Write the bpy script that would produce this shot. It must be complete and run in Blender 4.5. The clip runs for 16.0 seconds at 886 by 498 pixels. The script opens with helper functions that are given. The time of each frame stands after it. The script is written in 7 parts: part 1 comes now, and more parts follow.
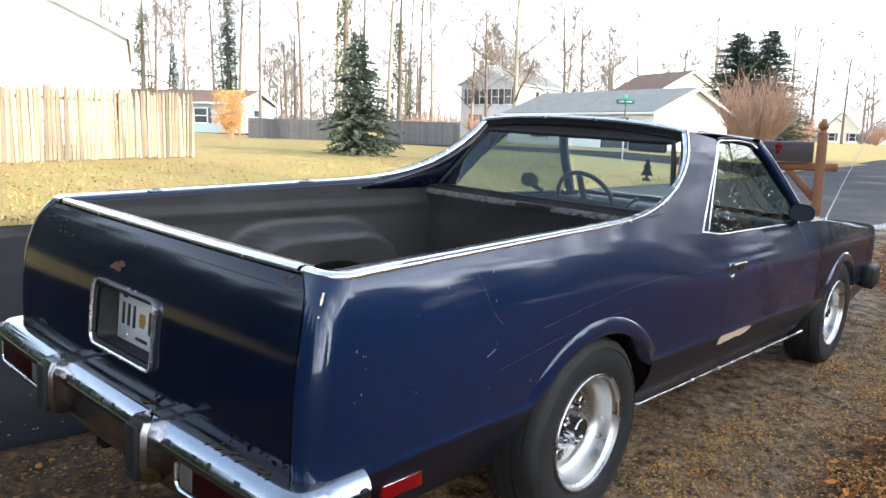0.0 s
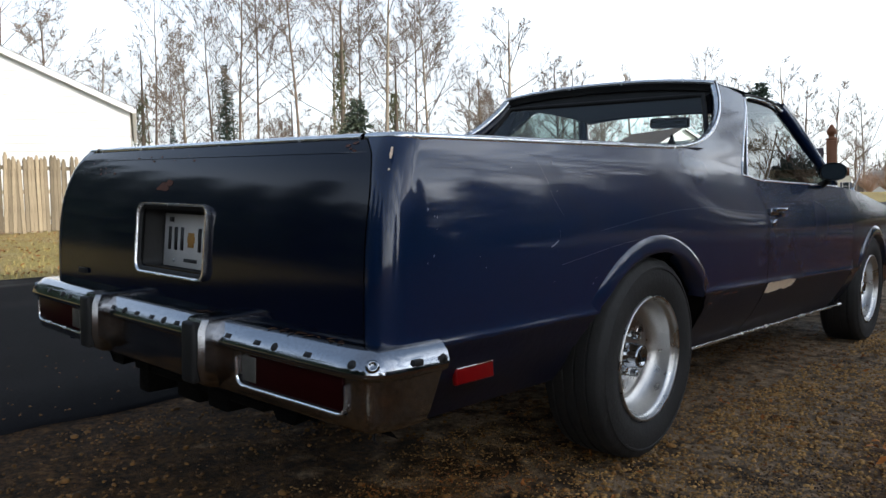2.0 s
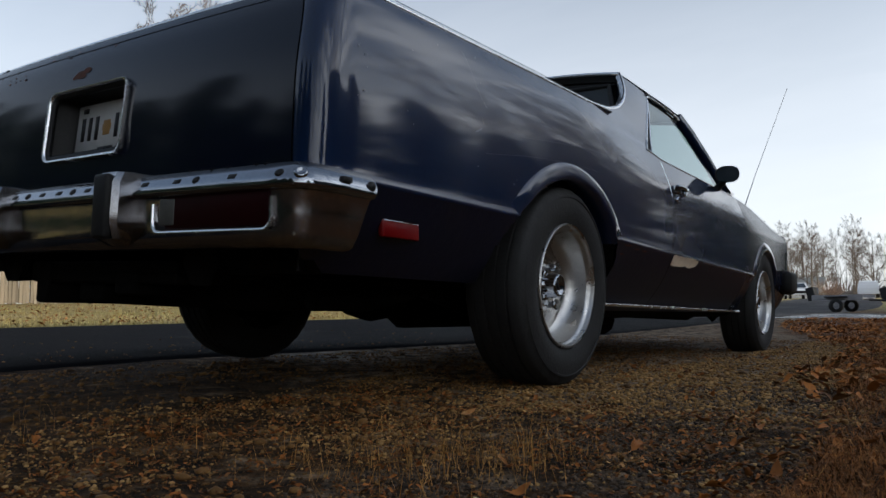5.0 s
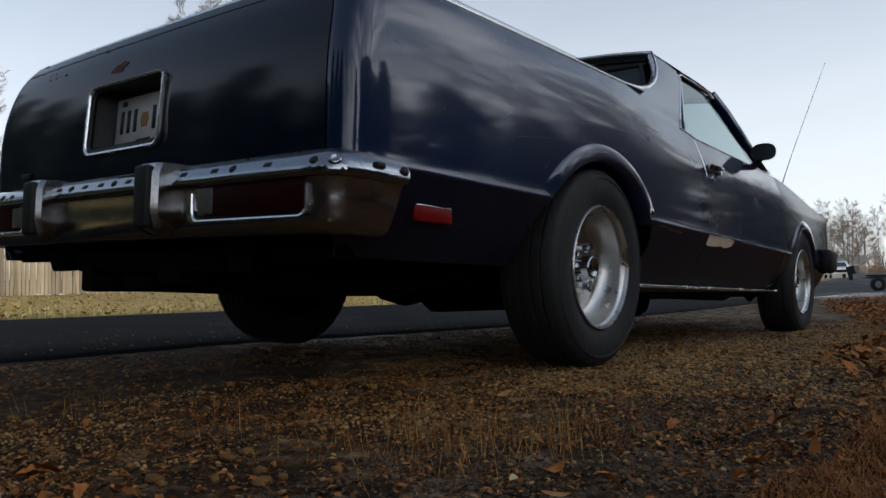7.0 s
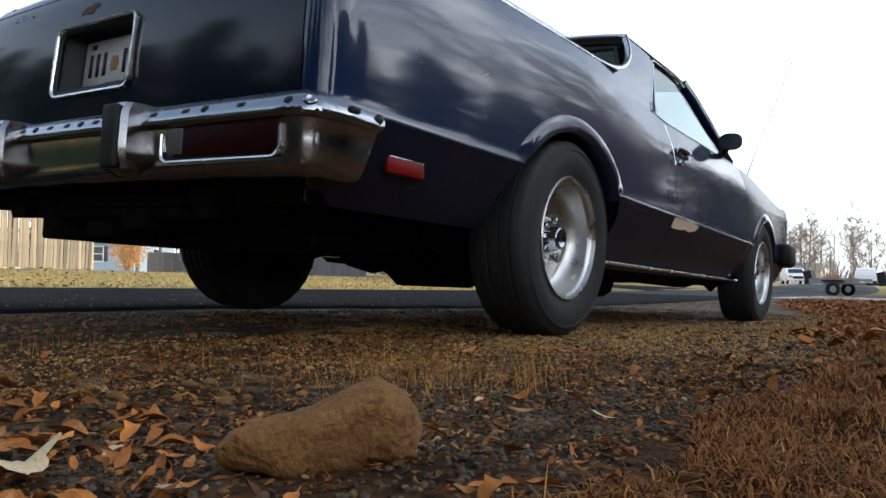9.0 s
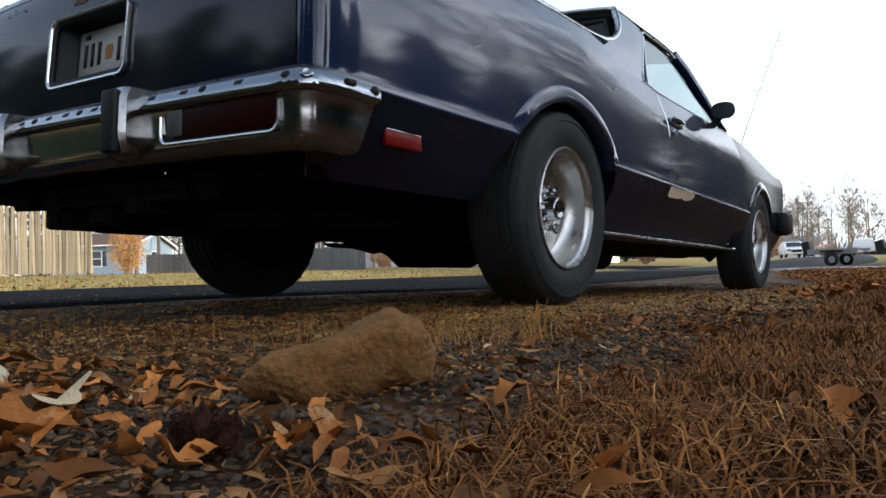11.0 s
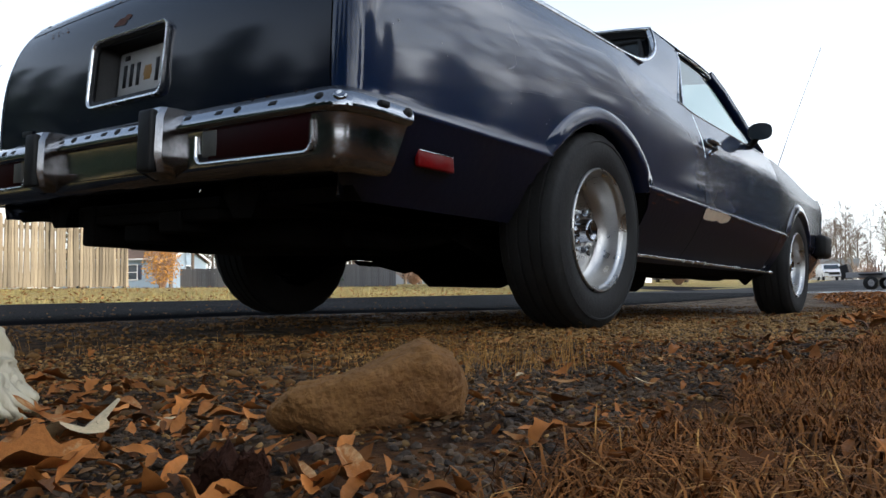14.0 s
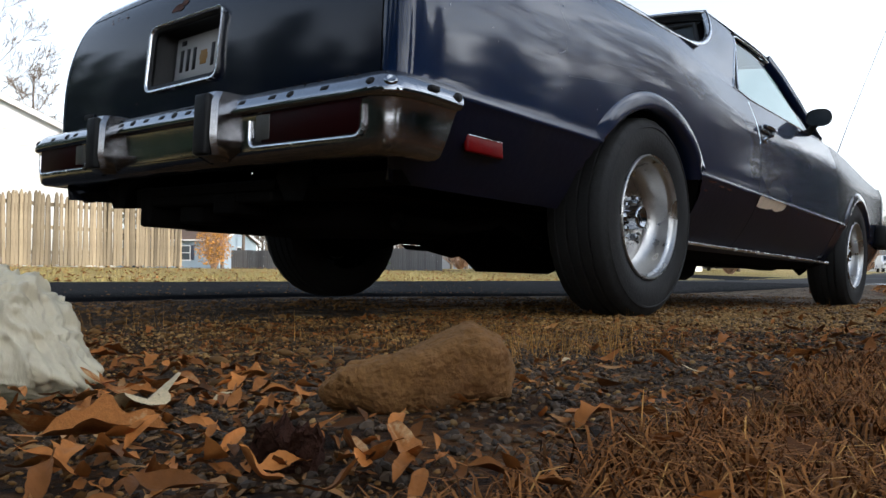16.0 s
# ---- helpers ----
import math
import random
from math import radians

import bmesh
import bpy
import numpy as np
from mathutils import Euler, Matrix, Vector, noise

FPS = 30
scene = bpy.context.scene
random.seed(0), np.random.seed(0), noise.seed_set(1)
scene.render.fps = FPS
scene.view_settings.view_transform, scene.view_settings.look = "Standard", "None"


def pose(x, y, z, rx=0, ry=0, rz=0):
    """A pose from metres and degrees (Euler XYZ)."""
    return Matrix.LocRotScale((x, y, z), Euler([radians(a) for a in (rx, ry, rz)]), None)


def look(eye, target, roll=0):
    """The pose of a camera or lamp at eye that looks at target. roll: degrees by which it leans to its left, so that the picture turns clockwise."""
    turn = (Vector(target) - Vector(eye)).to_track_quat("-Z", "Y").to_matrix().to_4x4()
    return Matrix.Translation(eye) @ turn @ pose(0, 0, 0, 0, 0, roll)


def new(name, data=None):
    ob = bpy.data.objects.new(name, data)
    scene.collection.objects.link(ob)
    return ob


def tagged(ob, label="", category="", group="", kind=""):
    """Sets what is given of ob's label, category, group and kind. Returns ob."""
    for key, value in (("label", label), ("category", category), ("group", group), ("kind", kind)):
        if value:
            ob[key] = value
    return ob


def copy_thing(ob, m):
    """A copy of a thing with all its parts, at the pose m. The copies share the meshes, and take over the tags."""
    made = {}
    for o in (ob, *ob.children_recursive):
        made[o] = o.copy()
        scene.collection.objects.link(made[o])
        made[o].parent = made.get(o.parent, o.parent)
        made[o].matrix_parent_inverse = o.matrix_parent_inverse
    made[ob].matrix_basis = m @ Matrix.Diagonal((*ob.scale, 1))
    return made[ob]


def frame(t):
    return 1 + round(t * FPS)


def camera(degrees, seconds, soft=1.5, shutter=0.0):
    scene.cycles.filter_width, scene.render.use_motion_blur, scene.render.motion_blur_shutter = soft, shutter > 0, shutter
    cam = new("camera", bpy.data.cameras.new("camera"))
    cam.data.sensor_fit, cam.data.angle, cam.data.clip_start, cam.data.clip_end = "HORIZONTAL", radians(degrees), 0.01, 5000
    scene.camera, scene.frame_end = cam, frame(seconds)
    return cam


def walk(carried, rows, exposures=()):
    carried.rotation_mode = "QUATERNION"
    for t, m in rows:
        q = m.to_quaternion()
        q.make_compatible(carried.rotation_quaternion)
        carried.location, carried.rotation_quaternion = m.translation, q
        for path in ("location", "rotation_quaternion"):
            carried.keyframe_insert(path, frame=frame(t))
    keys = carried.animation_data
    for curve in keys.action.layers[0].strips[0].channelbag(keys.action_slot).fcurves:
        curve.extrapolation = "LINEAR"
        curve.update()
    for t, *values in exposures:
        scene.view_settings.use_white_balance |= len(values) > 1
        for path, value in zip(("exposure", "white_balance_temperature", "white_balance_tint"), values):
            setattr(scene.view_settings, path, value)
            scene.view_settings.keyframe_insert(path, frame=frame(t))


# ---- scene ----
cam = camera(60.9, 16.0)
PATH = [
    (0, (2.116, -2.11, 1.332), (0.768, -0.665, 1.029), 1.5),
    (0.5, (2.144, -2.205, 1.248), (0.918, -0.652, 0.954), 1.4),
    (0.6, (2.127, -2.237, 1.221), (0.978, -0.629, 0.915), 2.0),
    (1, (2.133, -2.296, 1.166), (0.985, -0.678, 0.908), 1.1),
    (1.5, (2.077, -2.253, 1.13), (0.768, -0.75, 0.956), -0.2),
    (2, (2.002, -2.212, 0.857), (0.638, -0.754, 0.74), -1.3),
    (2.5, (1.951, -2.181, 0.617), (0.631, -0.685, 0.481), 1.0),
    (3, (1.948, -2.2, 0.458), (0.732, -0.613, 0.491), -1.4),
    (3.2, (1.938, -2.181, 0.384), (0.76, -0.566, 0.445), 0.1),
    (5.3, (1.967, -2.251, 0.271), (0.795, -0.639, 0.428), -0.7),
    (5.5, (1.963, -2.25, 0.269), (0.79, -0.638, 0.42), -0.8),
    (6, (1.967, -2.258, 0.269), (0.788, -0.648, 0.401), -1.2),
    (6.5, (1.967, -2.257, 0.274), (0.769, -0.661, 0.403), -1.6),
    (7, (1.972, -2.26, 0.27), (0.729, -0.697, 0.387), -1.4),
    (7.5, (1.972, -2.26, 0.268), (0.726, -0.697, 0.336), -1.6),
    (8, (1.965, -2.259, 0.263), (0.707, -0.703, 0.271), -1.5),
    (8.5, (1.971, -2.261, 0.255), (0.723, -0.698, 0.274), 0.0),
    (9, (1.962, -2.264, 0.179), (0.79, -0.646, 0.276), 0.8),
    (9.2, (1.944, -2.26, 0.153), (0.816, -0.612, 0.255), -0.5),
    (11.3, (1.97, -2.288, 0.129), (0.799, -0.668, 0.196), -1.9),
    (11.5, (1.952, -2.268, 0.142), (0.793, -0.639, 0.207), -1.6),
    (12, (1.949, -2.267, 0.139), (0.772, -0.652, 0.22), -1.5),
    (12.5, (1.957, -2.276, 0.14), (0.779, -0.661, 0.223), -1.1),
    (13, (1.958, -2.278, 0.141), (0.77, -0.671, 0.231), -1.4),
    (13.5, (1.951, -2.273, 0.146), (0.744, -0.683, 0.259), -1.9),
    (14, (1.959, -2.277, 0.14), (0.728, -0.705, 0.259), -1.0),
    (14.5, (1.96, -2.279, 0.139), (0.709, -0.723, 0.256), -0.7),
    (15, (1.963, -2.286, 0.14), (0.669, -0.765, 0.254), -0.8),
    (15.5, (1.964, -2.289, 0.14), (0.646, -0.789, 0.244), -1.0),
    (16, (1.963, -2.286, 0.139), (0.636, -0.792, 0.219), -0.0),
]
walk(cam, [(t, look(eye, target, roll)) for t, eye, target, roll in PATH],
     [(0, 0.95), (0.5, 0.52), (1.0, 0.12), (1.5, -0.08), (2.0, -0.38), (2.5, -0.58), (3.2, -0.47), (5.3, -1.08), (7.2, -1.08), (7.7, -0.68), (8.2, -0.32), (9.0, -0.15), (11.3, -0.3), (16.0, -0.3)])

# ---- world, sun and exposure ----
SUN_AZ, SUN_EL = 75.0, 18.0          # degrees: azimuth from +y towards +x, elevation
world = bpy.data.worlds.new("sky")
scene.world = world
world.use_nodes = True
wn = world.node_tree.nodes
sky = wn.new("ShaderNodeTexSky")
sky.sky_type = "NISHITA"
sky.sun_disc = False
sky.sun_elevation = radians(SUN_EL)
sky.sun_rotation = radians(SUN_AZ)
sky.air_density, sky.dust_density, sky.ozone_density = 1.0, 0.6, 1.5
# bright haze low down, thin wind-drawn cloud higher up, clear blue towards the zenith
wl = world.node_tree.links


def sky_math(op, a, c):
    t = wn.new("ShaderNodeMath")
    t.operation = op
    for k, v in enumerate((a, c)):
        if isinstance(v, (int, float)):
            t.inputs[k].default_value = v
        else:
            wl.new(v, t.inputs[k])
    return t.outputs[0]


def sky_span(value, lo, hi, a, c):
    t = wn.new("ShaderNodeMapRange")
    t.interpolation_type = "SMOOTHSTEP"
    t.inputs["From Min"].default_value, t.inputs["From Max"].default_value = lo, hi
    t.inputs["To Min"].default_value, t.inputs["To Max"].default_value = a, c
    wl.new(value, t.inputs["Value"])
    return t.outputs["Result"]


sky_dir = wn.new("ShaderNodeTexCoord")
sky_sep = wn.new("ShaderNodeSeparateXYZ")
wl.new(sky_dir.outputs["Generated"], sky_sep.inputs[0])
height = sky_math("MAXIMUM", sky_sep.outputs["Z"], 0.0)
flat = sky_math("ADD", height, 0.22)
sky_plane = wn.new("ShaderNodeCombineXYZ")
wl.new(sky_math("DIVIDE", sky_sep.outputs["X"], flat), sky_plane.inputs["X"])
wl.new(sky_math("DIVIDE", sky_sep.outputs["Y"], flat), sky_plane.inputs["Y"])
cloud_scale = wn.new("ShaderNodeMapping")
cloud_scale.inputs["Rotation"].default_value = (0, 0, radians(35))
cloud_scale.inputs["Scale"].default_value = (1.0, 2.6, 1.0)
wl.new(sky_plane.outputs[0], cloud_scale.inputs["Vector"])
cloud = wn.new("ShaderNodeTexNoise")
cloud.inputs["Scale"].default_value = 1.5
cloud.inputs["Detail"].default_value = 7
cloud.inputs["Roughness"].default_value = 0.58
cloud.inputs["Distortion"].default_value = 0.6
wl.new(cloud_scale.outputs["Vector"], cloud.inputs["Vector"])
streak = sky_span(cloud.outputs["Fac"], 0.40, 0.66, 0.0, 1.0)
haze = sky_span(height, 0.02, 0.65, 0.76, 0.09)
toward = sky_math("ADD", sky_math("MULTIPLY", sky_sep.outputs["X"], math.sin(radians(SUN_AZ))), sky_math("MULTIPLY", sky_sep.outputs["Y"], math.cos(radians(SUN_AZ))))
cover = sky_math("MULTIPLY", sky_math("MULTIPLY", streak, sky_span(height, 0.5, 0.95, 0.75, 0.2)), sky_span(toward, 0.12, 0.55, 0.03, 1.0))
cloud_mix = wn.new("ShaderNodeMixRGB")
# cloud glows brighter round the sun
glow = wn.new("ShaderNodeVectorMath")
glow.operation = "SCALE"
glow.inputs[0].default_value = (9.3, 9.8, 10.5)
wl.new(sky_span(toward, 0.1, 1.0, 1.0, 2.0), glow.inputs["Scale"])
wl.new(glow.outputs["Vector"], cloud_mix.inputs[2])
wl.new(sky_math("MINIMUM", sky_math("ADD", haze, cover), 1.0), cloud_mix.inputs[0])
wl.new(sky.outputs["Color"], cloud_mix.inputs[1])
wl.new(cloud_mix.outputs["Color"], wn["Background"].inputs["Color"])
wn["Background"].inputs["Strength"].default_value = 0.25

sun = new("sun", bpy.data.lights.new("sun", "SUN"))
sun.data.energy, sun.data.angle, sun.data.color = 5.0, radians(0.6), (1.0, 0.92, 0.8)
to_sun = Vector((math.sin(radians(SUN_AZ)) * math.cos(radians(SUN_EL)), math.cos(radians(SUN_AZ)) * math.cos(radians(SUN_EL)), math.sin(radians(SUN_EL))))
sun.matrix_world = look((0, 0, 30), (-to_sun.x, -to_sun.y, 30 - to_sun.z))


# ---- materials ----
def mat(name, base, rough=0.6, metal=0.0, var=0.15, scale=8.0, fine=60.0, bump=0.0, bump_scale=40.0, coat=0.0, coat_rough=0.07, second=None, second_at=0.6, second_soft=0.1, second_scale=3.0, spec=0.5, rvar=0.0, random_tint=0.0, stretch=(1, 1, 1), per_island=False):
    """A worn surface: base colour with variation at two scales, a second colour in patches, uneven gloss and fine relief."""
    m = bpy.data.materials.new(name)
    m.use_nodes = True
    n, l = m.node_tree.nodes, m.node_tree.links
    b = n["Principled BSDF"]
    b.inputs["Metallic"].default_value = metal
    b.inputs["Roughness"].default_value = rough
    b.inputs["Coat Weight"].default_value = coat
    b.inputs["Coat Roughness"].default_value = coat_rough
    b.inputs["Specular IOR Level"].default_value = spec
    co = n.new("ShaderNodeTexCoord")
    mp = n.new("ShaderNodeMapping")
    mp.inputs["Scale"].default_value = stretch
    l.new(co.outputs["Object"], mp.inputs["Vector"])
    big, small = n.new("ShaderNodeTexNoise"), n.new("ShaderNodeTexNoise")
    big.inputs["Scale"].default_value, big.inputs["Detail"].default_value = scale, 5
    small.inputs["Scale"].default_value, small.inputs["Detail"].default_value = fine, 4
    for t in (big, small):
        l.new(mp.outputs["Vector"], t.inputs["Vector"])
    add = n.new("ShaderNodeMath")
    add.operation = "ADD"
    l.new(big.outputs["Fac"], add.inputs[0])
    l.new(small.outputs["Fac"], add.inputs[1])
    ramp = n.new("ShaderNodeMapRange")
    ramp.inputs["From Min"].default_value, ramp.inputs["From Max"].default_value = 0.6, 1.4
    ramp.inputs["To Min"].default_value, ramp.inputs["To Max"].default_value = 1 - var, 1 + var
    l.new(add.outputs[0], ramp.inputs["Value"])
    value = ramp.outputs["Result"]
    if random_tint:
        info = n.new("ShaderNodeNewGeometry" if per_island else "ShaderNodeObjectInfo")
        tint = n.new("ShaderNodeMapRange")
        tint.inputs["To Min"].default_value, tint.inputs["To Max"].default_value = 1 - random_tint, 1 + random_tint
        l.new(info.outputs["Random Per Island" if per_island else "Random"], tint.inputs["Value"])
        mul = n.new("ShaderNodeMath")
        mul.operation = "MULTIPLY"
        l.new(value, mul.inputs[0])
        l.new(tint.outputs["Result"], mul.inputs[1])
        value = mul.outputs[0]
    colour = n.new("ShaderNodeVectorMath")
    colour.operation = "SCALE"
    if second:
        patch = n.new("ShaderNodeTexNoise")
        patch.inputs["Scale"].default_value, patch.inputs["Detail"].default_value, patch.inputs["Roughness"].default_value = second_scale, 8, 0.65
        l.new(mp.outputs["Vector"], patch.inputs["Vector"])
        edge = n.new("ShaderNodeMapRange")
        edge.inputs["From Min"].default_value, edge.inputs["From Max"].default_value = second_at, second_at + second_soft
        l.new(patch.outputs["Fac"], edge.inputs["Value"])
        mix = n.new("ShaderNodeMixRGB")
        mix.inputs[1].default_value, mix.inputs[2].default_value = (*base, 1), (*second, 1)
        l.new(edge.outputs["Result"], mix.inputs[0])
        l.new(mix.outputs["Color"], colour.inputs[0])
    else:
        colour.inputs[0].default_value = base
    l.new(value, colour.inputs["Scale"])
    l.new(colour.outputs["Vector"], b.inputs["Base Color"])
    if rvar:
        rr = n.new("ShaderNodeMapRange")
        rr.inputs["From Min"].default_value, rr.inputs["From Max"].default_value = 0.35, 0.65
        rr.inputs["To Min"].default_value, rr.inputs["To Max"].default_value = max(0.02, rough - rvar), min(1, rough + rvar)
        l.new(big.outputs["Fac"], rr.inputs["Value"])
        l.new(rr.outputs["Result"], b.inputs["Roughness"])
    if bump:
        bn, bt = n.new("ShaderNodeBump"), n.new("ShaderNodeTexNoise")
        bt.inputs["Scale"].default_value, bt.inputs["Detail"].default_value = bump_scale, 6
        bn.inputs["Strength"].default_value, bn.inputs["Distance"].default_value = min(1.0, bump), 0.02
        l.new(mp.outputs["Vector"], bt.inputs["Vector"])
        l.new(bt.outputs["Fac"], bn.inputs["Height"])
        l.new(bn.outputs["Normal"], b.inputs["Normal"])
    return m


def glass_mat(name, tint=(0.85, 0.92, 0.9), rough=0.0, clear=0.75):
    """Thin pane: see-through with mirror gloss by Fresnel."""
    m = bpy.data.materials.new(name)
    m.use_nodes = True
    n, l = m.node_tree.nodes, m.node_tree.links
    n.remove(n["Principled BSDF"])
    out = n["Material Output"]
    see, gl, mix, fr = n.new("ShaderNodeBsdfTransparent"), n.new("ShaderNodeBsdfGlossy"), n.new("ShaderNodeMixShader"), n.new("ShaderNodeLayerWeight")
    see.inputs["Color"].default_value = (tint[0] * clear, tint[1] * clear, tint[2] * clear, 1)
    gl.inputs["Roughness"].default_value = rough
    gl.inputs["Color"].default_value = (0.95, 1.0, 0.98, 1)
    fr.inputs["Blend"].default_value = 0.5
    p5, sc, ad = n.new("ShaderNodeMath"), n.new("ShaderNodeMath"), n.new("ShaderNodeMath")
    p5.operation, sc.operation, ad.operation = "POWER", "MULTIPLY", "ADD"
    p5.inputs[1].default_value, sc.inputs[1].default_value, ad.inputs[1].default_value = 5.0, 0.9, 0.06
    l.new(fr.outputs["Facing"], p5.inputs[0])
    l.new(p5.outputs[0], sc.inputs[0])
    l.new(sc.outputs[0], ad.inputs[0])
    l.new(ad.outputs[0], mix.inputs[0])
    l.new(see.outputs[0], mix.inputs[1])
    l.new(gl.outputs[0], mix.inputs[2])
    l.new(mix.outputs[0], out.inputs["Surface"])
    return m


PAINT = mat("navy_paint", (0.0026, 0.0128, 0.046), 0.42, 0.15, var=0.25, scale=2.2, fine=300, coat=1.0, coat_rough=0.075, spec=0.1, rvar=0.06, second=(0.0034, 0.0135, 0.042), second_at=0.56, second_soft=0.2, second_scale=1.8, bump=0.012, bump_scale=6)
PAINT.node_tree.nodes["Principled BSDF"].inputs["Coat IOR"].default_value = 1.55
# navy darkened for the tailgate: the rear's dimness is put into the colour
PAINT_GATE = mat("dimmed_navy_paint", (0.0014, 0.0032, 0.0115), 0.6, 0.0, var=0.25, scale=3, fine=200, coat=0.7, spec=0.02, coat_rough=0.11, second=(0.0025, 0.0045, 0.013), second_at=0.55, second_soft=0.2, second_scale=2.0, bump=0.02, bump_scale=7)
PAINT_FENDER = mat("dark_fender_paint", (0.002, 0.005, 0.018), 0.45, 0.0, var=0.25, scale=3, fine=200, coat=0.7, spec=0.06, rvar=0.08, coat_rough=0.15, second=(0.006, 0.009, 0.02), second_at=0.55, second_soft=0.2, second_scale=2.0)
# darker navy with greyish patches for the faces below the crease
PAINT_LOW = mat("dark_low_paint", (0.004, 0.006, 0.016), 0.42, 0.0, coat=0.25, coat_rough=0.2, var=0.3, scale=6, fine=120, second=(0.013, 0.012, 0.013), second_at=0.55, second_soft=0.25, second_scale=4, bump=0.05, spec=0.2)
CHROME = mat("worn_chrome", (0.33, 0.35, 0.38), 0.10, 1.0, var=0.12, scale=9, fine=140, rvar=0.1, second=(0.3, 0.27, 0.23), second_at=0.68, second_soft=0.12, second_scale=26)
CHROME_DULL = mat("dull_chrome", (0.36, 0.36, 0.37), 0.17, 1.0, var=0.2, scale=7, fine=90, rvar=0.08, second=(0.32, 0.31, 0.29), second_at=0.6, second_soft=0.25, second_scale=12, bump=0.03)
TRIM_BRIGHT = mat("bright_trim", (0.82, 0.83, 0.84), 0.2, 0.9, var=0.08, scale=20, fine=160, rvar=0.08)
RIM = mat("cast_alloy", (0.57, 0.56, 0.54), 0.31, 1.0, var=0.12, scale=14, fine=160, rvar=0.1, second=(0.34, 0.3, 0.25), second_at=0.62, second_soft=0.2, second_scale=18)
RUBBER = mat("tyre_rubber", (0.011, 0.011, 0.011), 0.72, 0.0, var=0.25, scale=14, fine=160, second=(0.03, 0.028, 0.025), second_at=0.57, second_soft=0.25, second_scale=9, bump=0.12, bump_scale=90)
BLACK_RUBBER = mat("black_rubber", (0.014, 0.014, 0.014), 0.55, 0.0, spec=0.25, var=0.3, scale=12, fine=150, bump=0.08)
BED = mat("bed_liner", (0.024, 0.023, 0.022), 0.55, 0.0, var=0.3, scale=4, fine=220, second=(0.045, 0.043, 0.041), second_at=0.52, second_soft=0.3, second_scale=2.6, bump=0.15, bump_scale=160, rvar=0.1)
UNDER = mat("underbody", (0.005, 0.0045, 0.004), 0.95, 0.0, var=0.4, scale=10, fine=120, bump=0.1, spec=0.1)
GAP = mat("panel_gap", (0.004, 0.004, 0.005), 0.9, 0.0, var=0.1)
RED = mat("red_lens", (0.17, 0.003, 0.004), 0.3, 0.0, var=0.15, scale=20, fine=200, spec=0.2)
RED_DARK = mat("dark_red_lens", (0.016, 0.001, 0.0014), 0.45, 0.0, var=0.2, scale=20, fine=200, spec=0.08)
WHITE_LENS = mat("reverse_lens", (0.08, 0.078, 0.07), 0.4, 0.0, var=0.15, scale=40, fine=220, spec=0.2)
PLATE = mat("plate_white", (0.5, 0.5, 0.49), 0.45, 0.0, var=0.08, scale=30, fine=200)
INK = mat("dark_ink", (0.02, 0.02, 0.022), 0.5)
GOLD_INK = mat("ochre_ink", (0.3, 0.16, 0.04), 0.5)
RUST = mat("rust", (0.09, 0.03, 0.016), 0.8, 0.0, var=0.4, scale=40, fine=200, second=(0.06, 0.02, 0.012), second_at=0.5, second_soft=0.2, second_scale=60, bump=0.3, bump_scale=120)
PRIMER = mat("bare_primer", (0.72, 0.56, 0.4), 0.7, 0.0, var=0.15, scale=30, fine=160, second=(0.3, 0.17, 0.1), second_at=0.62, second_soft=0.15, second_scale=30, bump=0.1)
SCRATCH = mat("scratch", (0.2, 0.215, 0.26), 0.6, 0.0, var=0.2)
GREY_FLAKE = mat("flaking_paint", (0.11, 0.105, 0.105), 0.85, 0.0, var=0.3, scale=30, fine=150, second=(0.04, 0.03, 0.03), second_at=0.5, second_soft=0.12, second_scale=28, bump=0.4, bump_scale=60)
GLASS = glass_mat("car_glass", (0.90, 0.97, 0.96), clear=1.0)
GLASS_TINT = glass_mat("tinted_glass", (0.55, 0.68, 0.66), clear=0.6)
HOUSE_GLASS = mat("window_glass", (0.03, 0.04, 0.05), 0.08, 0.0, var=0.1, coat=0.5)
CLOTH = mat("blue_grey_cloth", (0.09, 0.1, 0.12), 0.9, 0.0, var=0.15, scale=20, fine=300, bump=0.1, bump_scale=200)
VINYL = mat("dark_vinyl", (0.03, 0.032, 0.036), 0.5, 0.0, var=0.15, scale=20, fine=200, bump=0.05)
WOOD_POST = mat("stained_wood", (0.2, 0.075, 0.03), 0.65, 0.0, var=0.3, scale=5, fine=60, stretch=(6, 6, 1), bump=0.15, bump_scale=30)
MAILBOX_METAL = mat("brown_mailbox", (0.035, 0.02, 0.022), 0.45, 0.2, var=0.2, scale=10, fine=120, coat=0.1)
FENCE_WOOD = mat("weathered_picket", (0.28, 0.225, 0.15), 0.85, 0.0, var=0.35, scale=3, fine=30, stretch=(12, 12, 1), second=(0.13, 0.095, 0.06), second_at=0.49, second_soft=0.14, second_scale=1.6, bump=0.3, bump_scale=20, random_tint=0.5)
GREY_FENCE = mat("grey_fence", (0.11, 0.11, 0.115), 0.85, 0.0, var=0.25, scale=3, fine=30, stretch=(5, 5, 1), bump=0.2, random_tint=0.15)
SIDING_WHITE = mat("white_siding", (0.78, 0.78, 0.77), 0.6, 0.0, var=0.05, scale=1.5, fine=30)
SIDING_BLUE = mat("blue_siding", (0.33, 0.42, 0.5), 0.65, 0.0, var=0.08, scale=1.5, fine=30)
SIDING_GREY = mat("grey_siding", (0.58, 0.6, 0.65), 0.65, 0.0, var=0.08, scale=1.5, fine=30)
SIDING_CREAM = mat("cream_siding", (0.74, 0.70, 0.60), 0.65, 0.0, var=0.08, scale=1.5, fine=30)
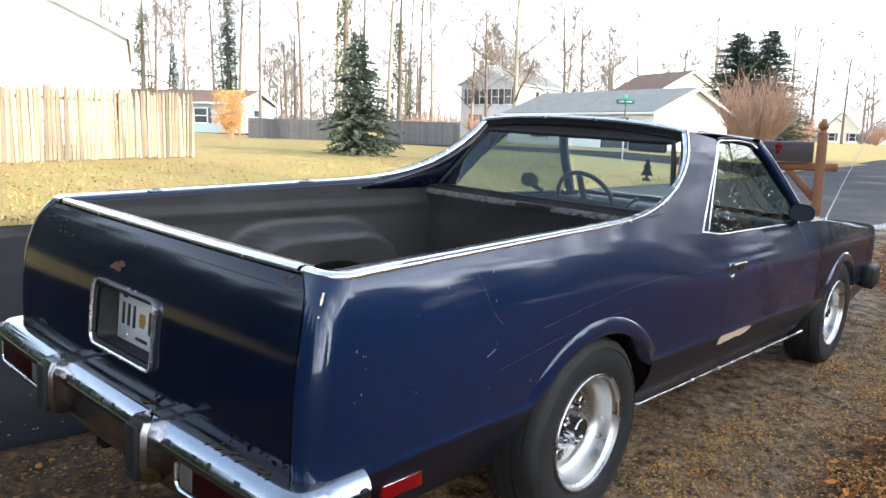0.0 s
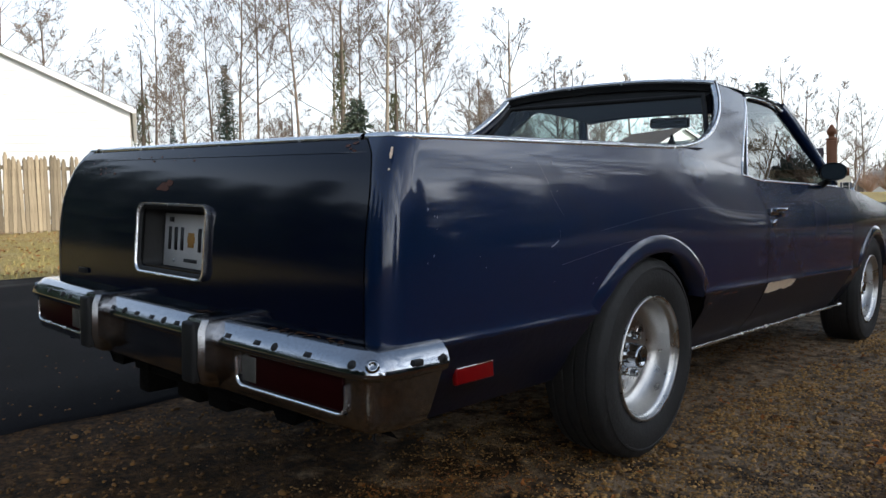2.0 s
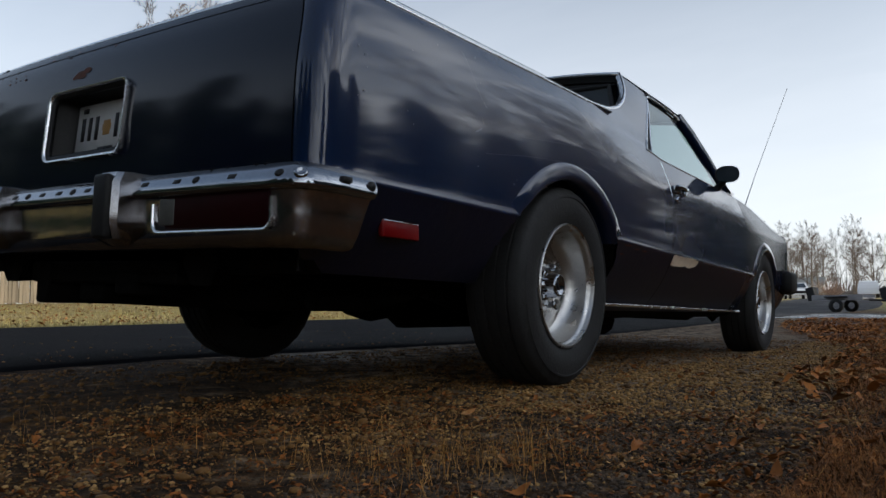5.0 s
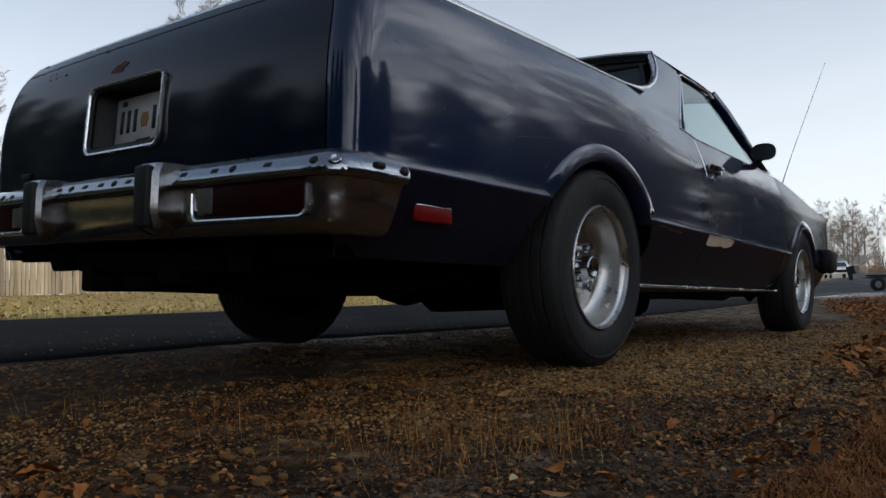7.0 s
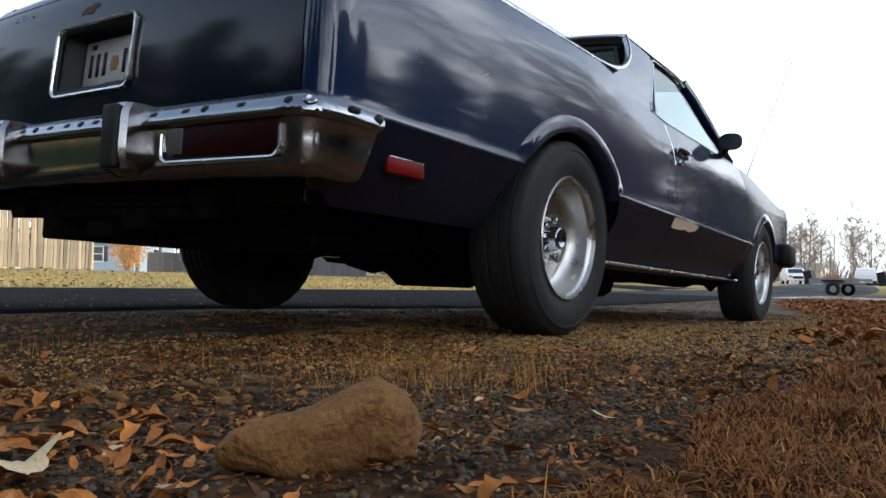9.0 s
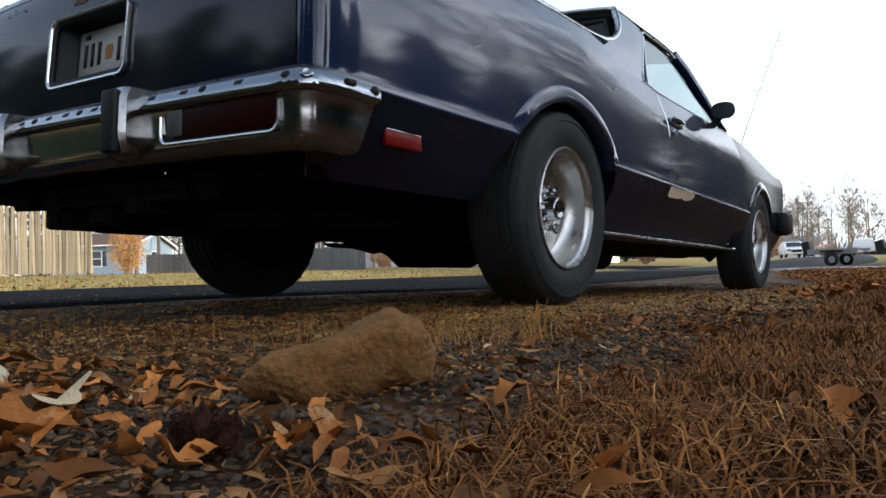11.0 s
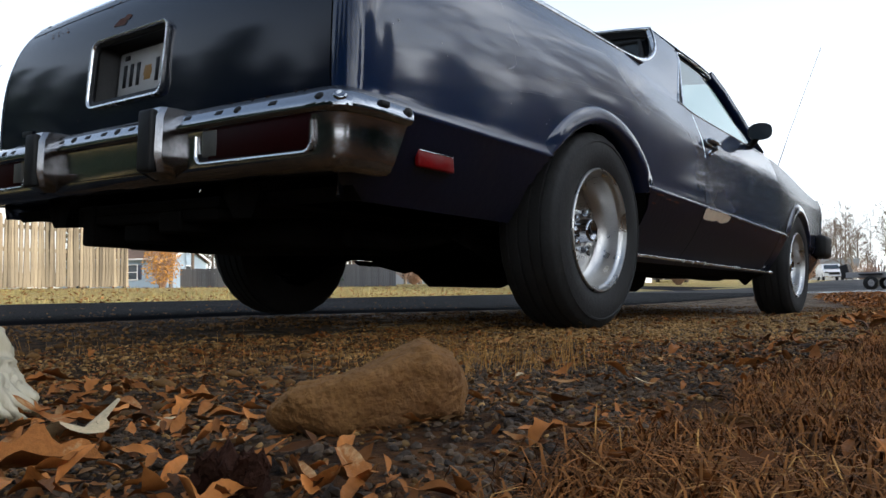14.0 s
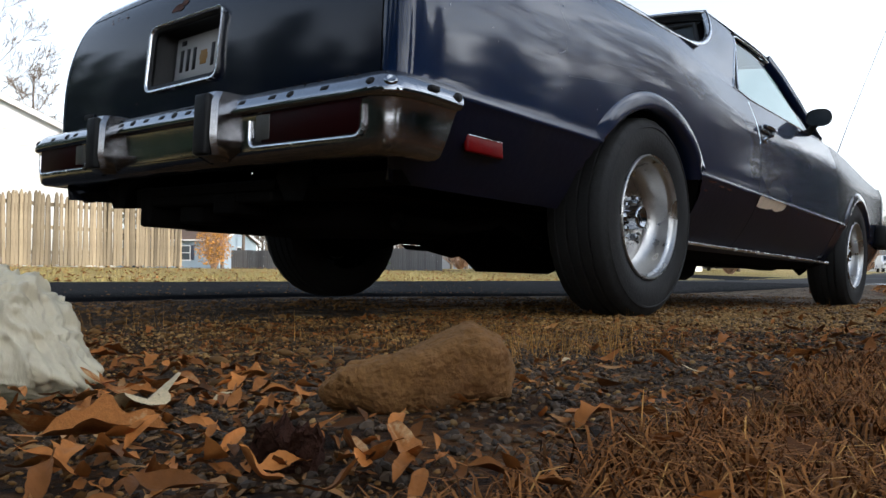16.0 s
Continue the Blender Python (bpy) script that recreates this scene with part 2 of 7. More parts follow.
TRIM_WHITE = mat("white_trim", (0.8, 0.8, 0.8), 0.5, 0.0, var=0.04)
SHUTTER = mat("dark_shutter", (0.05, 0.06, 0.09), 0.6, 0.0, var=0.1)
ROOF_GREY = mat("grey_shingle", (0.2, 0.21, 0.2), 0.9, 0.0, var=0.2, scale=2, fine=25, bump=0.3, bump_scale=18)
ROOF_BROWN = mat("brown_shingle", (0.17, 0.11, 0.08), 0.9, 0.0, var=0.2, scale=2, fine=25, bump=0.3, bump_scale=18)
# siding of the unseen added house, toned for its reflection in the door
SLATE_SIDING = mat("slate_siding", (0.085, 0.095, 0.115), 0.85, 0.0, var=0.25, scale=3, fine=20, bump=0.2)
BRICK = mat("chimney_brick", (0.5, 0.45, 0.36), 0.85, 0.0, var=0.2, scale=3, fine=20)
BARK = mat("grey_bark", (0.17, 0.13, 0.1), 0.9, 0.0, var=0.35, scale=3, fine=30, stretch=(3, 3, 1), bump=0.3, random_tint=0.25)
BARK_PALE = mat("pale_bark", (0.3, 0.25, 0.19), 0.9, 0.0, var=0.3, scale=3, fine=30, stretch=(3, 3, 1), bump=0.3, random_tint=0.2)
TWIG = mat("bare_twigs", (0.2, 0.16, 0.125), 0.9, 0.0, var=0.3, scale=2, fine=10, random_tint=0.25)
WOODS = mat("far_woods_haze", (0.2, 0.175, 0.16), 0.95, 0.0, var=0.2, scale=0.2, fine=2.0, random_tint=0.2, per_island=True, spec=0.05)
NEEDLE = mat("spruce_needles", (0.085, 0.11, 0.075), 0.7, 0.0, var=0.4, scale=3, fine=20, random_tint=0.3, per_island=True)
NEEDLE_DARK = mat("cedar_needles", (0.028, 0.055, 0.038), 0.75, 0.0, var=0.4, scale=2, fine=15, random_tint=0.35, per_island=True)
ORANGE_LEAF = mat("orange_leaves", (0.62, 0.31, 0.07), 0.7, 0.0, var=0.3, scale=4, fine=20, random_tint=0.4, per_island=True)
RED_TWIG = mat("russet_twigs", (0.42, 0.27, 0.19), 0.85, 0.0, var=0.3, scale=3, fine=20, random_tint=0.25)
IVY = mat("ivy_leaves", (0.08, 0.09, 0.04), 0.7, 0.0, var=0.4, scale=3, fine=20, random_tint=0.4, per_island=True)
WHITE_CAR = mat("white_car_paint", (0.75, 0.76, 0.78), 0.25, 0.0, var=0.04, coat=0.6)
BLACK_STEEL = mat("black_steel", (0.02, 0.02, 0.022), 0.5, 0.3, var=0.25, scale=8, fine=80)
DECK = mat("grey_deck", (0.32, 0.32, 0.33), 0.6, 0.0, var=0.2, scale=6, fine=60)
SIGN_GREEN = mat("sign_green", (0.01, 0.16, 0.11), 0.4, 0.0, var=0.08)
STEEL = mat("galvanised", (0.4, 0.41, 0.42), 0.45, 0.8, var=0.15, scale=10, fine=90)
ROCK = mat("sandstone", (0.27, 0.13, 0.044), 0.8, 0.0, spec=0.2, var=0.3, scale=22, fine=190, second=(0.15, 0.07, 0.03), second_at=0.5, second_soft=0.2, second_scale=11, bump=0.5, bump_scale=150)
BAG = mat("white_plastic_bag", (0.64, 0.56, 0.39), 0.36, 0.0, var=0.08, scale=10, fine=90, second=(0.5, 0.43, 0.30), second_at=0.58, second_soft=0.25, second_scale=14, bump=0.6, bump_scale=26, stretch=(1, 1, 0.4))
# darker copy of the pebble colour
PEBBLE_DARK = mat("dark_grit", (0.17, 0.083, 0.024), 0.6, 0.0, spec=0.2, var=0.3, scale=40, fine=200, random_tint=0.6, per_island=True)
MUD_CRUMB = mat("damp_mud_crumbs", (0.075, 0.048, 0.028), 0.65, 0.0, spec=0.25, var=0.3, scale=40, fine=200, random_tint=0.7, per_island=True)
PEBBLE = mat("pebbles", (0.31, 0.175, 0.06), 0.7, 0.0, spec=0.25, var=0.3, scale=40, fine=200, random_tint=0.55, per_island=True, bump=0.1)
LEAF = mat("dry_oak_leaves", (0.25, 0.088, 0.021), 0.65, 0.0, spec=0.15, var=0.3, scale=25, fine=120, random_tint=0.65, per_island=True, second=(0.40, 0.23, 0.095), second_at=0.54, second_soft=0.1, second_scale=6)
LEAF_PALE = mat("pale_dry_leaves", (0.62, 0.47, 0.27), 0.65, 0.0, spec=0.2, var=0.25, scale=25, fine=120, random_tint=0.25)
CRUMB = mat("brown_leaf_crumbs", (0.085, 0.042, 0.02), 0.8, 0.0, spec=0.1, var=0.3, random_tint=0.5, per_island=True)
LEAF_TAN = mat("tan_dry_leaf", (0.42, 0.25, 0.11), 0.65, 0.0, spec=0.15, var=0.25, scale=25, fine=120)
LEAF_RUST = mat("rust_brown_leaves", (0.36, 0.13, 0.032), 0.6, 0.0, spec=0.15, var=0.3, scale=25, fine=120, random_tint=0.75, per_island=True, second=(0.56, 0.36, 0.17), second_at=0.55, second_soft=0.15, second_scale=4, bump=0.2, bump_scale=60)
STRAW_PALE = mat("pale_straw", (0.44, 0.22, 0.06), 0.7, 0.0, spec=0.15, var=0.3, scale=14, fine=60, random_tint=0.6, per_island=True)
STRAW = mat("dry_grass", (0.225, 0.088, 0.025), 0.75, 0.0, spec=0.1, var=0.4, scale=14, fine=60, random_tint=0.8, per_island=True)
MUD = mat("rotten_bark", (0.045, 0.018, 0.011), 0.9, 0.0, spec=0.15, var=0.4, scale=30, fine=160, bump=0.8, bump_scale=60)
LAWN_BLADE = mat("lawn_blades", (0.44, 0.35, 0.13), 0.8, 0.0, var=0.3, scale=2, fine=20, random_tint=0.4, per_island=True)


def asphalt_mat(name, wet, dark, pale):
    m = mat(name, dark, 0.75, 0.0, spec=0.03, var=0.3, scale=1.2, fine=160, bump=0.35, bump_scale=220, second=pale, second_at=0.5, second_soft=0.3, second_scale=0.5)
    n, l = m.node_tree.nodes, m.node_tree.links
    b = n["Principled BSDF"]
    pud, rr = n.new("ShaderNodeTexNoise"), n.new("ShaderNodeMapRange")
    geo = n.new("ShaderNodeNewGeometry")
    pud.inputs["Scale"].default_value, pud.inputs["Detail"].default_value = 0.33, 5
    l.new(geo.outputs["Position"], pud.inputs["Vector"])
    rr.inputs["From Min"].default_value, rr.inputs["From Max"].default_value = 0.62 - wet, 0.7 - wet
    rr.inputs["To Min"].default_value, rr.inputs["To Max"].default_value = 0.75, (0.12 if wet > 0.1 else 0.5)
    l.new(pud.outputs["Fac"], rr.inputs["Value"])
    l.new(rr.outputs["Result"], b.inputs["Roughness"])
    return m


# main road's shade and sun are put into two asphalt colours
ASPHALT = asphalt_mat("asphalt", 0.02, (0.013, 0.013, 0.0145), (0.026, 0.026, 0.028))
ASPHALT_WET = asphalt_mat("wet_asphalt", 0.2, (0.05, 0.052, 0.056), (0.085, 0.088, 0.092))
ASPHALT_SUNLIT = asphalt_mat("sunlit_asphalt", 0.06, (0.06, 0.06, 0.063), (0.095, 0.094, 0.094))
ASPHALT_WET.node_tree.nodes["Principled BSDF"].inputs["Specular IOR Level"].default_value = 0.5


def ground_mat():
    """Gravel and mud track beside the road, leaf-strewn grass beyond it, pale winter lawn across the road."""
    m = bpy.data.materials.new("ground_cover")
    m.use_nodes = True
    n, l = m.node_tree.nodes, m.node_tree.links
    b = n["Principled BSDF"]
    geo = n.new("ShaderNodeNewGeometry")
    sep = n.new("ShaderNodeSeparateXYZ")
    l.new(geo.outputs["Position"], sep.inputs[0])

    def noise_at(scale, detail=6, rough=0.55):
        t = n.new("ShaderNodeTexNoise")
        t.inputs["Scale"].default_value, t.inputs["Detail"].default_value, t.inputs["Roughness"].default_value = scale, detail, rough
        l.new(geo.outputs["Position"], t.inputs["Vector"])
        return t.outputs["Fac"]

    def math_node(op, a, c):
        t = n.new("ShaderNodeMath")
        t.operation = op
        for i, v in enumerate((a, c)):
            if isinstance(v, (int, float)):
                t.inputs[i].default_value = v
            else:
                l.new(v, t.inputs[i])
        return t.outputs[0]

    def span(value, lo, hi, a=0.0, c=1.0):
        t = n.new("ShaderNodeMapRange")
        t.inputs["From Min"].default_value, t.inputs["From Max"].default_value = lo, hi
        t.inputs["To Min"].default_value, t.inputs["To Max"].default_value = a, c
        l.new(value, t.inputs["Value"])
        return t.outputs["Result"]

    def mixed(fac, a, c):
        t = n.new("ShaderNodeMixRGB")
        l.new(fac, t.inputs[0])
        for i, v in ((1, a), (2, c)):
            if isinstance(v, tuple):
                t.inputs[i].default_value = (*v, 1)
            else:
                l.new(v, t.inputs[i])
        return t.outputs["Color"]

    wob = noise_at(1.3)
    fine = noise_at(45, 8, 0.7)
    mid = noise_at(9)
    x = math_node("ADD", sep.outputs["X"], math_node("MULTIPLY", math_node("SUBTRACT", wob, 0.5), 0.9))
    gravel = mixed(span(fine, 0.36, 0.66), (0.006, 0.0032, 0.0016), (0.115, 0.056, 0.016))
    mud = mixed(span(fine, 0.3, 0.75), (0.05, 0.034, 0.021), (0.36, 0.255, 0.165))
    # y shift puts brightness into the colour: dark gravel behind, paler mud ahead
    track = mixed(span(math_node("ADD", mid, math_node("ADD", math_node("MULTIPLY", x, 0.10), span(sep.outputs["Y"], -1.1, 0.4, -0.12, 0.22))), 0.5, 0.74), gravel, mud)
    litter = mixed(span(fine, 0.35, 0.65), (0.012, 0.0055, 0.0022), (0.19, 0.078, 0.022))
    lawn = mixed(span(noise_at(28, 8, 0.7), 0.38, 0.64), (0.15, 0.10, 0.03), (0.62, 0.48, 0.21))
    lawn2 = mixed(span(noise_at(0.35, 5), 0.42, 0.7), lawn, (0.36, 0.31, 0.1))
    lawn3 = mixed(span(noise_at(120, 4, 0.8), 0.56, 0.64), lawn2, (0.15, 0.075, 0.03))
    clump = span(math_node("ADD", mid, noise_at(17, 5, 0.6)), 0.78, 1.22, 0.32, 1.6)
    shade_of = n.new("ShaderNodeVectorMath")
    shade_of.operation = "SCALE"
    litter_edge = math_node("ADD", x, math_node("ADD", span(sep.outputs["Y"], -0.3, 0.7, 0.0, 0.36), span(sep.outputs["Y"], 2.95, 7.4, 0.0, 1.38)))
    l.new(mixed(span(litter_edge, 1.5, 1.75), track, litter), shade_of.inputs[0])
    l.new(clump, shade_of.inputs["Scale"])
    near = shade_of.outputs["Vector"]
    far_y = span(math_node("ADD", sep.outputs["Y"], math_node("MULTIPLY", wob, 6.0)), 24.0, 34.0)
    near = mixed(far_y, near, lawn3)
    left = span(sep.outputs["X"], -7.2, -6.8)
    col = mixed(left, lawn3, near)
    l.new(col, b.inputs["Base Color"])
    b.inputs["Specular IOR Level"].default_value = 0.2
    wetness = span(noise_at(0.9, 4), 0.5, 0.72)
    rough = math_node("SUBTRACT", 0.92, math_node("MULTIPLY", math_node("MULTIPLY", wetness, span(sep.outputs["X"], 1.6, 0.6)), 0.45))
    l.new(rough, b.inputs["Roughness"])
    bp = n.new("ShaderNodeBump")
    bp.inputs["Strength"].default_value, bp.inputs["Distance"].default_value = 0.9, 0.02
    l.new(math_node("ADD", math_node("ADD", fine, math_node("MULTIPLY", mid, 1.5)), math_node("MULTIPLY", noise_at(130, 5, 0.7), 0.7)), bp.inputs["Height"])
    l.new(bp.outputs["Normal"], b.inputs["Normal"])
    return m


GROUND = ground_mat()


# ---- shared builders ----
def part(name, data, material, parent=None, label="", smooth=True, flat_angle=None):
    """Links (vertices, faces) or a bmesh as one mesh object, under a thing or a part."""
    me = bpy.data.meshes.new(name)
    if isinstance(data, tuple):
        me.from_pydata([tuple(v) for v in data[0]], [], data[1])
    else:
        data.to_mesh(me)
        data.free()
    me.validate()
    for m in material if isinstance(material, (list, tuple)) else (material,):
        me.materials.append(m)
    if smooth:
        me.shade_smooth()
        if flat_angle:
            me.set_sharp_from_angle(angle=radians(flat_angle))
    ob = new(name, me)
    if parent is not None:
        ob.parent = parent
    if label:
        ob["label"] = label
    return ob


def thing(name, m, label, category, group="", kind=""):
    return_ob = new(name)
    return_ob.empty_display_size = 0.1
    return_ob.matrix_world = m
    return tagged(return_ob, label, category, group, kind)


def join(*sets):
    vs, fs = [], []
    for v, f in sets:
        k = len(vs)
        vs += [tuple(p) for p in v]
        fs += [tuple(i + k for i in q) for q in f]
    return vs, fs


def moved(data, m):
    return [tuple(m @ Vector(v)) for v in data[0]], data[1]


def mirrored(data):
    return [(-x, y, z) for x, y, z in data[0]], [tuple(reversed(f)) for f in data[1]]


def box(x0, x1, y0, y1, z0, z1, bevel=0.0, seg=2):
    bm = bmesh.new()
    bmesh.ops.create_cube(bm, size=1)
    for v in bm.verts:
        v.co = Vector(((x0 + x1) / 2 + v.co.x * (x1 - x0), (y0 + y1) / 2 + v.co.y * (y1 - y0), (z0 + z1) / 2 + v.co.z * (z1 - z0)))
    if bevel:
        bmesh.ops.bevel(bm, geom=bm.edges[:], offset=bevel, segments=seg, affect="EDGES", profile=0.5)
    bm.verts.index_update()
    out = [v.co.to_tuple() for v in bm.verts], [tuple(v.index for v in f.verts) for f in bm.faces]
    bm.free()
    return out


def grid(rows):
    """Quads between rows of points."""
    vs = [p for r in rows for p in r]
    w = len(rows[0])
    return vs, [(i * w + j, i * w + j + 1, (i + 1) * w + j + 1, (i + 1) * w + j) for i in range(len(rows) - 1) for j in range(w - 1)]


def lathe(profile, seg=48, axis="x"):
    """Turns a profile of (along the axis, radius) round the axis."""
    rows = []
    for a, r in profile:
        ring = []
        for k in range(seg + 1):
            t = 2 * math.pi * k / seg
            c, s = r * math.cos(t), r * math.sin(t)
            ring.append({"x": (a, c, s), "y": (c, a, s), "z": (c, s, a)}[axis])
        rows.append(ring)
    return grid(rows)


def tube(points, radius, sides=6, caps=True):
    """A round bar along points; radius is one number or one for each point."""
    pts = [Vector(p) for p in points]
    rad = radius if isinstance(radius, (list, tuple)) else [radius] * len(pts)
    vs, fs = [], []
    for i, p in enumerate(pts):
        d = (pts[min(i + 1, len(pts) - 1)] - pts[max(i - 1, 0)]).normalized()
        side = d.cross(Vector((0, 0, 1)) if abs(d.z) < 0.95 else Vector((1, 0, 0))).normalized()
        up = side.cross(d)
        for k in range(sides):
            t = 2 * math.pi * k / sides
            vs.append(tuple(p + rad[i] * (math.cos(t) * side + math.sin(t) * up)))
    for i in range(len(pts) - 1):
        for k in range(sides):
            j = (k + 1) % sides
            fs.append((i * sides + k, i * sides + j, (i + 1) * sides + j, (i + 1) * sides + k))
    if caps:
        fs.append(tuple(range(sides)))
        fs.append(tuple(range((len(pts) - 1) * sides, len(pts) * sides))[::-1])
    return vs, fs


def sweep(points, section, out=None, closed=True):
    """Carries a section of (outward, up) along points; out gives the outward way at each point."""
    pts = [Vector(p) for p in points]
    rows = []
    for i, p in enumerate(pts):
        d = (pts[min(i + 1, len(pts) - 1)] - pts[max(i - 1, 0)]).normalized()
        o = Vector(out[i]) if out else d.cross(Vector((0, 0, 1)))
        o = (o - d * o.dot(d)).normalized()
        u = o.cross(d)
        rows.append([tuple(p + a * o + c * u) for a, c in section] + ([tuple(p + section[0][0] * o + section[0][1] * u)] if closed else []))
    return grid(rows)


def hermite(xs, ys, x):
    """Smooth curve through given points."""
    n = len(xs)
    i = max(0, min(n - 2, int(np.searchsorted(xs, x)) - 1))
    h = xs[i + 1] - xs[i]
    slope = lambda k: (ys[min(k + 1, n - 1)] - ys[max(k - 1, 0)]) / (xs[min(k + 1, n - 1)] - xs[max(k - 1, 0)])
    t = min(1.0, max(0.0, (x - xs[i]) / h))
    return (2 * t**3 - 3 * t**2 + 1) * ys[i] + (t**3 - 2 * t**2 + t) * h * slope(i) + (3 * t**2 - 2 * t**3) * ys[i + 1] + (t**3 - t**2) * h * slope(i + 1)


def smooth_step(t):
    t = min(1.0, max(0.0, t))
    return t * t * (3 - 2 * t)


def rounded_rect(w, h, r, seg=5):
    """Outline in two axes, round its centre."""
    out = []
    for cx, cy, a0 in ((w / 2 - r, h / 2 - r, 0), (-w / 2 + r, h / 2 - r, 90), (-w / 2 + r, -h / 2 + r, 180), (w / 2 - r, -h / 2 + r, 270)):
        for k in range(seg + 1):
            a = radians(a0 + 90 * k / seg)
            out.append((cx + r * math.cos(a), cy + r * math.sin(a)))
    return out


# ---- the ground ----
def road_centre(y):
    return -4.5 - 8.5 * smooth_step((y - 15) / 100)


def gz(x, y):
    """Height of the ground."""
    shift = road_centre(y) + 4.5
    u = x - shift
    z = float(np.interp(u, [-300, -60, -18, -8.2, -4.5, -1.05, 0.8, 1.0, 1.34, 1.5, 1.8, 3, 60], [1.2, 0.95, 0.47, 0.055, 0.10, 0.052, 0.014, 0.015, 0.019, 0.027, 0.04, 0.05, 0.3]))
    z -= 0.045 * min(1.0, max(0.0, y / 3)) * (1 - smooth_step((y - 5) / 6)) * smooth_step((x + 3) / 2) * (1 - smooth_step((x - 2) / 3))
    z += 0.85 * smooth_step((y - 18) / 80)
    return z


def ground_rough(x, y):
    """How uneven the ground lies: churned mud beside the car, tufts on the verge."""
    return (0.014 if x > 1.55 else 0.008) + 0.012 * smooth_step((y - 0.6) / 0.8) * smooth_step((x - 0.8) / 0.3) * (1 - smooth_step((y - 6) / 4))


def build_ground():
    def axis(lo, hi, step, far):
        mid = list(np.arange(lo, hi + 1e-6, step))
        up, d, p = [], step, hi
        while p < far:
            d *= 1.22
            p += d
            up.append(p)
        down, d, p = [], step, lo
        while p > -far:
            d *= 1.22
            p -= d
            down.append(p)
        return down[::-1] + mid + up
    xs, ys = axis(-1.4, 2.9, 0.03, 3000), axis(-2.6, 4.0, 0.035, 3000)
    rows = []
    for y in ys:
        row = []
        for x in xs:
            z = gz(x, y)
            if -1.2 < x < 30 and y < 22 and abs(x) + abs(y) < 40:
                rough_part = ground_rough(x, y)
                z += rough_part * (noise.noise(Vector((x * 3.1, y * 3.1, 0))) + 0.5 * noise.noise(Vector((x * 11, y * 11, 3)))) * smooth_step((x + 1.1) / 0.4)
            row.append((x, y, z))
        rows.append(row)
    v, f = grid(rows)
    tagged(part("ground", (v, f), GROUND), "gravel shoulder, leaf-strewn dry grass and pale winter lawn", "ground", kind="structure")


build_ground()


def build_roads():
    rows = []
    for y in list(np.arange(-60, -3, 1.5)) + list(np.arange(-3, 6, 0.12)) + list(np.arange(6, 260, 2.0)):
        c = road_centre(y)
        rag = 0.10 * noise.noise(Vector((0, y * 1.7, 5))) + 0.05 * noise.noise(Vector((0, y * 7, 9)))
        lrag = 0.12 * noise.noise(Vector((4, y * 0.9, 5)))
        x0, x1 = c - 3.55 + lrag, c + 3.45 + rag
        cols = [x0 + (x1 - x0) * k / 10 for k in range(11)]
        rows.append([(x0 - 0.03, y, gz(x0, y) - 0.03)] + [(x, y, gz(x, y) + 0.016) for x in cols] + [(x1 + 0.03, y, gz(x1, y) - 0.03)])
    data = grid([r[::-1] for r in rows])
    road = part("road", data, [ASPHALT, ASPHALT_SUNLIT])
    # sunlit colour past y 9.5, shade-dark colour beside the car
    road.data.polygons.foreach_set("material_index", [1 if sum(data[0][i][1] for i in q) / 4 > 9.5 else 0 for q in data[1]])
    tagged(road, "worn grey asphalt street with crumbled edges, painted shade-dark beside the car", "road", kind="structure")
    rows = []
    for x in np.arange(-3.2, 70, 0.6):
        near = 12.4 - 2.4 * math.exp(-max(0, x + 1.3) / 1.3)
        far = 17.2 + 6.6 * math.exp(-max(0, x + 3.0) / 1.0) + 0.25 * noise.noise(Vector((x * 0.7, 2, 2)))
        cols = [near + (far - near) * k / 10 for k in range(11)]
        rows.append([(x, near - 0.03, gz(x, near) - 0.03)] + [(x, y, gz(x, y) + 0.009) for y in cols] + [(x, far + 0.03, gz(x, far) - 0.03)])
    tagged(part("side_street", grid(rows), ASPHALT_WET), "wet asphalt side street with shining puddles", "road", kind="structure")
    rows = []
    for x in np.arange(-70, -6.5, 1.0):
        near, far = 28.5 - 2.5 * math.exp((x + 9) / 2.0), 35.0 + 2.5 * math.exp((x + 9) / 2.0)
        rows.append([(x, y, gz(x, y) + 0.009) for y in [near + (far - near) * k / 8 for k in range(9)]])
    tagged(part("far_side_street", grid(rows), ASPHALT), "grey asphalt side street across the road", "road", kind="structure")


build_roads()


# ---- the car: x to its right, y ahead, rear axle at y = 0 ----
CAR_POSE = pose(-0.0176, -0.0194, 0.0326, -0.87, 2.3, 1.0)
car = thing("pickup_car", CAR_POSE, "worn navy blue utility coupe with an open bed on gravel", "car")

SEC_Z = [0.22, 0.30, 0.40, 0.51, 0.56, 0.65, 0.75, 0.83, 0.90, 0.96, 1.00, 1.045, 1.10, 1.20, 1.30, 1.375]
SEC_X = [0.68, 0.728, 0.795, 0.846, 0.851, 0.853, 0.850, 0.842, 0.828, 0.809, 0.788, 0.765, 0.733, 0.675, 0.620, 0.580]


def crease(y):
    return 0.537 - 0.019 * max(0.0, y)


def half_width(y, z):
    zz = z + (0.535 - crease(y)) * (1 - smooth_step((z - 0.55) / 0.2))
    x = hermite(SEC_Z, SEC_X, zz)
    lip = max(0.0, 1 - abs(z - crease(y)) / 0.012)
    waist = 0.028 * smooth_step((z - 0.74) / 0.22) * (1 - smooth_step((z - 0.97) / 0.33)) * smooth_step((y - 0.1) / 0.85)
    return x + 0.007 * lip - waist - 0.045 * smooth_step((y - 2.3) / 1.5)


BELT_Y, SEAM_Y = 0.885, 1.03      # rear corner of the door window, rear edge of the door


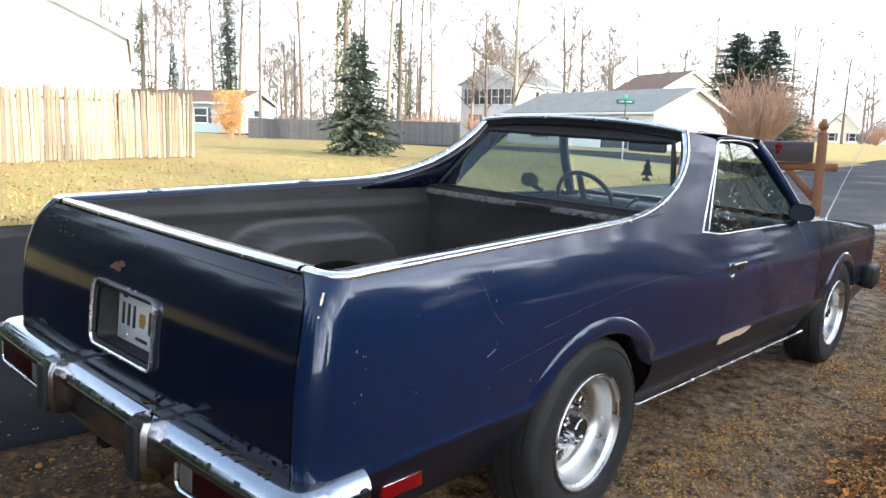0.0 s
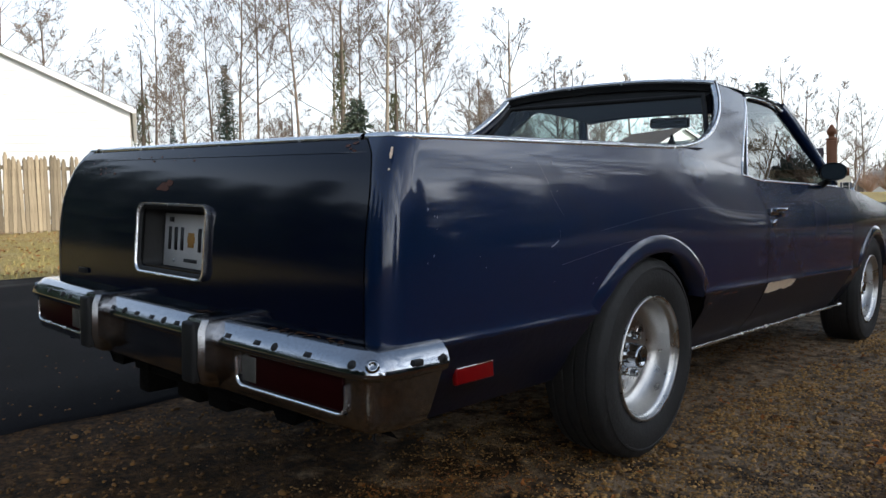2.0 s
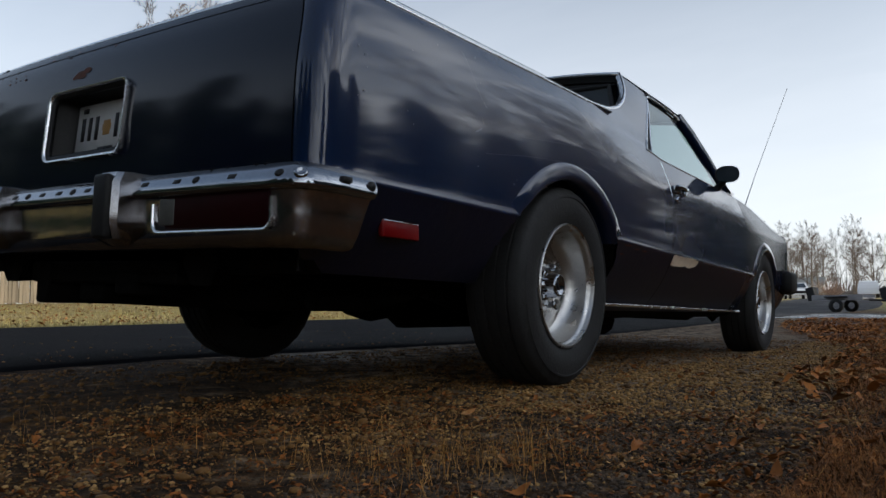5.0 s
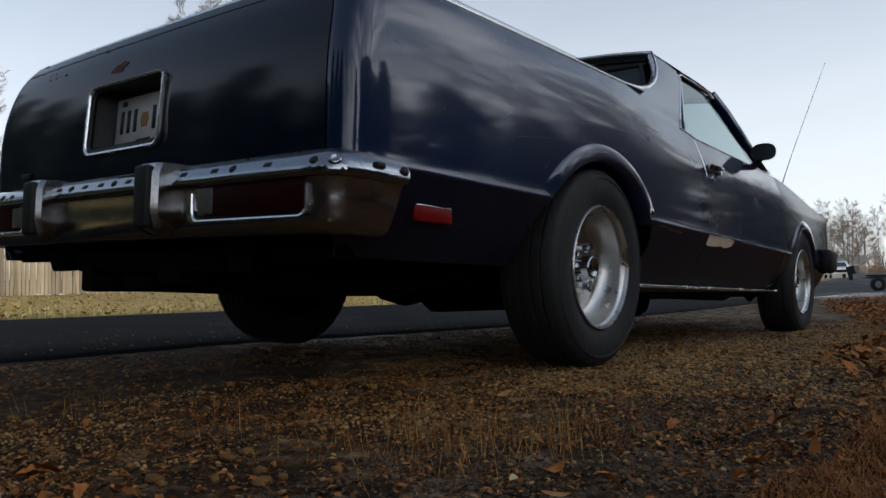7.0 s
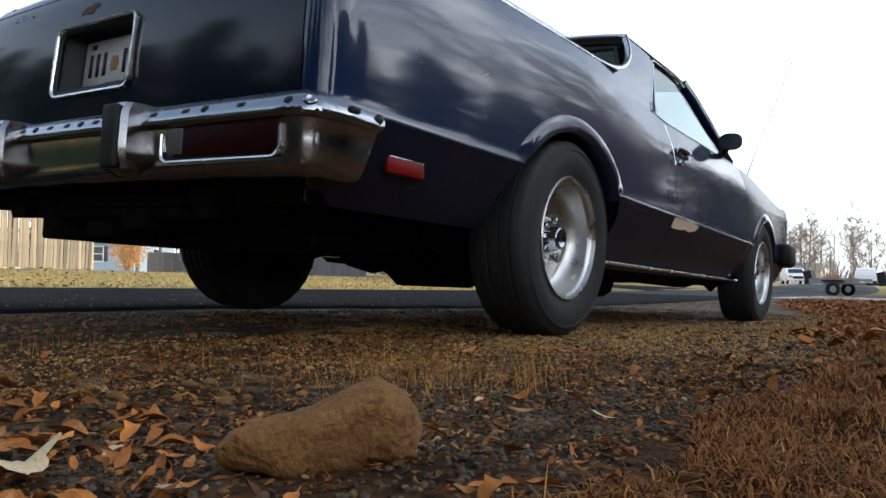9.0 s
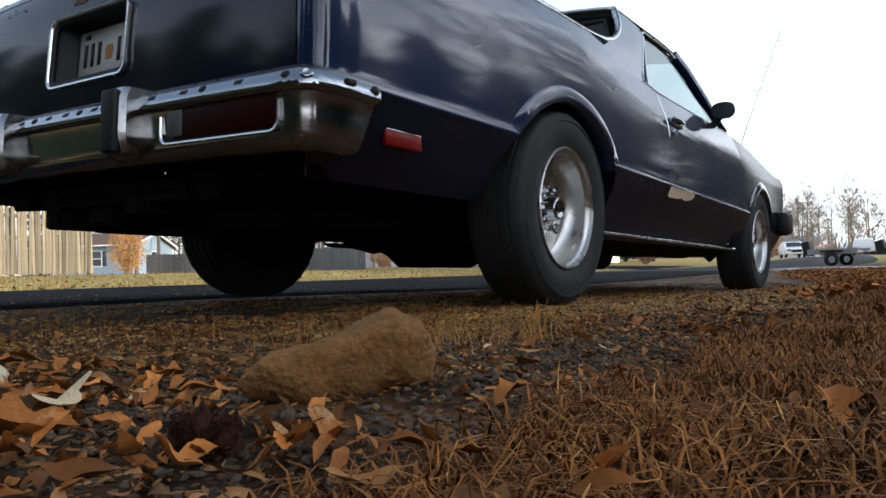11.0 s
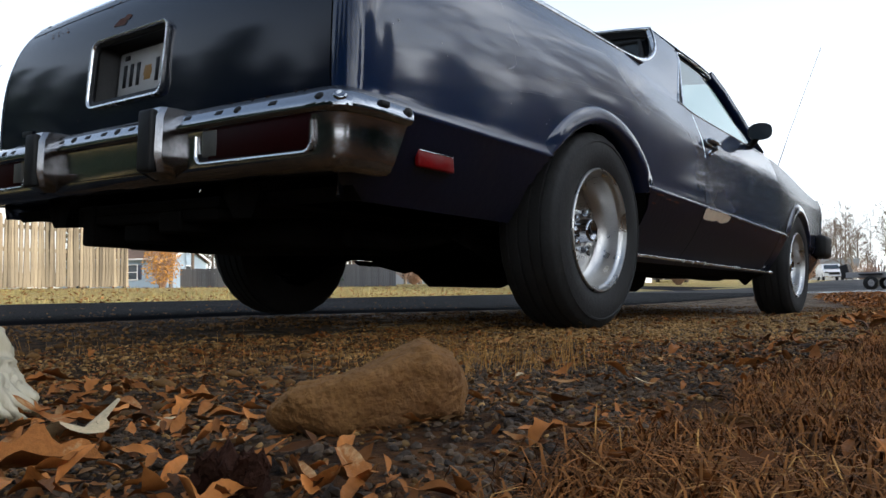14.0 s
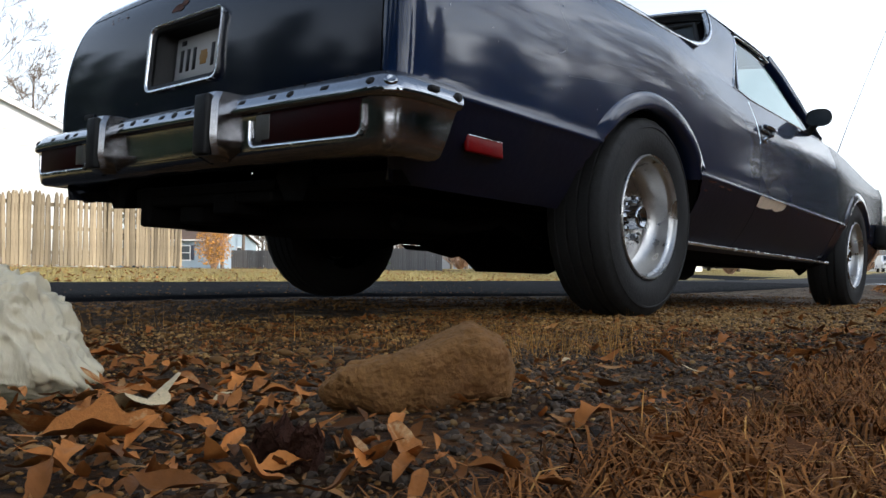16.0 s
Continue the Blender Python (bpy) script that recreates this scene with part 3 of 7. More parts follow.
def rail_z(y):
    return 0.990 + 0.038 * (y + 1.05)


RAIL_END = rail_z(0.2)


def side_top(y):
    """Upper edge of the side panels: bed rail, then down to the belt line, then the fender's top."""
    if y < 0.2:
        return rail_z(y)
    if y < BELT_Y:
        return RAIL_END - (RAIL_END - 0.962) * smooth_step((y - 0.2) / (BELT_Y - 0.2))
    return 0.944 + 0.018 * (1 - smooth_step((y - BELT_Y) / 0.2)) - 0.004 * (y - BELT_Y) if y < 2.365 else 0.938 - 0.12 * smooth_step((y - 2.3) / 1.5)


ARCHES = [(0.012, 0.20, 0.495), (2.935, 0.19, 0.475)]     # y, z of the centre, radius


def in_arch(y, z):
    for cy, cz, r in ARCHES:
        half = math.sqrt(r * r - 0.25**2)
        if (z >= cz + 0.25 and (y - cy) ** 2 + (z - cz) ** 2 < r * r) or (z < cz + 0.25 and abs(y - cy) < half):
            return cy, cz, r, half
    return None


def side_rows(y):
    zc, zt = crease(y), side_top(y)
    zb = 0.262 if y > 0 else 0.335
    low = [zb + (zc - 0.014 - zb) * k / 12 for k in range(13)]
    lip = [zc - 0.006, zc, zc + 0.006, zc + 0.016]
    up = [zc + 0.016 + (zt - zc - 0.016) * k / 22 for k in range(1, 23)]
    return low + lip + up


def tail_y(z):
    """Rear face of the tailgate and pillars by height."""
    return hermite([0.30, 0.50, 0.62, 0.78, 0.90, 0.97, 1.02], [-1.165, -1.195, -1.20, -1.192, -1.165, -1.13, -1.085], z)


SEAM_Z, SEAM_X = [0.4, 0.50, 0.75, 0.87, 0.95, 1.0, 1.03], [0.784, 0.782, 0.775, 0.765, 0.735, 0.678, 0.65]


def seam_x(z):
    """Half width of the tailgate by height."""
    return hermite(SEAM_Z, SEAM_X, z)


def gate_y(x, z):
    return tail_y(z) + 0.012 * (abs(x) / seam_x(z)) ** 3


def side_panel(ys, bottom_limit=None, tail=False):
    """One side sheet with its wheel openings; with tail it wraps round the rear corner to the tailgate's seam."""
    cols = []
    if tail:
        for s in np.linspace(0, 1, 5):
            cols.append(("face", s))
        for a in np.linspace(4, 86, 10):
            cols.append(("arc", radians(a)))
    cols += [("side", y) for y in ys]
    rows = []
    for kind, v in cols:
        col = []
        for z in side_rows(v if kind == "side" else -1.05):
            if kind == "side":
                if tail and v < -0.9:
                    v2 = max(v, tail_y(z) + 0.076)
                else:
                    v2 = v
                col.append([half_width(v2, z), v2, z])
            else:
                ty, xs_ = tail_y(z), half_width(-1.05, z)
                if kind == "face":
                    x_in = seam_x(z) + 0.005
                    col.append([x_in + (max(x_in + 0.002, xs_ - 0.063) - x_in) * v, ty + 0.012, z])
                else:
                    rx, ry = min(0.063, xs_ - seam_x(z) - 0.007), 0.064
                    col.append([xs_ - rx + rx * math.sin(v), ty + 0.012 + ry * (1 - math.cos(v)), z])
        rows.append(col)
    v, f = grid(rows)
    keep = []
    for q in f:
        c = [sum(v[i][k] for i in q) / 4 for k in range(3)]
        if in_arch(c[1], c[2]) and c[0] > 0.6:
            continue
        keep.append(q)
    for q in keep:
        for i in q:
            hit = in_arch(v[i][1], v[i][2])
            if hit and v[i][0] > 0.6:
                cy, cz, r, half = hit
                dy, dz = v[i][1] - cy, v[i][2] - cz
                if dz >= 0.25:
                    k = r / max(1e-6, math.hypot(dy, dz))
                    v[i][1], v[i][2] = cy + dy * k, cz + dz * k
                else:
                    v[i][1] = cy + math.copysign(half, dy)
                v[i][0] = half_width(v[i][1], v[i][2])
    used = sorted({i for q in keep for i in q})
    back = {i: k for k, i in enumerate(used)}
    return [tuple(v[i]) for i in used], [tuple(back[i] for i in q) for q in keep]


def both(name, data, material, label="", parent=None, **more):
    """The part on the right side and its mirror image on the left."""
    a = part(name, data, material, parent or car, label, **more)
    c = part(name, mirrored(data), material, parent or car, label, **more)
    return a, c


def split_low(data):
    """Faces under the crease take the second material."""
    return [1 if sum(data[0][i][2] for i in q) / 4 < crease(sum(data[0][i][1] for i in q) / 4) - 0.004 else 0 for q in data[1]]


def panel_both(name, data, label=""):
    obs = both(name, data, [PAINT, PAINT_LOW], label)
    idx = split_low(data)
    for o in obs:
        if len(o.data.polygons) == len(idx):
            o.data.polygons.foreach_set("material_index", idx)
    return obs


quarter = side_panel(list(np.linspace(-1.06, SEAM_Y - 0.0035, 106)), tail=True)
panel_both("quarter_panel", quarter, "dark navy quarter panel with scratches and dull clearcoat")
door_data = side_panel(list(np.linspace(SEAM_Y + 0.0035, 2.36, 54)))
doors = panel_both("door", door_data, "navy door with a bare primer patch")
fender_data = side_panel(list(np.arange(2.3665, 3.80, 0.02)))
both("front_fender", fender_data, PAINT_FENDER, "dull dark fender")

# dark sheet behind the panel gaps
back_rows = []
for y in (SEAM_Y - 0.035, SEAM_Y, SEAM_Y + 0.035):
    back_rows.append([(half_width(y, z) - 0.012, y, z) for z in side_rows(SEAM_Y)])
both("door_jamb", grid(back_rows), GAP)
back_rows = [[(half_width(y, z) - 0.012, y, z) for z in np.linspace(0.25, 0.92, 20)] for y in (2.33, 2.362, 2.40)]
both("hinge_jamb", grid(back_rows), GAP)


# wheel-arch flares
def flare(cy, cz, r, rear_low, front_low, amount):
    rows = []
    half = math.sqrt(r * r - 0.25**2)
    path = []
    for z in np.arange(rear_low, cz + 0.25, 0.03):
        path.append((cy - half, z, -1.0, 0.0))
    a0 = math.atan2(0.25, -half)
    for k in range(41):
        a = a0 + (math.atan2(0.25, half) - a0) * k / 40
        path.append((cy + r * math.cos(a), cz + r * math.sin(a), math.cos(a), math.sin(a)))
    for z in np.arange(cz + 0.25, front_low, -0.03):
        path.append((cy + half, z, 1.0, 0.0))
    path = [p for p in path if p[1] >= (rear_low if p[0] < cy else front_low)]
    for y, z, ny, nz in path:
        fade = smooth_step((z - crease(y) + 0.01) / 0.06)
        row = []
        for dr, dx in ((0.0, -0.06), (-0.004, 0.6 * amount), (0.004, amount), (0.012, amount * 1.04), (0.034, amount * 0.75), (0.046, amount * 0.5), (0.052, 0.0005)):
            yy, zz = y + ny * dr, z + nz * dr
            row.append((half_width(yy, zz) + dx * (fade if dx > 0 else 1), yy, zz))
        rows.append(row)
    return grid(rows)


both("wheel_flare", flare(*ARCHES[0], 0.52, 0.51, 0.013), PAINT, "navy wheel-arch flare with a bright edge")
both("wheel_flare", flare(*ARCHES[1], 0.47, 0.46, 0.014), PAINT)

# dark wheel wells
for cy, cz, r in ARCHES:
    rows = []
    for k in range(25):
        a = math.pi * (0.08 + 0.84 * k / 24)
        wy, wz = cy + (r + 0.006) * math.cos(a), cz + (r + 0.006) * math.sin(a)
        rows.append([(x, wy, wz) for x in (half_width(wy, max(0.24, wz)) - 0.012, 0.66, 0.5)])
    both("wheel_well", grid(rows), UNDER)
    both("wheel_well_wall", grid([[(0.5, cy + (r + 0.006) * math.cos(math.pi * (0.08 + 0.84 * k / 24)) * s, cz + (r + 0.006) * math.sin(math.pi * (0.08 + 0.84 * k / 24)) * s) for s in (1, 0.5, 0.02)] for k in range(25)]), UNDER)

# ---- cab: sail panels, roof, pillars ----
TRIM_Y = [0.20, 0.36, 0.52, 0.66, 0.78, 0.88, 0.96, 1.02, 1.055, 1.07]
TRIM_Z = [RAIL_END, 1.049, 1.071, 1.103, 1.144, 1.194, 1.248, 1.305, 1.350, 1.378]


def sail():
    n, m = 36, 14
    rows = []
    for i in range(n + 1):
        r = i / n
        s = r * (len(TRIM_Y) - 1)
        ks = list(range(len(TRIM_Y)))
        left = (hermite(ks, TRIM_Y, s), hermite(ks, TRIM_Z, s))
        rr = smooth_step(r) * 0.2 + r * 0.8
        right = (BELT_Y + (1.37 - BELT_Y) * rr, 0.962 + 0.388 * rr)
        row = []
        for j in range(m + 1):
            c = j / m
            bot = (0.2 + (BELT_Y - 0.2) * c, side_top(0.2 + (BELT_Y - 0.2001) * c))
            top = (1.07 + 0.30 * c, 1.378 - 0.028 * c)
            y = (1 - c) * left[0] + c * right[0] + (1 - r) * bot[0] + r * top[0] - ((1 - r) * ((1 - c) * 0.2 + c * BELT_Y) + r * ((1 - c) * 1.07 + c * 1.37))
            z = (1 - c) * left[1] + c * right[1] + (1 - r) * bot[1] + r * top[1] - ((1 - r) * ((1 - c) * RAIL_END + c * 0.962) + r * ((1 - c) * 1.378 + c * 1.35))
            row.append((half_width(y, z), y, z))
        rows.append(row)
    return grid([r[::-1] for r in rows])


both("sail_panel", sail(), PAINT, "navy sail panel sweeping up from the bed rail")


def roof_z(x, y):
    edge = 1.372 - 0.012 * smooth_step((y - 1.4) / 0.6)
    return edge + 0.036 * (1 - (abs(x) / 0.585) ** 2.4) - 0.02 * smooth_step((y - 1.75) / 0.3)


rows = []
for y in np.linspace(1.055, 1.95, 22):
    rows.append([(x, y, roof_z(x, y)) for x in np.linspace(0.585, -0.585, 25)])
part("roof", grid(rows), PAINT, car, "dull navy roof panel")
# underside of the roof and the deep rear overhang
rows = []
for y in np.linspace(1.058, 1.94, 10):
    rows.append([(x, y, roof_z(x, y) - 0.035) for x in np.linspace(-0.575, 0.575, 13)])
part("headliner", grid(rows), CLOTH, car)
rows = [[(x, 1.056 - 0.002, roof_z(x, 1.056) - 0.004) for x in np.linspace(-0.57, 0.57, 17)], [(x * 0.985, 1.075, roof_z(x, 1.06) - 0.035) for x in np.linspace(-0.57, 0.57, 17)],
        [(x * 0.95, 1.045, 1.318) for x in np.linspace(-0.57, 0.57, 17)]]
part("rear_header", grid(rows), BLACK_RUBBER, car, "black header over the rear window")
# roof side gutters above the doors
gutter = [(half_width(y, z) + 0.002, y, z) for y, z in ((1.36, 1.352), (1.45, 1.360), (1.6, 1.362), (1.75, 1.356), (1.86, 1.335), (1.93, 1.29), (2.05, 1.16), (2.17, 1.03), (2.25, 0.955))]
both("drip_rail", tube(gutter, 0.006, 8), BLACK_RUBBER)
# windscreen pillars and header
pil = [(0.588, 1.87, 1.345), (0.635, 1.95, 1.26), (0.69, 2.08, 1.13), (0.755, 2.27, 0.95)]
both("windscreen_pillar", sweep(pil, rounded_rect(0.05, 0.05, 0.012, 3), out=[(1, 0, 0)] * 4), PAINT)
part("windscreen_header", tube([(-0.58, 1.88, 1.345), (-0.3, 1.93, 1.362), (0, 1.945, 1.368), (0.3, 1.93, 1.362), (0.58, 1.88, 1.345)], 0.026, 8), PAINT, car)
ws = []
for s in np.linspace(0, 1, 8):
    wdt = 0.575 + (0.735 - 0.575) * s
    ws.append([(x * wdt, 1.915 + 0.40 * s + 0.14 * s * (1 - x * x) + 0.05 * (1 - x * x), 1.345 - 0.395 * s) for x in np.linspace(-1, 1, 13)])
w = part("windscreen", grid(ws), GLASS, car)
w.visible_shadow = False

# door windows with bright frames; the rear edge leans forward
for sgn, dr in ((1, doors[0]), (-1, doors[1])):
    glass_rows = []
    for s in np.linspace(0, 1, 9):
        z = 0.94 + 0.40 * s
        y0, y1 = 0.93 + 0.44 * s, 2.225 - 0.355 * s - 0.03 * s * s
        glass_rows.append([(sgn * (half_width(y, z) - 0.014), y, z) for y in np.linspace(y0, y1, 9)])
    data = grid(glass_rows)
    g = part("window_glass", data if sgn < 0 else (data[0], [q[::-1] for q in data[1]]), GLASS_TINT, dr, "door glass reflecting bare trees")
    g.visible_shadow = False
    lean_out = [(BELT_Y, 0.962), (0.98, 1.036), (1.09, 1.122), (1.20, 1.208), (1.285, 1.275), (1.335, 1.318)]
    lean_in = [(BELT_Y + 0.06, 0.956), (1.03, 1.032), (1.125, 1.116), (1.225, 1.204), (1.30, 1.272), (1.342, 1.312)]
    edge = [(sgn * (half_width(y, z) - 0.003), y, z) for y, z in lean_out + [(1.362, 1.336), (1.405, 1.346), (1.6, 1.350), (1.78, 1.342), (1.855, 1.322)]]
    part("window_frame", tube(edge, 0.0065, 8), TRIM_BRIGHT, dr, "thin bright window surround")
    part("window_divider", tube([(sgn * (half_width(y, z) - 0.004), y, z) for y, z in lean_in], 0.0045, 8), TRIM_BRIGHT, dr)
    fill = grid([[(sgn * (half_width(a[0], a[1]) - 0.008), a[0], a[1]), (sgn * (half_width(c[0], c[1]) - 0.008), c[0], c[1])] for a, c in zip(lean_out, lean_in)])
    part("window_seal", fill if sgn > 0 else (fill[0], [q[::-1] for q in fill[1]]), BLACK_RUBBER, dr)
    belt = [(sgn * (half_width(y, side_top(y)) - 0.003), y, side_top(y) + 0.003) for y in np.linspace(BELT_Y, 2.25, 28)]
    part("belt_trim", tube(belt, 0.005, 6), TRIM_BRIGHT, dr, "bright trim under the window")
    # handle and lock
    hx = half_width(1.14, 0.805)
    esc = part("door_handle", moved(join(box(-0.004, 0.010, -0.07, 0.07, -0.012, 0.016, 0.004), box(0.008, 0.030, -0.06, 0.075, 0.004, 0.020, 0.005), box(-0.002, 0.02, 0.045, 0.07, -0.02, 0.012, 0.004)), pose(sgn * hx, 1.125, 0.812) @ Matrix.Diagonal((sgn, 1, 1, 1))), CHROME, dr, "chrome pull handle")
    part("door_lock", moved(lathe([(0.0, 0.0001), (0.010, 0.009), (0.008, 0.015), (0.0, 0.017)], 16), pose(sgn * half_width(1.10, 0.767), 1.095, 0.767) @ Matrix.Diagonal((sgn, 1, 1, 1))), CHROME, dr)
    # mirror
    arm = part("side_mirror", moved(join(tube([(-0.02, 0.02, -0.085), (0.02, 0.0, -0.06), (0.06, -0.015, -0.02)], [0.03, 0.024, 0.022], 8)), pose(sgn * 0.79, 1.95, 1.0) @ Matrix.Diagonal((sgn * 0.74, 0.8, 0.74, 1))), BLACK_RUBBER, dr, "dark door mirror on a stalk")
    shell = []
    for k in range(9):
        s = k / 8
        wdt, hgt = 0.085 * math.cos(s * 1.35) ** 0.6, 0.062 * math.cos(s * 1.35) ** 0.6
        shell.append([(0.085 + wdt * math.copysign(abs(math.cos(t)) ** 0.8, math.cos(t)), -0.05 + 0.09 * s, 0.015 + hgt * math.copysign(abs(math.sin(t)) ** 0.8, math.sin(t))) for t in np.linspace(0, 2 * math.pi, 25)])
    part("mirror_shell", moved(grid(shell), pose(sgn * 0.79, 1.95, 1.0) @ Matrix.Diagonal((sgn * 0.74, 0.8, 0.74, 1))), BLACK_RUBBER, car)
    disc = [[(0.085 + 0.078 * q * math.copysign(abs(math.cos(t)) ** 0.8, math.cos(t)), -0.045, 0.015 + 0.055 * q * math.copysign(abs(math.sin(t)) ** 0.8, math.sin(t))) for t in np.linspace(0, 2 * math.pi, 25)] for q in (1, 0.5, 0.01)]
    part("mirror_glass", moved(grid(disc), pose(sgn * 0.79, 1.95, 1.0) @ Matrix.Diagonal((sgn * 0.74, 0.8, 0.74, 1))), HOUSE_GLASS, car)

# bare primer patch on the right door's crease, made of chipped flakes
prnd = random.Random(8)
chips = []
for y0, y1, z0, z1 in ((SEAM_Y + 0.006, 1.36, 0.472, 0.514), (1.06, 1.395, 0.478, 0.510), (SEAM_Y + 0.006, 1.19, 0.470, 0.504)):
    top = [(y, z1 + prnd.uniform(-0.003, 0.003)) for y in np.linspace(y0, y1, 12)]
    bot = [(y, z0 + prnd.uniform(-0.005, 0.005)) for y in np.linspace(y0, y1 - 0.02, 12)]
    chips.append(grid([[(half_width(y, z) + 0.0016 + 0.0004 * len(chips), y, z) for y, z in bot], [(half_width(y, (z + z0) / 2) + 0.0016 + 0.0004 * len(chips), y, (z + z0) / 2) for y, z in top], [(half_width(y, z) + 0.0016 + 0.0004 * len(chips), y, z) for y, z in top]]))
part("primer_patch", join(*chips), PRIMER, doors[0], "bare tan primer patch with flaked edge")
chips = []
for yc, zc_, wdt in ((0.50, 0.515, 0.05), (0.60, 0.507, 0.04), (0.68, 0.505, 0.035), (1.45, 0.488, 0.02), (1.62, 0.482, 0.015), (0.47, 0.48, 0.02), (1.86, 0.475, 0.02)):
    pts = [(yc + wdt * math.cos(a) * prnd.uniform(0.6, 1), zc_ + 0.006 * math.sin(a) * prnd.uniform(0.4, 1)) for a in np.linspace(0, 2 * math.pi, 11)[:-1]]
    chips.append(([(half_width(y, z) + 0.0016, y, z) for y, z in pts], [tuple(range(10))]))
tagged(part("paint_chip", join(*chips), RUST, car, "rusty chips along the crease"), kind="stuff")

# scratches and hairline cracks on the right quarter
scr = []
def hairline(pts, wdt):
    fine_pts = []
    for (y0, z0), (y1, z1) in zip(pts, pts[1:]):
        for s in np.linspace(0, 1, 6)[:-1]:
            fine_pts.append((y0 + (y1 - y0) * s, z0 + (z1 - z0) * s))
    fine_pts.append(pts[-1])
    lo, hi = [], []
    for y, z in fine_pts:
        for lst, o in ((lo, -wdt), (hi, wdt)):
            lst.append((half_width(y, z + o) + 0.0012, y, z + o))
    scr.append(grid([lo, hi]))
hairline([(-0.62, 0.965), (-0.605, 0.93), (-0.59, 0.90), (-0.575, 0.86), (-0.55, 0.83), (-0.535, 0.815)], 0.0005)
hairline([(-0.56, 0.78), (-0.556, 0.755)], 0.0016)
hairline([(-0.60, 0.735), (-0.585, 0.74), (-0.565, 0.75)], 0.0022)
hairline([(-0.35, 0.77), (-0.1, 0.80), (0.15, 0.825), (0.4, 0.835), (0.55, 0.828), (0.75, 0.82), (1.01, 0.812)], 0.00025)
hairline([(-0.55, 0.685), (-0.3, 0.72), (-0.05, 0.745), (0.2, 0.755)], 0.0002)
part("scratch", join(*scr), SCRATCH, car, "pale scratches through the paint")
specks = []
for k in range(15):
    y, z = prnd.uniform(-1.0, -0.2), prnd.uniform(0.6, 0.98)
    if k < 6:
        y, z = prnd.uniform(-1.09, -1.03), prnd.uniform(0.66, 0.86)
    r1, r2 = prnd.uniform(0.0006, 0.0018), prnd.uniform(0.001, 0.004)
    if not in_arch(y, z - 0.06):
        specks.append(([(half_width(y + a, z + c) + 0.0012, y + a, z + c) for a, c in ((-r1, -r2), (r1, -r2 * 0.4), (r1 * 1.5, r2), (-r1 * 0.7, r2 * 0.8))], [(0, 1, 2, 3)]))
tagged(part("stone_chip", join(*specks), SCRATCH, car), kind="stuff")
# peeled paint down the rear corner's edge
peel = []
for z0, z1, w0 in ((0.94, 0.965, 0.002), (0.947, 0.953, 0.0035), (0.915, 0.919, 0.002)):
    lo, hi = [], []
    for z in np.linspace(z0, z1, 9):
        o = w0 * prnd.uniform(0.4, 1.0)
        xc, yc = half_width(-1.05, z) - 0.0175, tail_y(z) + 0.0145
        lo.append((xc - o * 0.7, yc - o * 0.7 - 0.001, z))
        hi.append((xc + o * 0.7 + 0.001, yc + o * 0.7, z))
    peel.append(grid([lo, hi]))
for flake in peel:
    part("peeled_paint", flake, PRIMER, car, "peeled pale paint on the corner edge")

# rocker trim
both("rocker_trim", tube([(half_width(y, 0.29) + 0.017, y, 0.289 - 0.009 * (y - 0.4)) for y in np.linspace(0.44, 2.52, 20)], 0.008, 8), TRIM_BRIGHT, "thin bright rocker moulding")
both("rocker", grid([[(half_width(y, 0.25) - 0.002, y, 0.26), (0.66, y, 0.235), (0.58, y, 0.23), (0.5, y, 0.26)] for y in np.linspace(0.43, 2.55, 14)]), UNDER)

# ---- bed ----
def bed_wall_x(z):
    return 0.705 - 0.02 * max(0, (0.9 - z)) 


inner = []
for y in np.linspace(-1.05, 0.80, 60):
    col = []
    house = max(0.0, 1 - ((y - 0.0) / 0.46) ** 4)
    for z in np.linspace(0.56, 0.985, 22):
        bulge = 0.0
        if house > 0:
            top = 0.56 + 0.30 * house ** 0.35
            bulge = 0.17 * smooth_step((top - z) / 0.05) * smooth_step(house / 0.12)
        rib = 0.008 * (1 if (0.90 < z < 0.93) else 0)
        col.append((bed_wall_x(z) - bulge - rib, y, z))
    col.append((0.705, y, rail_z(y) - 0.002))
    inner.append(col)
bed = part("bed_floor", grid([[(x, y, 0.56 + 0.006 * (1 if int(abs(x) / 0.045) % 2 else 0)) for x in np.linspace(0.71, -0.71, 65)] for y in np.linspace(-1.06, 0.81, 4)]), BED, car, "dark ribbed bed floor")
both("bed_side", grid(inner), BED, "charcoal bed wall with a wheel-house bulge")
front = []
for z in list(np.linspace(0.56, 0.97, 8)) + [1.0, 1.018]:
    front.append([(x, 0.80 - 0.02 * smooth_step((z - 0.9) / 0.08) + (0.012 if abs(x) < 0.66 and z < 0.9 else 0), z) for x in np.linspace(-0.72, 0.72, 25)])
part("bed_front_wall", grid(front), BED, car, "dark bed front wall")
part("window_ledge", grid([[(x, 0.775, 0.968) for x in np.linspace(-0.70, 0.70, 30)], [(x, 0.772, 0.985) for x in np.linspace(-0.70, 0.70, 30)], [(x, 0.79, 1.012) for x in np.linspace(-0.70, 0.70, 30)], [(x, 0.84, 1.018) for x in np.linspace(-0.70, 0.70, 30)]]), GREY_FLAKE, car, "flaking grey paint under the rear window")
part("ledge_vent", join(*[box(-0.10, 0.10, 0.764, 0.772, 0.972 + 0.009 * k, 0.977 + 0.009 * k, 0.002) for k in range(3)]), BLACK_RUBBER, car)
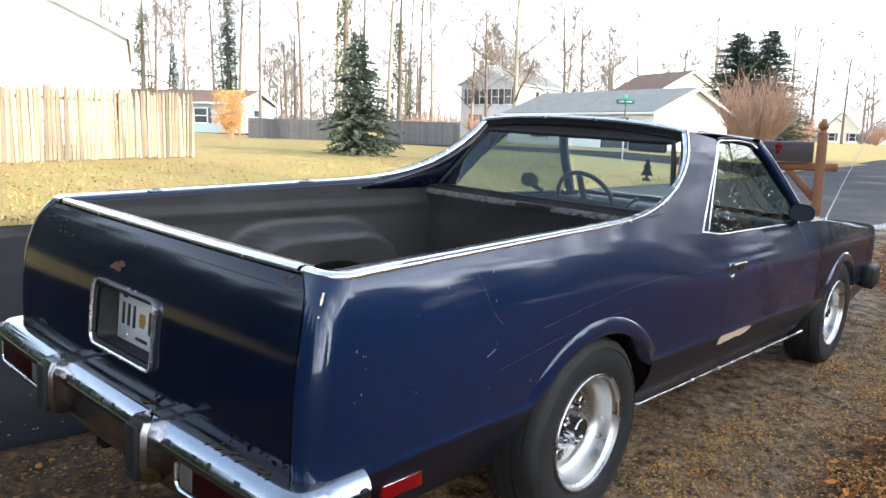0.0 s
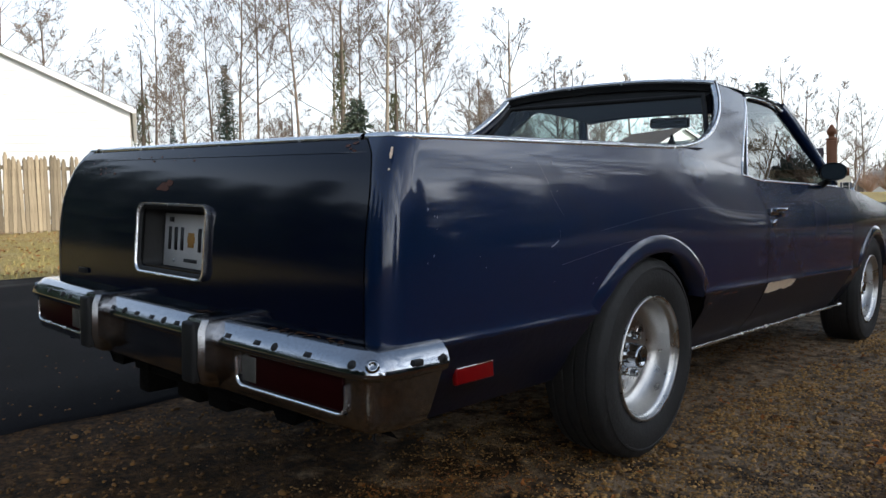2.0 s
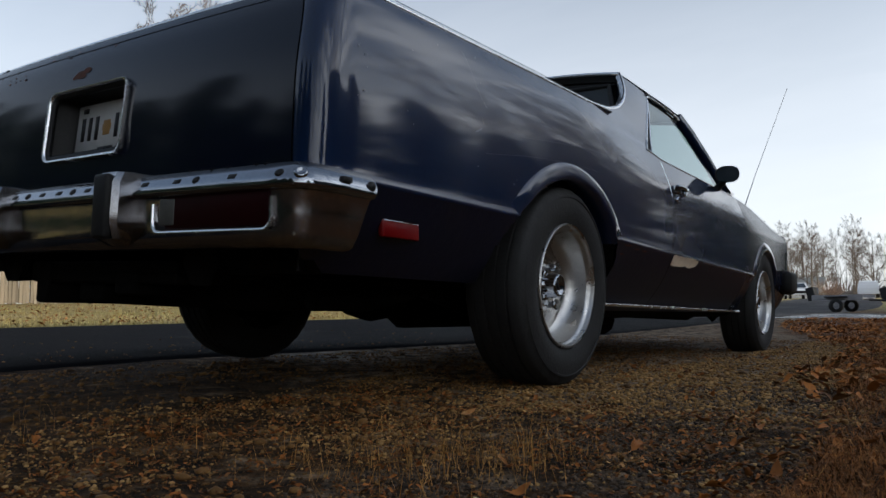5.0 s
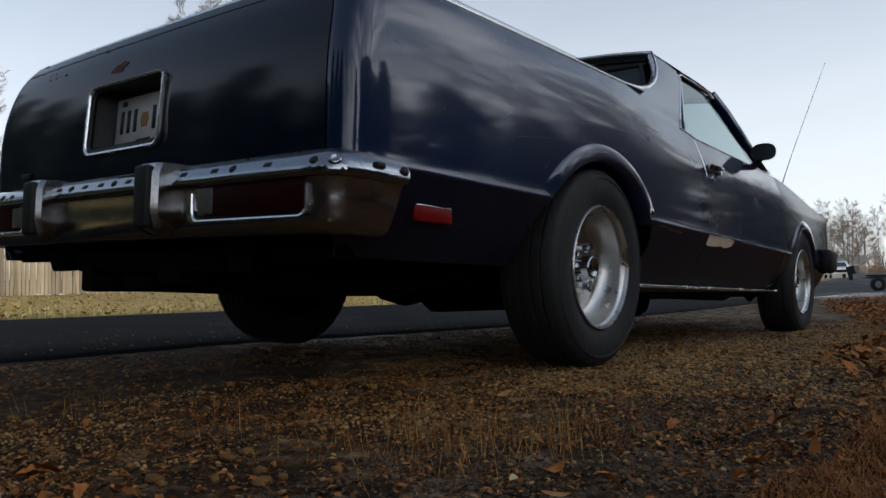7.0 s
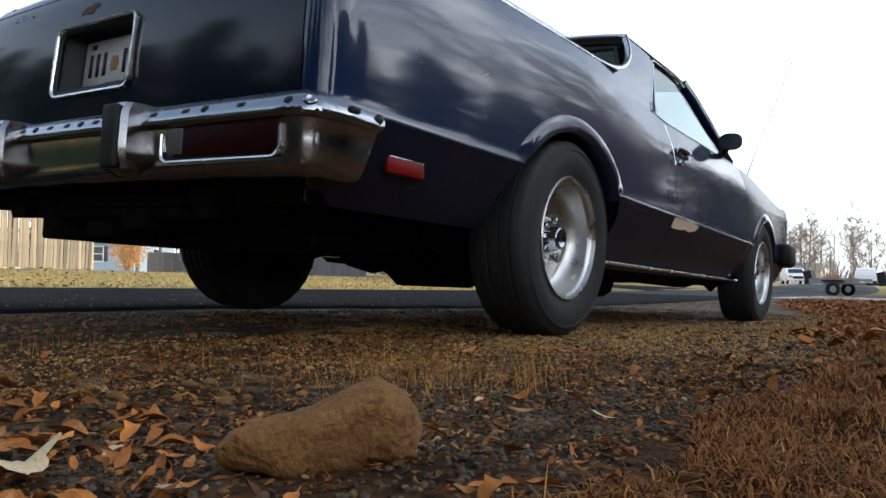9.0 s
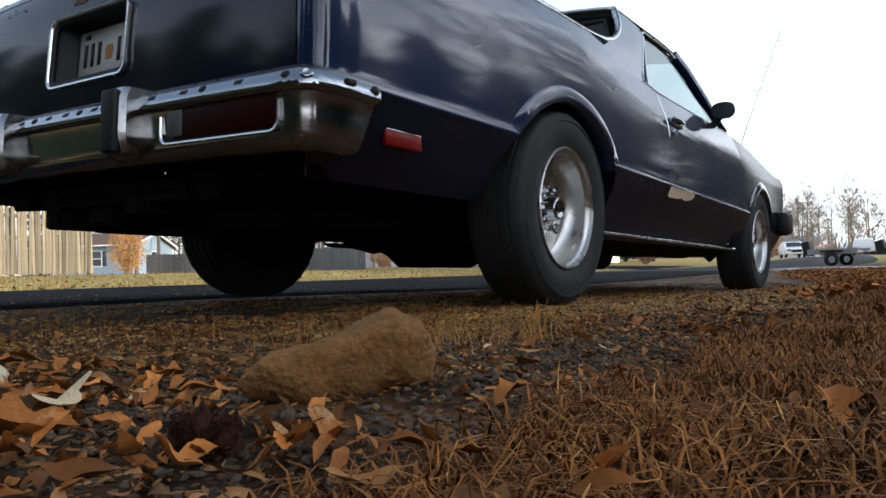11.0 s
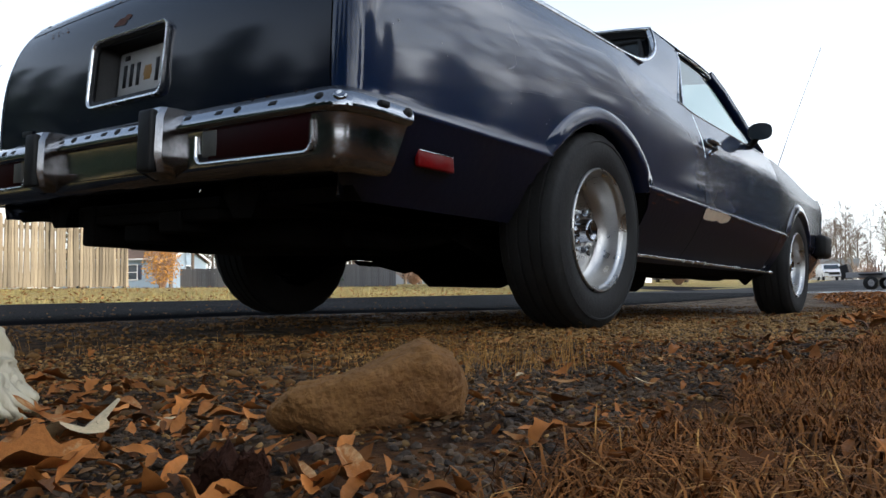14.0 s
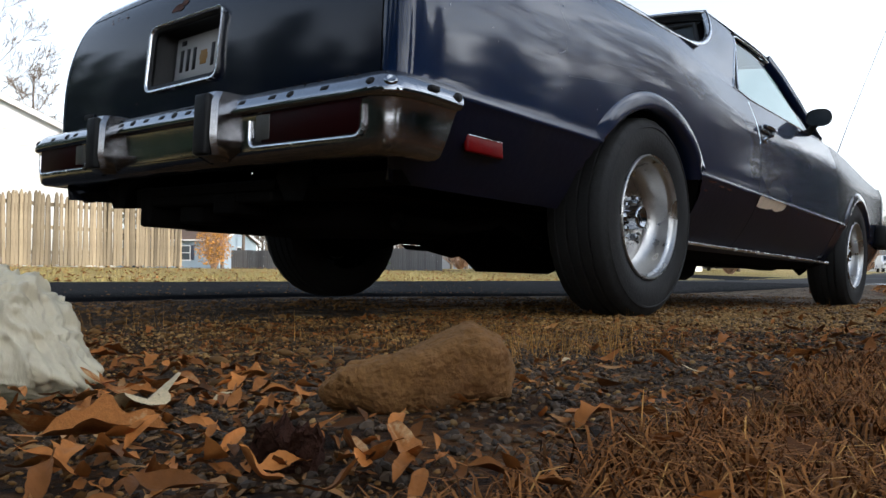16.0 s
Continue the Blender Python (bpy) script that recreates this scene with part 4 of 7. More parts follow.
# rail caps between the outer trim and the bed
both("rail_cap", grid([[(half_width(y, rail_z(y)) - 0.004, y, rail_z(y) + 0.001), (0.76, y, rail_z(y) + 0.006), (0.715, y, rail_z(y) + 0.004), (0.703, y, rail_z(y) - 0.012)] for y in np.linspace(-1.06, 0.55, 40)]), PAINT)
# inner walls of the sail panels, down to the bed
rows = []
ks = list(range(len(TRIM_Y)))
for s in np.linspace(0, len(TRIM_Y) - 1, 30):
    y, z = hermite(ks, TRIM_Y, s), hermite(ks, TRIM_Z, s)
    xo = half_width(y, z)
    xi = 0.705 - 0.17 * smooth_step((z - 1.0) / 0.36)
    rows.append([(xo - 0.006, y, z - 0.001), (xo - 0.03, y + 0.004, z - 0.006), (min(xo - 0.05, xi + 0.02), y + 0.03, z - 0.02), (xi, y + 0.10, max(1.0, z - 0.06)), (0.70, min(1.0, max(0.78, y + 0.18)), 1.0)])
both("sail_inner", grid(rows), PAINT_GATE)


# bright rail trim: round the rear corner, along the rail, up the sail panel to the roof's edge
path, outs = [], []
for a in np.linspace(0, 90, 9):
    t = radians(a)
    path.append((0.733 + 0.059 * math.sin(t), tail_y(1.0) + 0.012 + 0.06 * (1 - math.cos(t)), rail_z(-1.05)))
    outs.append((math.sin(t), -math.cos(t), 0))
path.insert(0, (0.682, tail_y(1.0) + 0.010, rail_z(-1.05)))
outs.insert(0, (0, -1, 0))
for y in np.arange(-1.0, 0.19, 0.06):
    path.append((half_width(y, rail_z(y)) - 0.004, y, rail_z(y)))
    outs.append((1, 0, 0))
for s in np.linspace(0.1, len(TRIM_Y) - 1, 30):
    y, z = hermite(ks, TRIM_Y, s), hermite(ks, TRIM_Z, s)
    path.append((half_width(y, z) - 0.004, y, z))
    k = smooth_step(s / 4)
    outs.append((1, 0, 0.55 * k))
trim_section = [(0.004, -0.006), (0.007, -0.001), (0.006, 0.006), (0.0, 0.010), (-0.014, 0.012), (-0.024, 0.009), (-0.027, -0.002)]
both("rail_trim", sweep(path, trim_section, outs), TRIM_BRIGHT, "bright metal bed-rail moulding")
both("rail_trim_groove", sweep(path[12:], [(0.0055, 0.0105), (0.007, 0.011), (0.004, 0.0122), (0.002, 0.0118)], outs[12:]), BLACK_RUBBER)
part("roof_edge_trim", tube([(x, 1.062, roof_z(x, 1.062) + 0.002) for x in np.linspace(-0.575, 0.575, 25)], 0.011, 8), TRIM_BRIGHT, car, "bright moulding on the roof's rear edge")
for yy in (-0.72, 0.0):
    part("tie_down", moved(join(box(-0.012, 0.012, -0.035, 0.035, 0.0, 0.008, 0.003), box(-0.008, 0.0, -0.016, 0.016, 0.006, 0.014, 0.003)), pose(-0.728, yy, rail_z(yy) + 0.004)), CHROME_DULL, car, "small dark rail tie-down")

# rear window
rw = []
for s in np.linspace(0, 1, 8):
    wdt = 0.665 - 0.135 * s
    rw.append([(x * wdt, 0.83 + 0.22 * s - 0.03 * (1 - abs(x) ** 3) * (1 - s), 1.018 + 0.305 * s) for x in np.linspace(1, -1, 15)])
g = part("rear_window", grid(rw), GLASS, car, "clear curved rear window")
g.visible_shadow = False
edge = [rw[0][k] for k in range(15)] + [r[-1] for r in rw[1:]] + rw[-1][::-1][1:] + [r[0] for r in rw[::-1][1:]]
part("rear_window_seal", tube(edge, 0.012, 6), BLACK_RUBBER, car)

# ---- tailgate ----
gate_rows = []
for z in np.linspace(0.46, rail_z(-1.05) - 0.006, 40):
    gate_rows.append([(x, gate_y(x, z), z) for x in np.linspace(-1, 1, 65) * seam_x(z)])
v, f = grid(gate_rows)
PL_W, PL_H, PL_Z = 0.375, 0.195, 0.727
f = [q for q in f if not (abs(sum(v[i][0] for i in q) / 4) < PL_W / 2 - 0.022 and abs(sum(v[i][2] for i in q) / 4 - PL_Z) < PL_H / 2 - 0.02)]
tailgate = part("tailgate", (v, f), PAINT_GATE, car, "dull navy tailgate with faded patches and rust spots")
both("tailgate_gap", grid([[(seam_x(z) + o, tail_y(z) + 0.026, z) for o in (-0.02, 0.02)] for z in np.linspace(0.46, 0.995, 12)]), GAP)
part("tailgate_inner", grid([[(x, tail_y(z) + 0.06, z) for x in np.linspace(0.66, -0.66, 4)] for z in np.linspace(0.5, 0.99, 6)]), BED, tailgate)
part("tailgate_trim", sweep([(x, tail_y(1.0) + 0.012 * (abs(x) / 0.66) ** 3, rail_z(-1.05)) for x in np.linspace(-0.665, 0.665, 15)], trim_section, [(0, -1, 0)] * 15), TRIM_BRIGHT, tailgate, "bright moulding on the gate's top edge")
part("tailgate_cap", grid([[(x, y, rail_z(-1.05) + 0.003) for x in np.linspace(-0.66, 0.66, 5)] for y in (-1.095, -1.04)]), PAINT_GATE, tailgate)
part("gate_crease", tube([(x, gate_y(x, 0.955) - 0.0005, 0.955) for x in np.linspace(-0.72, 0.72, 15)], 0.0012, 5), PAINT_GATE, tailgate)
# plate recess, its bright frame, the plate
ring = rounded_rect(PL_W, PL_H, 0.028, 5)
fy = lambda z: tail_y(z)
part("plate_frame", sweep([(x, fy(PL_Z + z) - 0.006, PL_Z + z) for x, z in ring + ring[:1]], [(0.008, -0.003), (0.008, 0.003), (-0.008, 0.004), (-0.008, -0.004)], [(0, -1, 0)] * (len(ring) + 1)), TRIM_BRIGHT, tailgate, "bright worn plate surround")
part("plate_frame_black", sweep([(x * 0.955, fy(PL_Z + z) - 0.001, PL_Z + z * 0.92) for x, z in ring + ring[:1]], [(0.006, -0.007), (0.006, 0.007), (-0.006, 0.007), (-0.006, -0.007)], [(0, -1, 0)] * (len(ring) + 1)), BLACK_RUBBER, tailgate)
deep = [(x * 0.86, z * 0.82) for x, z in ring]
wall = [[(x * 0.95, fy(PL_Z + z) + 0.002, PL_Z + z * 0.92) for x, z in ring + ring[:1]], [(x, -1.125, PL_Z + z) for x, z in deep + deep[:1]], [(x * 0.02, -1.122, PL_Z + z * 0.02) for x, z in deep + deep[:1]]]
part("plate_recess", grid(wall), BLACK_RUBBER, tailgate)
tilt = pose(0.012, -1.142, PL_Z - 0.006, 0, 0, 0) @ pose(0, 0, 0, -4, 0, 0)
plate = part("number_plate", moved(box(-0.152, 0.152, -0.0015, 0.0015, -0.076, 0.076, 0.001, 1), tilt), PLATE, tailgate, "white number plate")
bars = []
for x in (-0.118, -0.084, -0.05, 0.045, 0.079, 0.113):
    bars.append(box(x - 0.008, x + 0.008, -0.0032, -0.0012, -0.028, 0.038))
bars.append(box(-0.035, 0.035, -0.0032, -0.0012, -0.060, -0.050))
bars.append(box(-0.125, -0.10, -0.0032, -0.0012, 0.052, 0.066))
bars.append(box(0.085, 0.12, -0.0032, -0.0012, 0.052, 0.062))
for bar_ in bars:
    part("plate_bar", moved(bar_, tilt), INK, plate)
part("plate_emblem", moved(join(box(-0.018, 0.014, -0.0032, -0.0012, -0.018, 0.024, 0.001), box(-0.022, 0.018, -0.003, -0.0012, -0.005, 0.014, 0.001)), tilt), GOLD_INK, tailgate)
part("plate_bolt", moved(lathe([(-0.006, 0.0001), (-0.005, 0.005), (0, 0.006)], 10, "y"), tilt @ pose(-0.09, 0, -0.058)), STEEL, tailgate)
# ghost of a lost emblem, rust and flakes
em = []
for x, z, wd, hg in ((-0.085, 0.876, 0.020, 0.010), (-0.055, 0.884, 0.016, 0.009), (-0.07, 0.868, 0.014, 0.007), (-0.105, 0.869, 0.012, 0.006)):
    pts = [(x + 1.5 * wd * math.cos(a) * prnd.uniform(0.7, 1), z + 1.3 * hg * math.sin(a) * prnd.uniform(0.6, 1)) for a in np.linspace(0, 2 * math.pi, 13)[:-1]]
    em.append(([(px, tail_y(pz) - 0.0015, pz) for px, pz in pts], [tuple(range(12))[::-1]]))
part("emblem_ghost", join(*em), RUST, tailgate, "rusty ghost of a lost emblem")
em = []
for k in range(34):
    if k < 16:
        x, z, s = prnd.uniform(-0.66, 0.1), 0.955 + prnd.uniform(-0.008, 0.008), prnd.uniform(0.0015, 0.006)
    elif k < 20:
        x, z, s = prnd.uniform(0.635, 0.685), 0.968 + prnd.uniform(-0.012, 0.01), prnd.uniform(0.003, 0.008)
    elif k < 28:
        x, z, s = prnd.uniform(-0.55, -0.42), prnd.uniform(0.91, 0.94), prnd.uniform(0.003, 0.008)
    else:
        x, z, s = prnd.uniform(-0.6, 0.6), prnd.uniform(0.6, 0.95), prnd.uniform(0.001, 0.004)
    if abs(x) < 0.2 and z < 0.85:
        continue
    pts = [(x + 1.5 * s * math.cos(a) * prnd.uniform(0.5, 1), z + s * 0.6 * math.sin(a) * prnd.uniform(0.5, 1)) for a in np.linspace(0, 2 * math.pi, 9)[:-1]]
    em.append(([(px, gate_y(px, pz) - 0.0013, pz) for px, pz in pts], [tuple(range(8))[::-1]]))
tagged(part("rust_spot", join(*em), RUST, tailgate), kind="stuff")
part("gate_nameplate", box(-0.60, -0.54, tail_y(0.60) - 0.004, tail_y(0.60) + 0.002, 0.59, 0.606, 0.002), BLACK_RUBBER, tailgate)

# ---- rear bumper ----
def bumper_path():
    pts = [(0.889, -1.035), (0.8895, -1.105), (0.889, -1.15), (0.886, -1.187), (0.879, -1.216), (0.866, -1.237), (0.845, -1.250), (0.815, -1.2565), (0.78, -1.258)]
    for x in (0.70, 0.55, 0.4, 0.25, 0.0):
        pts.append((x, -1.258 - 0.012 * (1 - (x / 0.8) ** 2)))
    return pts + [(-x, y) for x, y in pts[::-1][1:]]


bp = bumper_path()
bp3 = [(x, y, 0.0) for x, y in bp]


def bumper_strip(sec, name, material, label="", lo=0, hi=None, parent=None):
    rows = []
    use = bp3[lo:hi]
    for i, p in enumerate(use):
        a, c = Vector(use[max(0, i - 1)]), Vector(use[min(len(use) - 1, i + 1)])
        d = (c - a).normalized()
        o = d.cross(Vector((0, 0, 1))) * -1
        if o.y > 0.2 or (abs(p[0]) > 0.8 and o.x * p[0] < 0):
            o = -o
        raked = 0.36 if i in (0, len(use) - 1) else 0.0      # the ends are cut on a slant
        rows.append([(p[0] + o.x * s, p[1] + o.y * s - raked * max(0.0, 0.54 - z), z) for s, z in sec])
    return part(name, grid(rows), material, parent or car, label)


bumper = bumper_strip([(-0.10, 0.548), (-0.06, 0.551), (-0.034, 0.552), (-0.024, 0.549), (-0.004, 0.531), (0.006, 0.516), (0.010, 0.503), (0.006, 0.494), (-0.012, 0.490)], "rear_bumper", CHROME, "chrome rear bumper with empty trim-strip holes")
bumper_strip([(-0.004, 0.493), (-0.006, 0.487), (-0.008, 0.45), (-0.011, 0.41), (-0.016, 0.387), (-0.026, 0.380), (-0.06, 0.378), (-0.12, 0.384)], "bumper_lower_face", CHROME_DULL, "dull scuffed lower bumper face", parent=bumper)


def on_bumper(x):
    """Where the bumper's face lies at x, and its outward way."""
    for (x0, y0), (x1, y1) in zip(bp, bp[1:]):
        if (x0 - x) * (x1 - x) <= 0 and abs(x0 - x1) > 1e-6:
            t = (x - x0) / (x1 - x0)
            d = Vector((x1 - x0, y1 - y0, 0)).normalized()
            o = d.cross(Vector((0, 0, 1)))
            o = o if o.y < 0 else -o
            return x, y0 + (y1 - y0) * t, math.degrees(math.atan2(o.x, -o.y))
    return x, -1.25, 0


for x in (-0.827, -0.574, -0.13, 0.093, 0.574, 0.822):
    px, py, a = on_bumper(x)
    part("bumper_bolt", moved(lathe([(-0.003, 0.0001), (-0.003, 0.007), (-0.001, 0.010), (0.004, 0.010)], 14, "y"), pose(px, py - 0.001, 0.524, 0, 0, a) @ pose(0, 0, 0, -38, 0, 0)), BLACK_RUBBER, bumper)
for x in (-0.688, -0.51, -0.395, -0.20, -0.055, 0.028, 0.16, 0.202, 0.395, 0.51, 0.688):
    px, py, a = on_bumper(x)
    part("bumper_slot", moved(box(-0.011, 0.011, -0.0016, 0.002, -0.006, 0.006, 0.0005, 1), pose(px, py - 0.0005, 0.524, 0, 0, a) @ pose(0, 0, 0, -38, 0, 0)), BLACK_RUBBER, bumper)
for sgn in (1, -1):
    part("bumper_bolt", moved(lathe([(-0.002, 0.0001), (-0.001, 0.006), (-0.005, 0.008), (-0.005, 0.011), (-0.001, 0.014), (0.004, 0.015)], 16, "y"), pose(sgn * 0.864, -1.238, 0.524, 0, 0, sgn * 45) @ pose(0, 0, 0, -32, 0, 0)), CHROME, bumper)
    part("bumper_slot", moved(box(-0.013, 0.013, -0.0125, 0.002, -0.006, 0.006, 0.001, 1), pose(sgn * 0.887, -1.14, 0.522, 0, 0, sgn * 88)), BLACK_RUBBER, bumper)
    part("bumper_bolt", moved(lathe([(-0.006, 0.0001), (-0.006, 0.010), (0.0, 0.012)], 14, "y"), pose(sgn * 0.893, -1.063, 0.518, 0, 0, sgn * 90)), BLACK_RUBBER, bumper)
    # upright guards
    gd = [[(sgn * 0.292 + wx, y, z) for wx, y, z in ((-w0, yb, zz), (-w0, yf, zz), (-w0 + 0.012, yf - 0.012, zz), (w0 - 0.012, yf - 0.012, zz), (w0, yf, zz), (w0, yb, zz))]
          for w0, yb, yf, zz in ((0.034, -1.20, -1.255, 0.560), (0.042, -1.20, -1.282, 0.556), (0.045, -1.20, -1.294, 0.53), (0.045, -1.20, -1.296, 0.44), (0.045, -1.20, -1.286, 0.400), (0.034, -1.20, -1.26, 0.386))]
    guard = part("bumper_guard", grid([r[::-1] for r in gd]), CHROME_DULL, bumper, "upright bumper guard", flat_angle=40)
    part("guard_strip", box(sgn * 0.292 - 0.028, sgn * 0.292 + 0.028, -1.318, -1.296, 0.40, 0.55, 0.008), BLACK_RUBBER, bumper, "black rubber guard strip")
    part("guard_cap", moved(grid([[(-0.03, -1.20, 0.556), (0.03, -1.20, 0.556)], [(-0.03, -1.245, 0.5565), (0.03, -1.245, 0.5565)]]), pose(sgn * 0.292, 0, 0)), CHROME, bumper)
    # tail lamp let into the bumper
    x0, x1 = 0.425, 0.803
    xm, wd = (x0 + x1) / 2, x1 - x0
    px, py, a = on_bumper(sgn * xm)
    m = pose(px, py + 0.010, 0.458, 0, 0, sgn * 1.5)
    lamp_ring = rounded_rect(wd, 0.088, 0.024, 5)
    lamp = part("tail_lamp", moved(box(-wd / 2 + 0.045, wd / 2 - 0.008, -0.008, 0.02, -0.038, 0.040, 0.004) if sgn > 0 else box(-wd / 2 + 0.008, wd / 2 - 0.045, -0.008, 0.02, -0.038, 0.040, 0.004), m), RED_DARK, bumper, "dark red tail lamp")
    lower_ring = lamp_ring[11:] + lamp_ring[:1]
    part("lamp_frame", moved(sweep([(x, -0.004, z) for x, z in lower_ring], [(0.006, -0.0025), (0.006, 0.0025), (-0.008, 0.003), (-0.008, -0.003)], [(0, -1, 0)] * len(lower_ring)), m), TRIM_BRIGHT, bumper, "bright lamp surround")
    part("lamp_recess", moved(box(-wd / 2 + 0.003, wd / 2 - 0.003, 0.0, 0.01, -0.044, 0.044), m), BLACK_RUBBER, bumper)
    rx = -sgn * (wd / 2 - 0.052)
    part("reverse_lamp", moved(box(rx - 0.026, rx + 0.026, -0.010, 0.015, -0.030, 0.030, 0.003), m), WHITE_LENS, bumper, "clear reversing lamp")
    # side marker
    my = -0.873
    part("side_marker", moved(box(-0.006, 0.009, -0.070, 0.070, -0.026, 0.026, 0.004), pose(sgn * half_width(my, 0.45), my, 0.450, 0, 0, 0) @ pose(0, 0, 0, 0, -6 * sgn, 0)), RED, car, "red side marker lamp with a thin bright line")
    part("marker_line", moved(box(0.0085, 0.0105, -0.066, 0.066, 0.012, 0.0145), pose(sgn * half_width(my, 0.45), my, 0.450) @ Matrix.Diagonal((sgn, 1, 1, 1)) @ pose(0, 0, 0, 0, -6, 0)), TRIM_BRIGHT, car)
px, py, a = on_bumper(0.0)
part("centre_panel", moved(box(-0.245, 0.245, -0.004, 0.012, -0.04, 0.042, 0.004), pose(px, py + 0.014, 0.447)), CHROME_DULL, bumper, "plain brushed panel between the guards")

# ---- wheels ----
def wheel(m, front_wheel=False):
    R0, hw = 0.33, 0.112
    seg = 120
    prof = [(0.075, 0.190), (0.092, 0.200), (0.103, 0.215), (0.110, 0.245), (0.1125, 0.268), (0.108, 0.292), (0.1115, 0.294), (0.110, 0.300), (0.103, 0.306), (0.098, 0.318), (0.088, 0.326), (0.062, 0.3295), (0.060, 0.323), (0.054, 0.323), (0.052, 0.330),
            (0.024, 0.3305), (0.022, 0.323), (0.016, 0.323), (0.014, 0.3305), (-0.014, 0.3305), (-0.016, 0.323), (-0.022, 0.323), (-0.024, 0.3305), (-0.052, 0.330), (-0.054, 0.323), (-0.060, 0.323), (-0.062, 0.3295), (-0.088, 0.326), (-0.1, 0.31), (-0.112, 0.26), (-0.10, 0.2)]
    rows = []
    for i, (a, r) in enumerate(prof):
        ring = []
        for k in range(seg + 1):
            t = 2 * math.pi * k / seg
            rr = r
            if 0.30 < r < 0.3296 and abs(a) > 0.08 and (k // 2) % 2 == 0:
                rr -= 0.002
            ring.append((a, rr * math.cos(t), rr * math.sin(t)))
        rows.append(ring)
    barrel = lathe([(0.088, 0.2005), (0.097, 0.207), (0.103, 0.2075), (0.107, 0.204), (0.106, 0.199), (0.101, 0.1965), (0.094, 0.196), (0.090, 0.192), (0.084, 0.187), (0.078, 0.1855), (0.06, 0.184), (0.042, 0.180), (0.026, 0.173), (0.014, 0.163), (0.009, 0.154)], 72)
    # flat centre with five round holes, far back in the barrel
    hole_at = [radians(180 + 72 * k - (17 if not front_wheel else 50)) for k in range(5)]
    ring_n = 180
    dish = []
    for r in np.linspace(0.154, 0.034, 30):
        a = 0.009 + 0.006 * smooth_step((0.15 - r) / 0.03) + 0.010 * smooth_step((0.082 - r) / 0.012)
        dish.append([(a, r * math.cos(2 * math.pi * k / ring_n), r * math.sin(2 * math.pi * k / ring_n)) for k in range(ring_n + 1)])
    dv, df = grid(dish)
    keep = []
    for q in df:
        cy_, cz_ = sum(dv[i][1] for i in q) / 4, sum(dv[i][2] for i in q) / 4
        if any((cy_ - 0.108 * math.cos(t)) ** 2 + (cz_ - 0.108 * math.sin(t)) ** 2 < 0.0195**2 for t in hole_at):
            continue
        keep.append(q)
    rims = [moved(lathe([(0.0140, 0.0255), (0.0175, 0.0225), (0.0165, 0.0195), (0.008, 0.0175), (-0.02, 0.0175)], 28), pose(0, 0.108 * math.cos(t), 0.108 * math.sin(t))) for t in hole_at]
    rim_ob = part("wheel", moved(join(barrel, (dv, keep), *rims), m), RIM, car, "scuffed alloy wheel with a deep barrel and round holes", flat_angle=50)
    part("tyre", moved(grid(rows), m), RUBBER, rim_ob, "dusty black tyre with worn tread", flat_angle=35)
    cap = part("centre_cap", moved(lathe([(0.012, 0.047), (0.020, 0.0455), (0.022, 0.041), (0.064, 0.040), (0.071, 0.038), (0.074, 0.034), (0.073, 0.029), (0.067, 0.026), (0.066, 0.0001)], 40), m), CHROME, rim_ob, "long round hub cap")
    part("cap_mark", moved(box(0.065, 0.0675, -0.004, 0.004, -0.020, 0.020, 0.001), m @ pose(0, 0, 0, 20, 0, 0)), INK, rim_ob)
    for t in hole_at:
        t += radians(36)
        lug = part("lug_nut", moved(lathe([(0.018, 0.0150), (0.024, 0.0135), (0.045, 0.012), (0.049, 0.008), (0.050, 0.0001)], 6), m @ pose(0, 0.066 * math.cos(t), 0.066 * math.sin(t))), CHROME, rim_ob, flat_angle=25)
    part("brake_drum", moved(lathe([(-0.03, 0.15), (-0.03, 0.0001)], 32), m), UNDER, rim_ob)
    part("inner_barrel", moved(lathe([(0.0, 0.16), (-0.11, 0.185)], 32), m), UNDER, rim_ob)


for sgn, yy, xo in ((1, 0.018, 0.733), (-1, 0.018, 0.733), (1, 2.935, 0.722), (-1, 2.935, 0.722)):
    wheel(pose(sgn * xo, yy, 0.344 if yy < 1 and sgn > 0 else 0.330) @ Matrix.Diagonal((sgn, 1, 1, 1)) @ pose(0, 0, 0, 17 if yy < 1 else 50, 0, 0), yy > 1)

# ---- front end ----
rows = []
for y in np.linspace(2.32, 3.84, 24):
    t = (y - 2.32) / 1.52
    row = []
    for x in np.linspace(-1, 1, 25):
        hw_ = half_width(y, side_top(y)) - 0.004
        z = side_top(y) + 0.028 * (1 - abs(x) ** 2.6) * (1 - 0.6 * t) + 0.012 * math.exp(-((abs(x) - 0.82) / 0.08) ** 2) - 0.05 * smooth_step((t - 0.92) / 0.08)
        row.append((x * hw_, y + 0.03 * (1 - x * x) * t, z))
    rows.append(row[::-1])
part("hood", grid(rows), PAINT_FENDER, car, "dark hood")
part("nose", box(-0.79, 0.79, 3.74, 3.83, 0.42, 0.84, 0.03), BLACK_RUBBER, car, "dark grille and nose")
fb = []
for x in np.linspace(-0.86, 0.86, 25):
    yb = 3.93 - 0.10 * smooth_step((abs(x) - 0.6) / 0.27)
    fb.append([(x, yb - 0.16, 0.56), (x, yb, 0.555), (x, yb + 0.015, 0.53), (x, yb + 0.005, 0.49), (x, yb + 0.005, 0.42), (x, yb - 0.16, 0.40)])
part("front_bumper", grid(fb), CHROME_DULL, car, "front bumper with black ends")
both("bumper_end", box(0.79, 0.875, 3.57, 3.81, 0.41, 0.57, 0.03), BLACK_RUBBER)
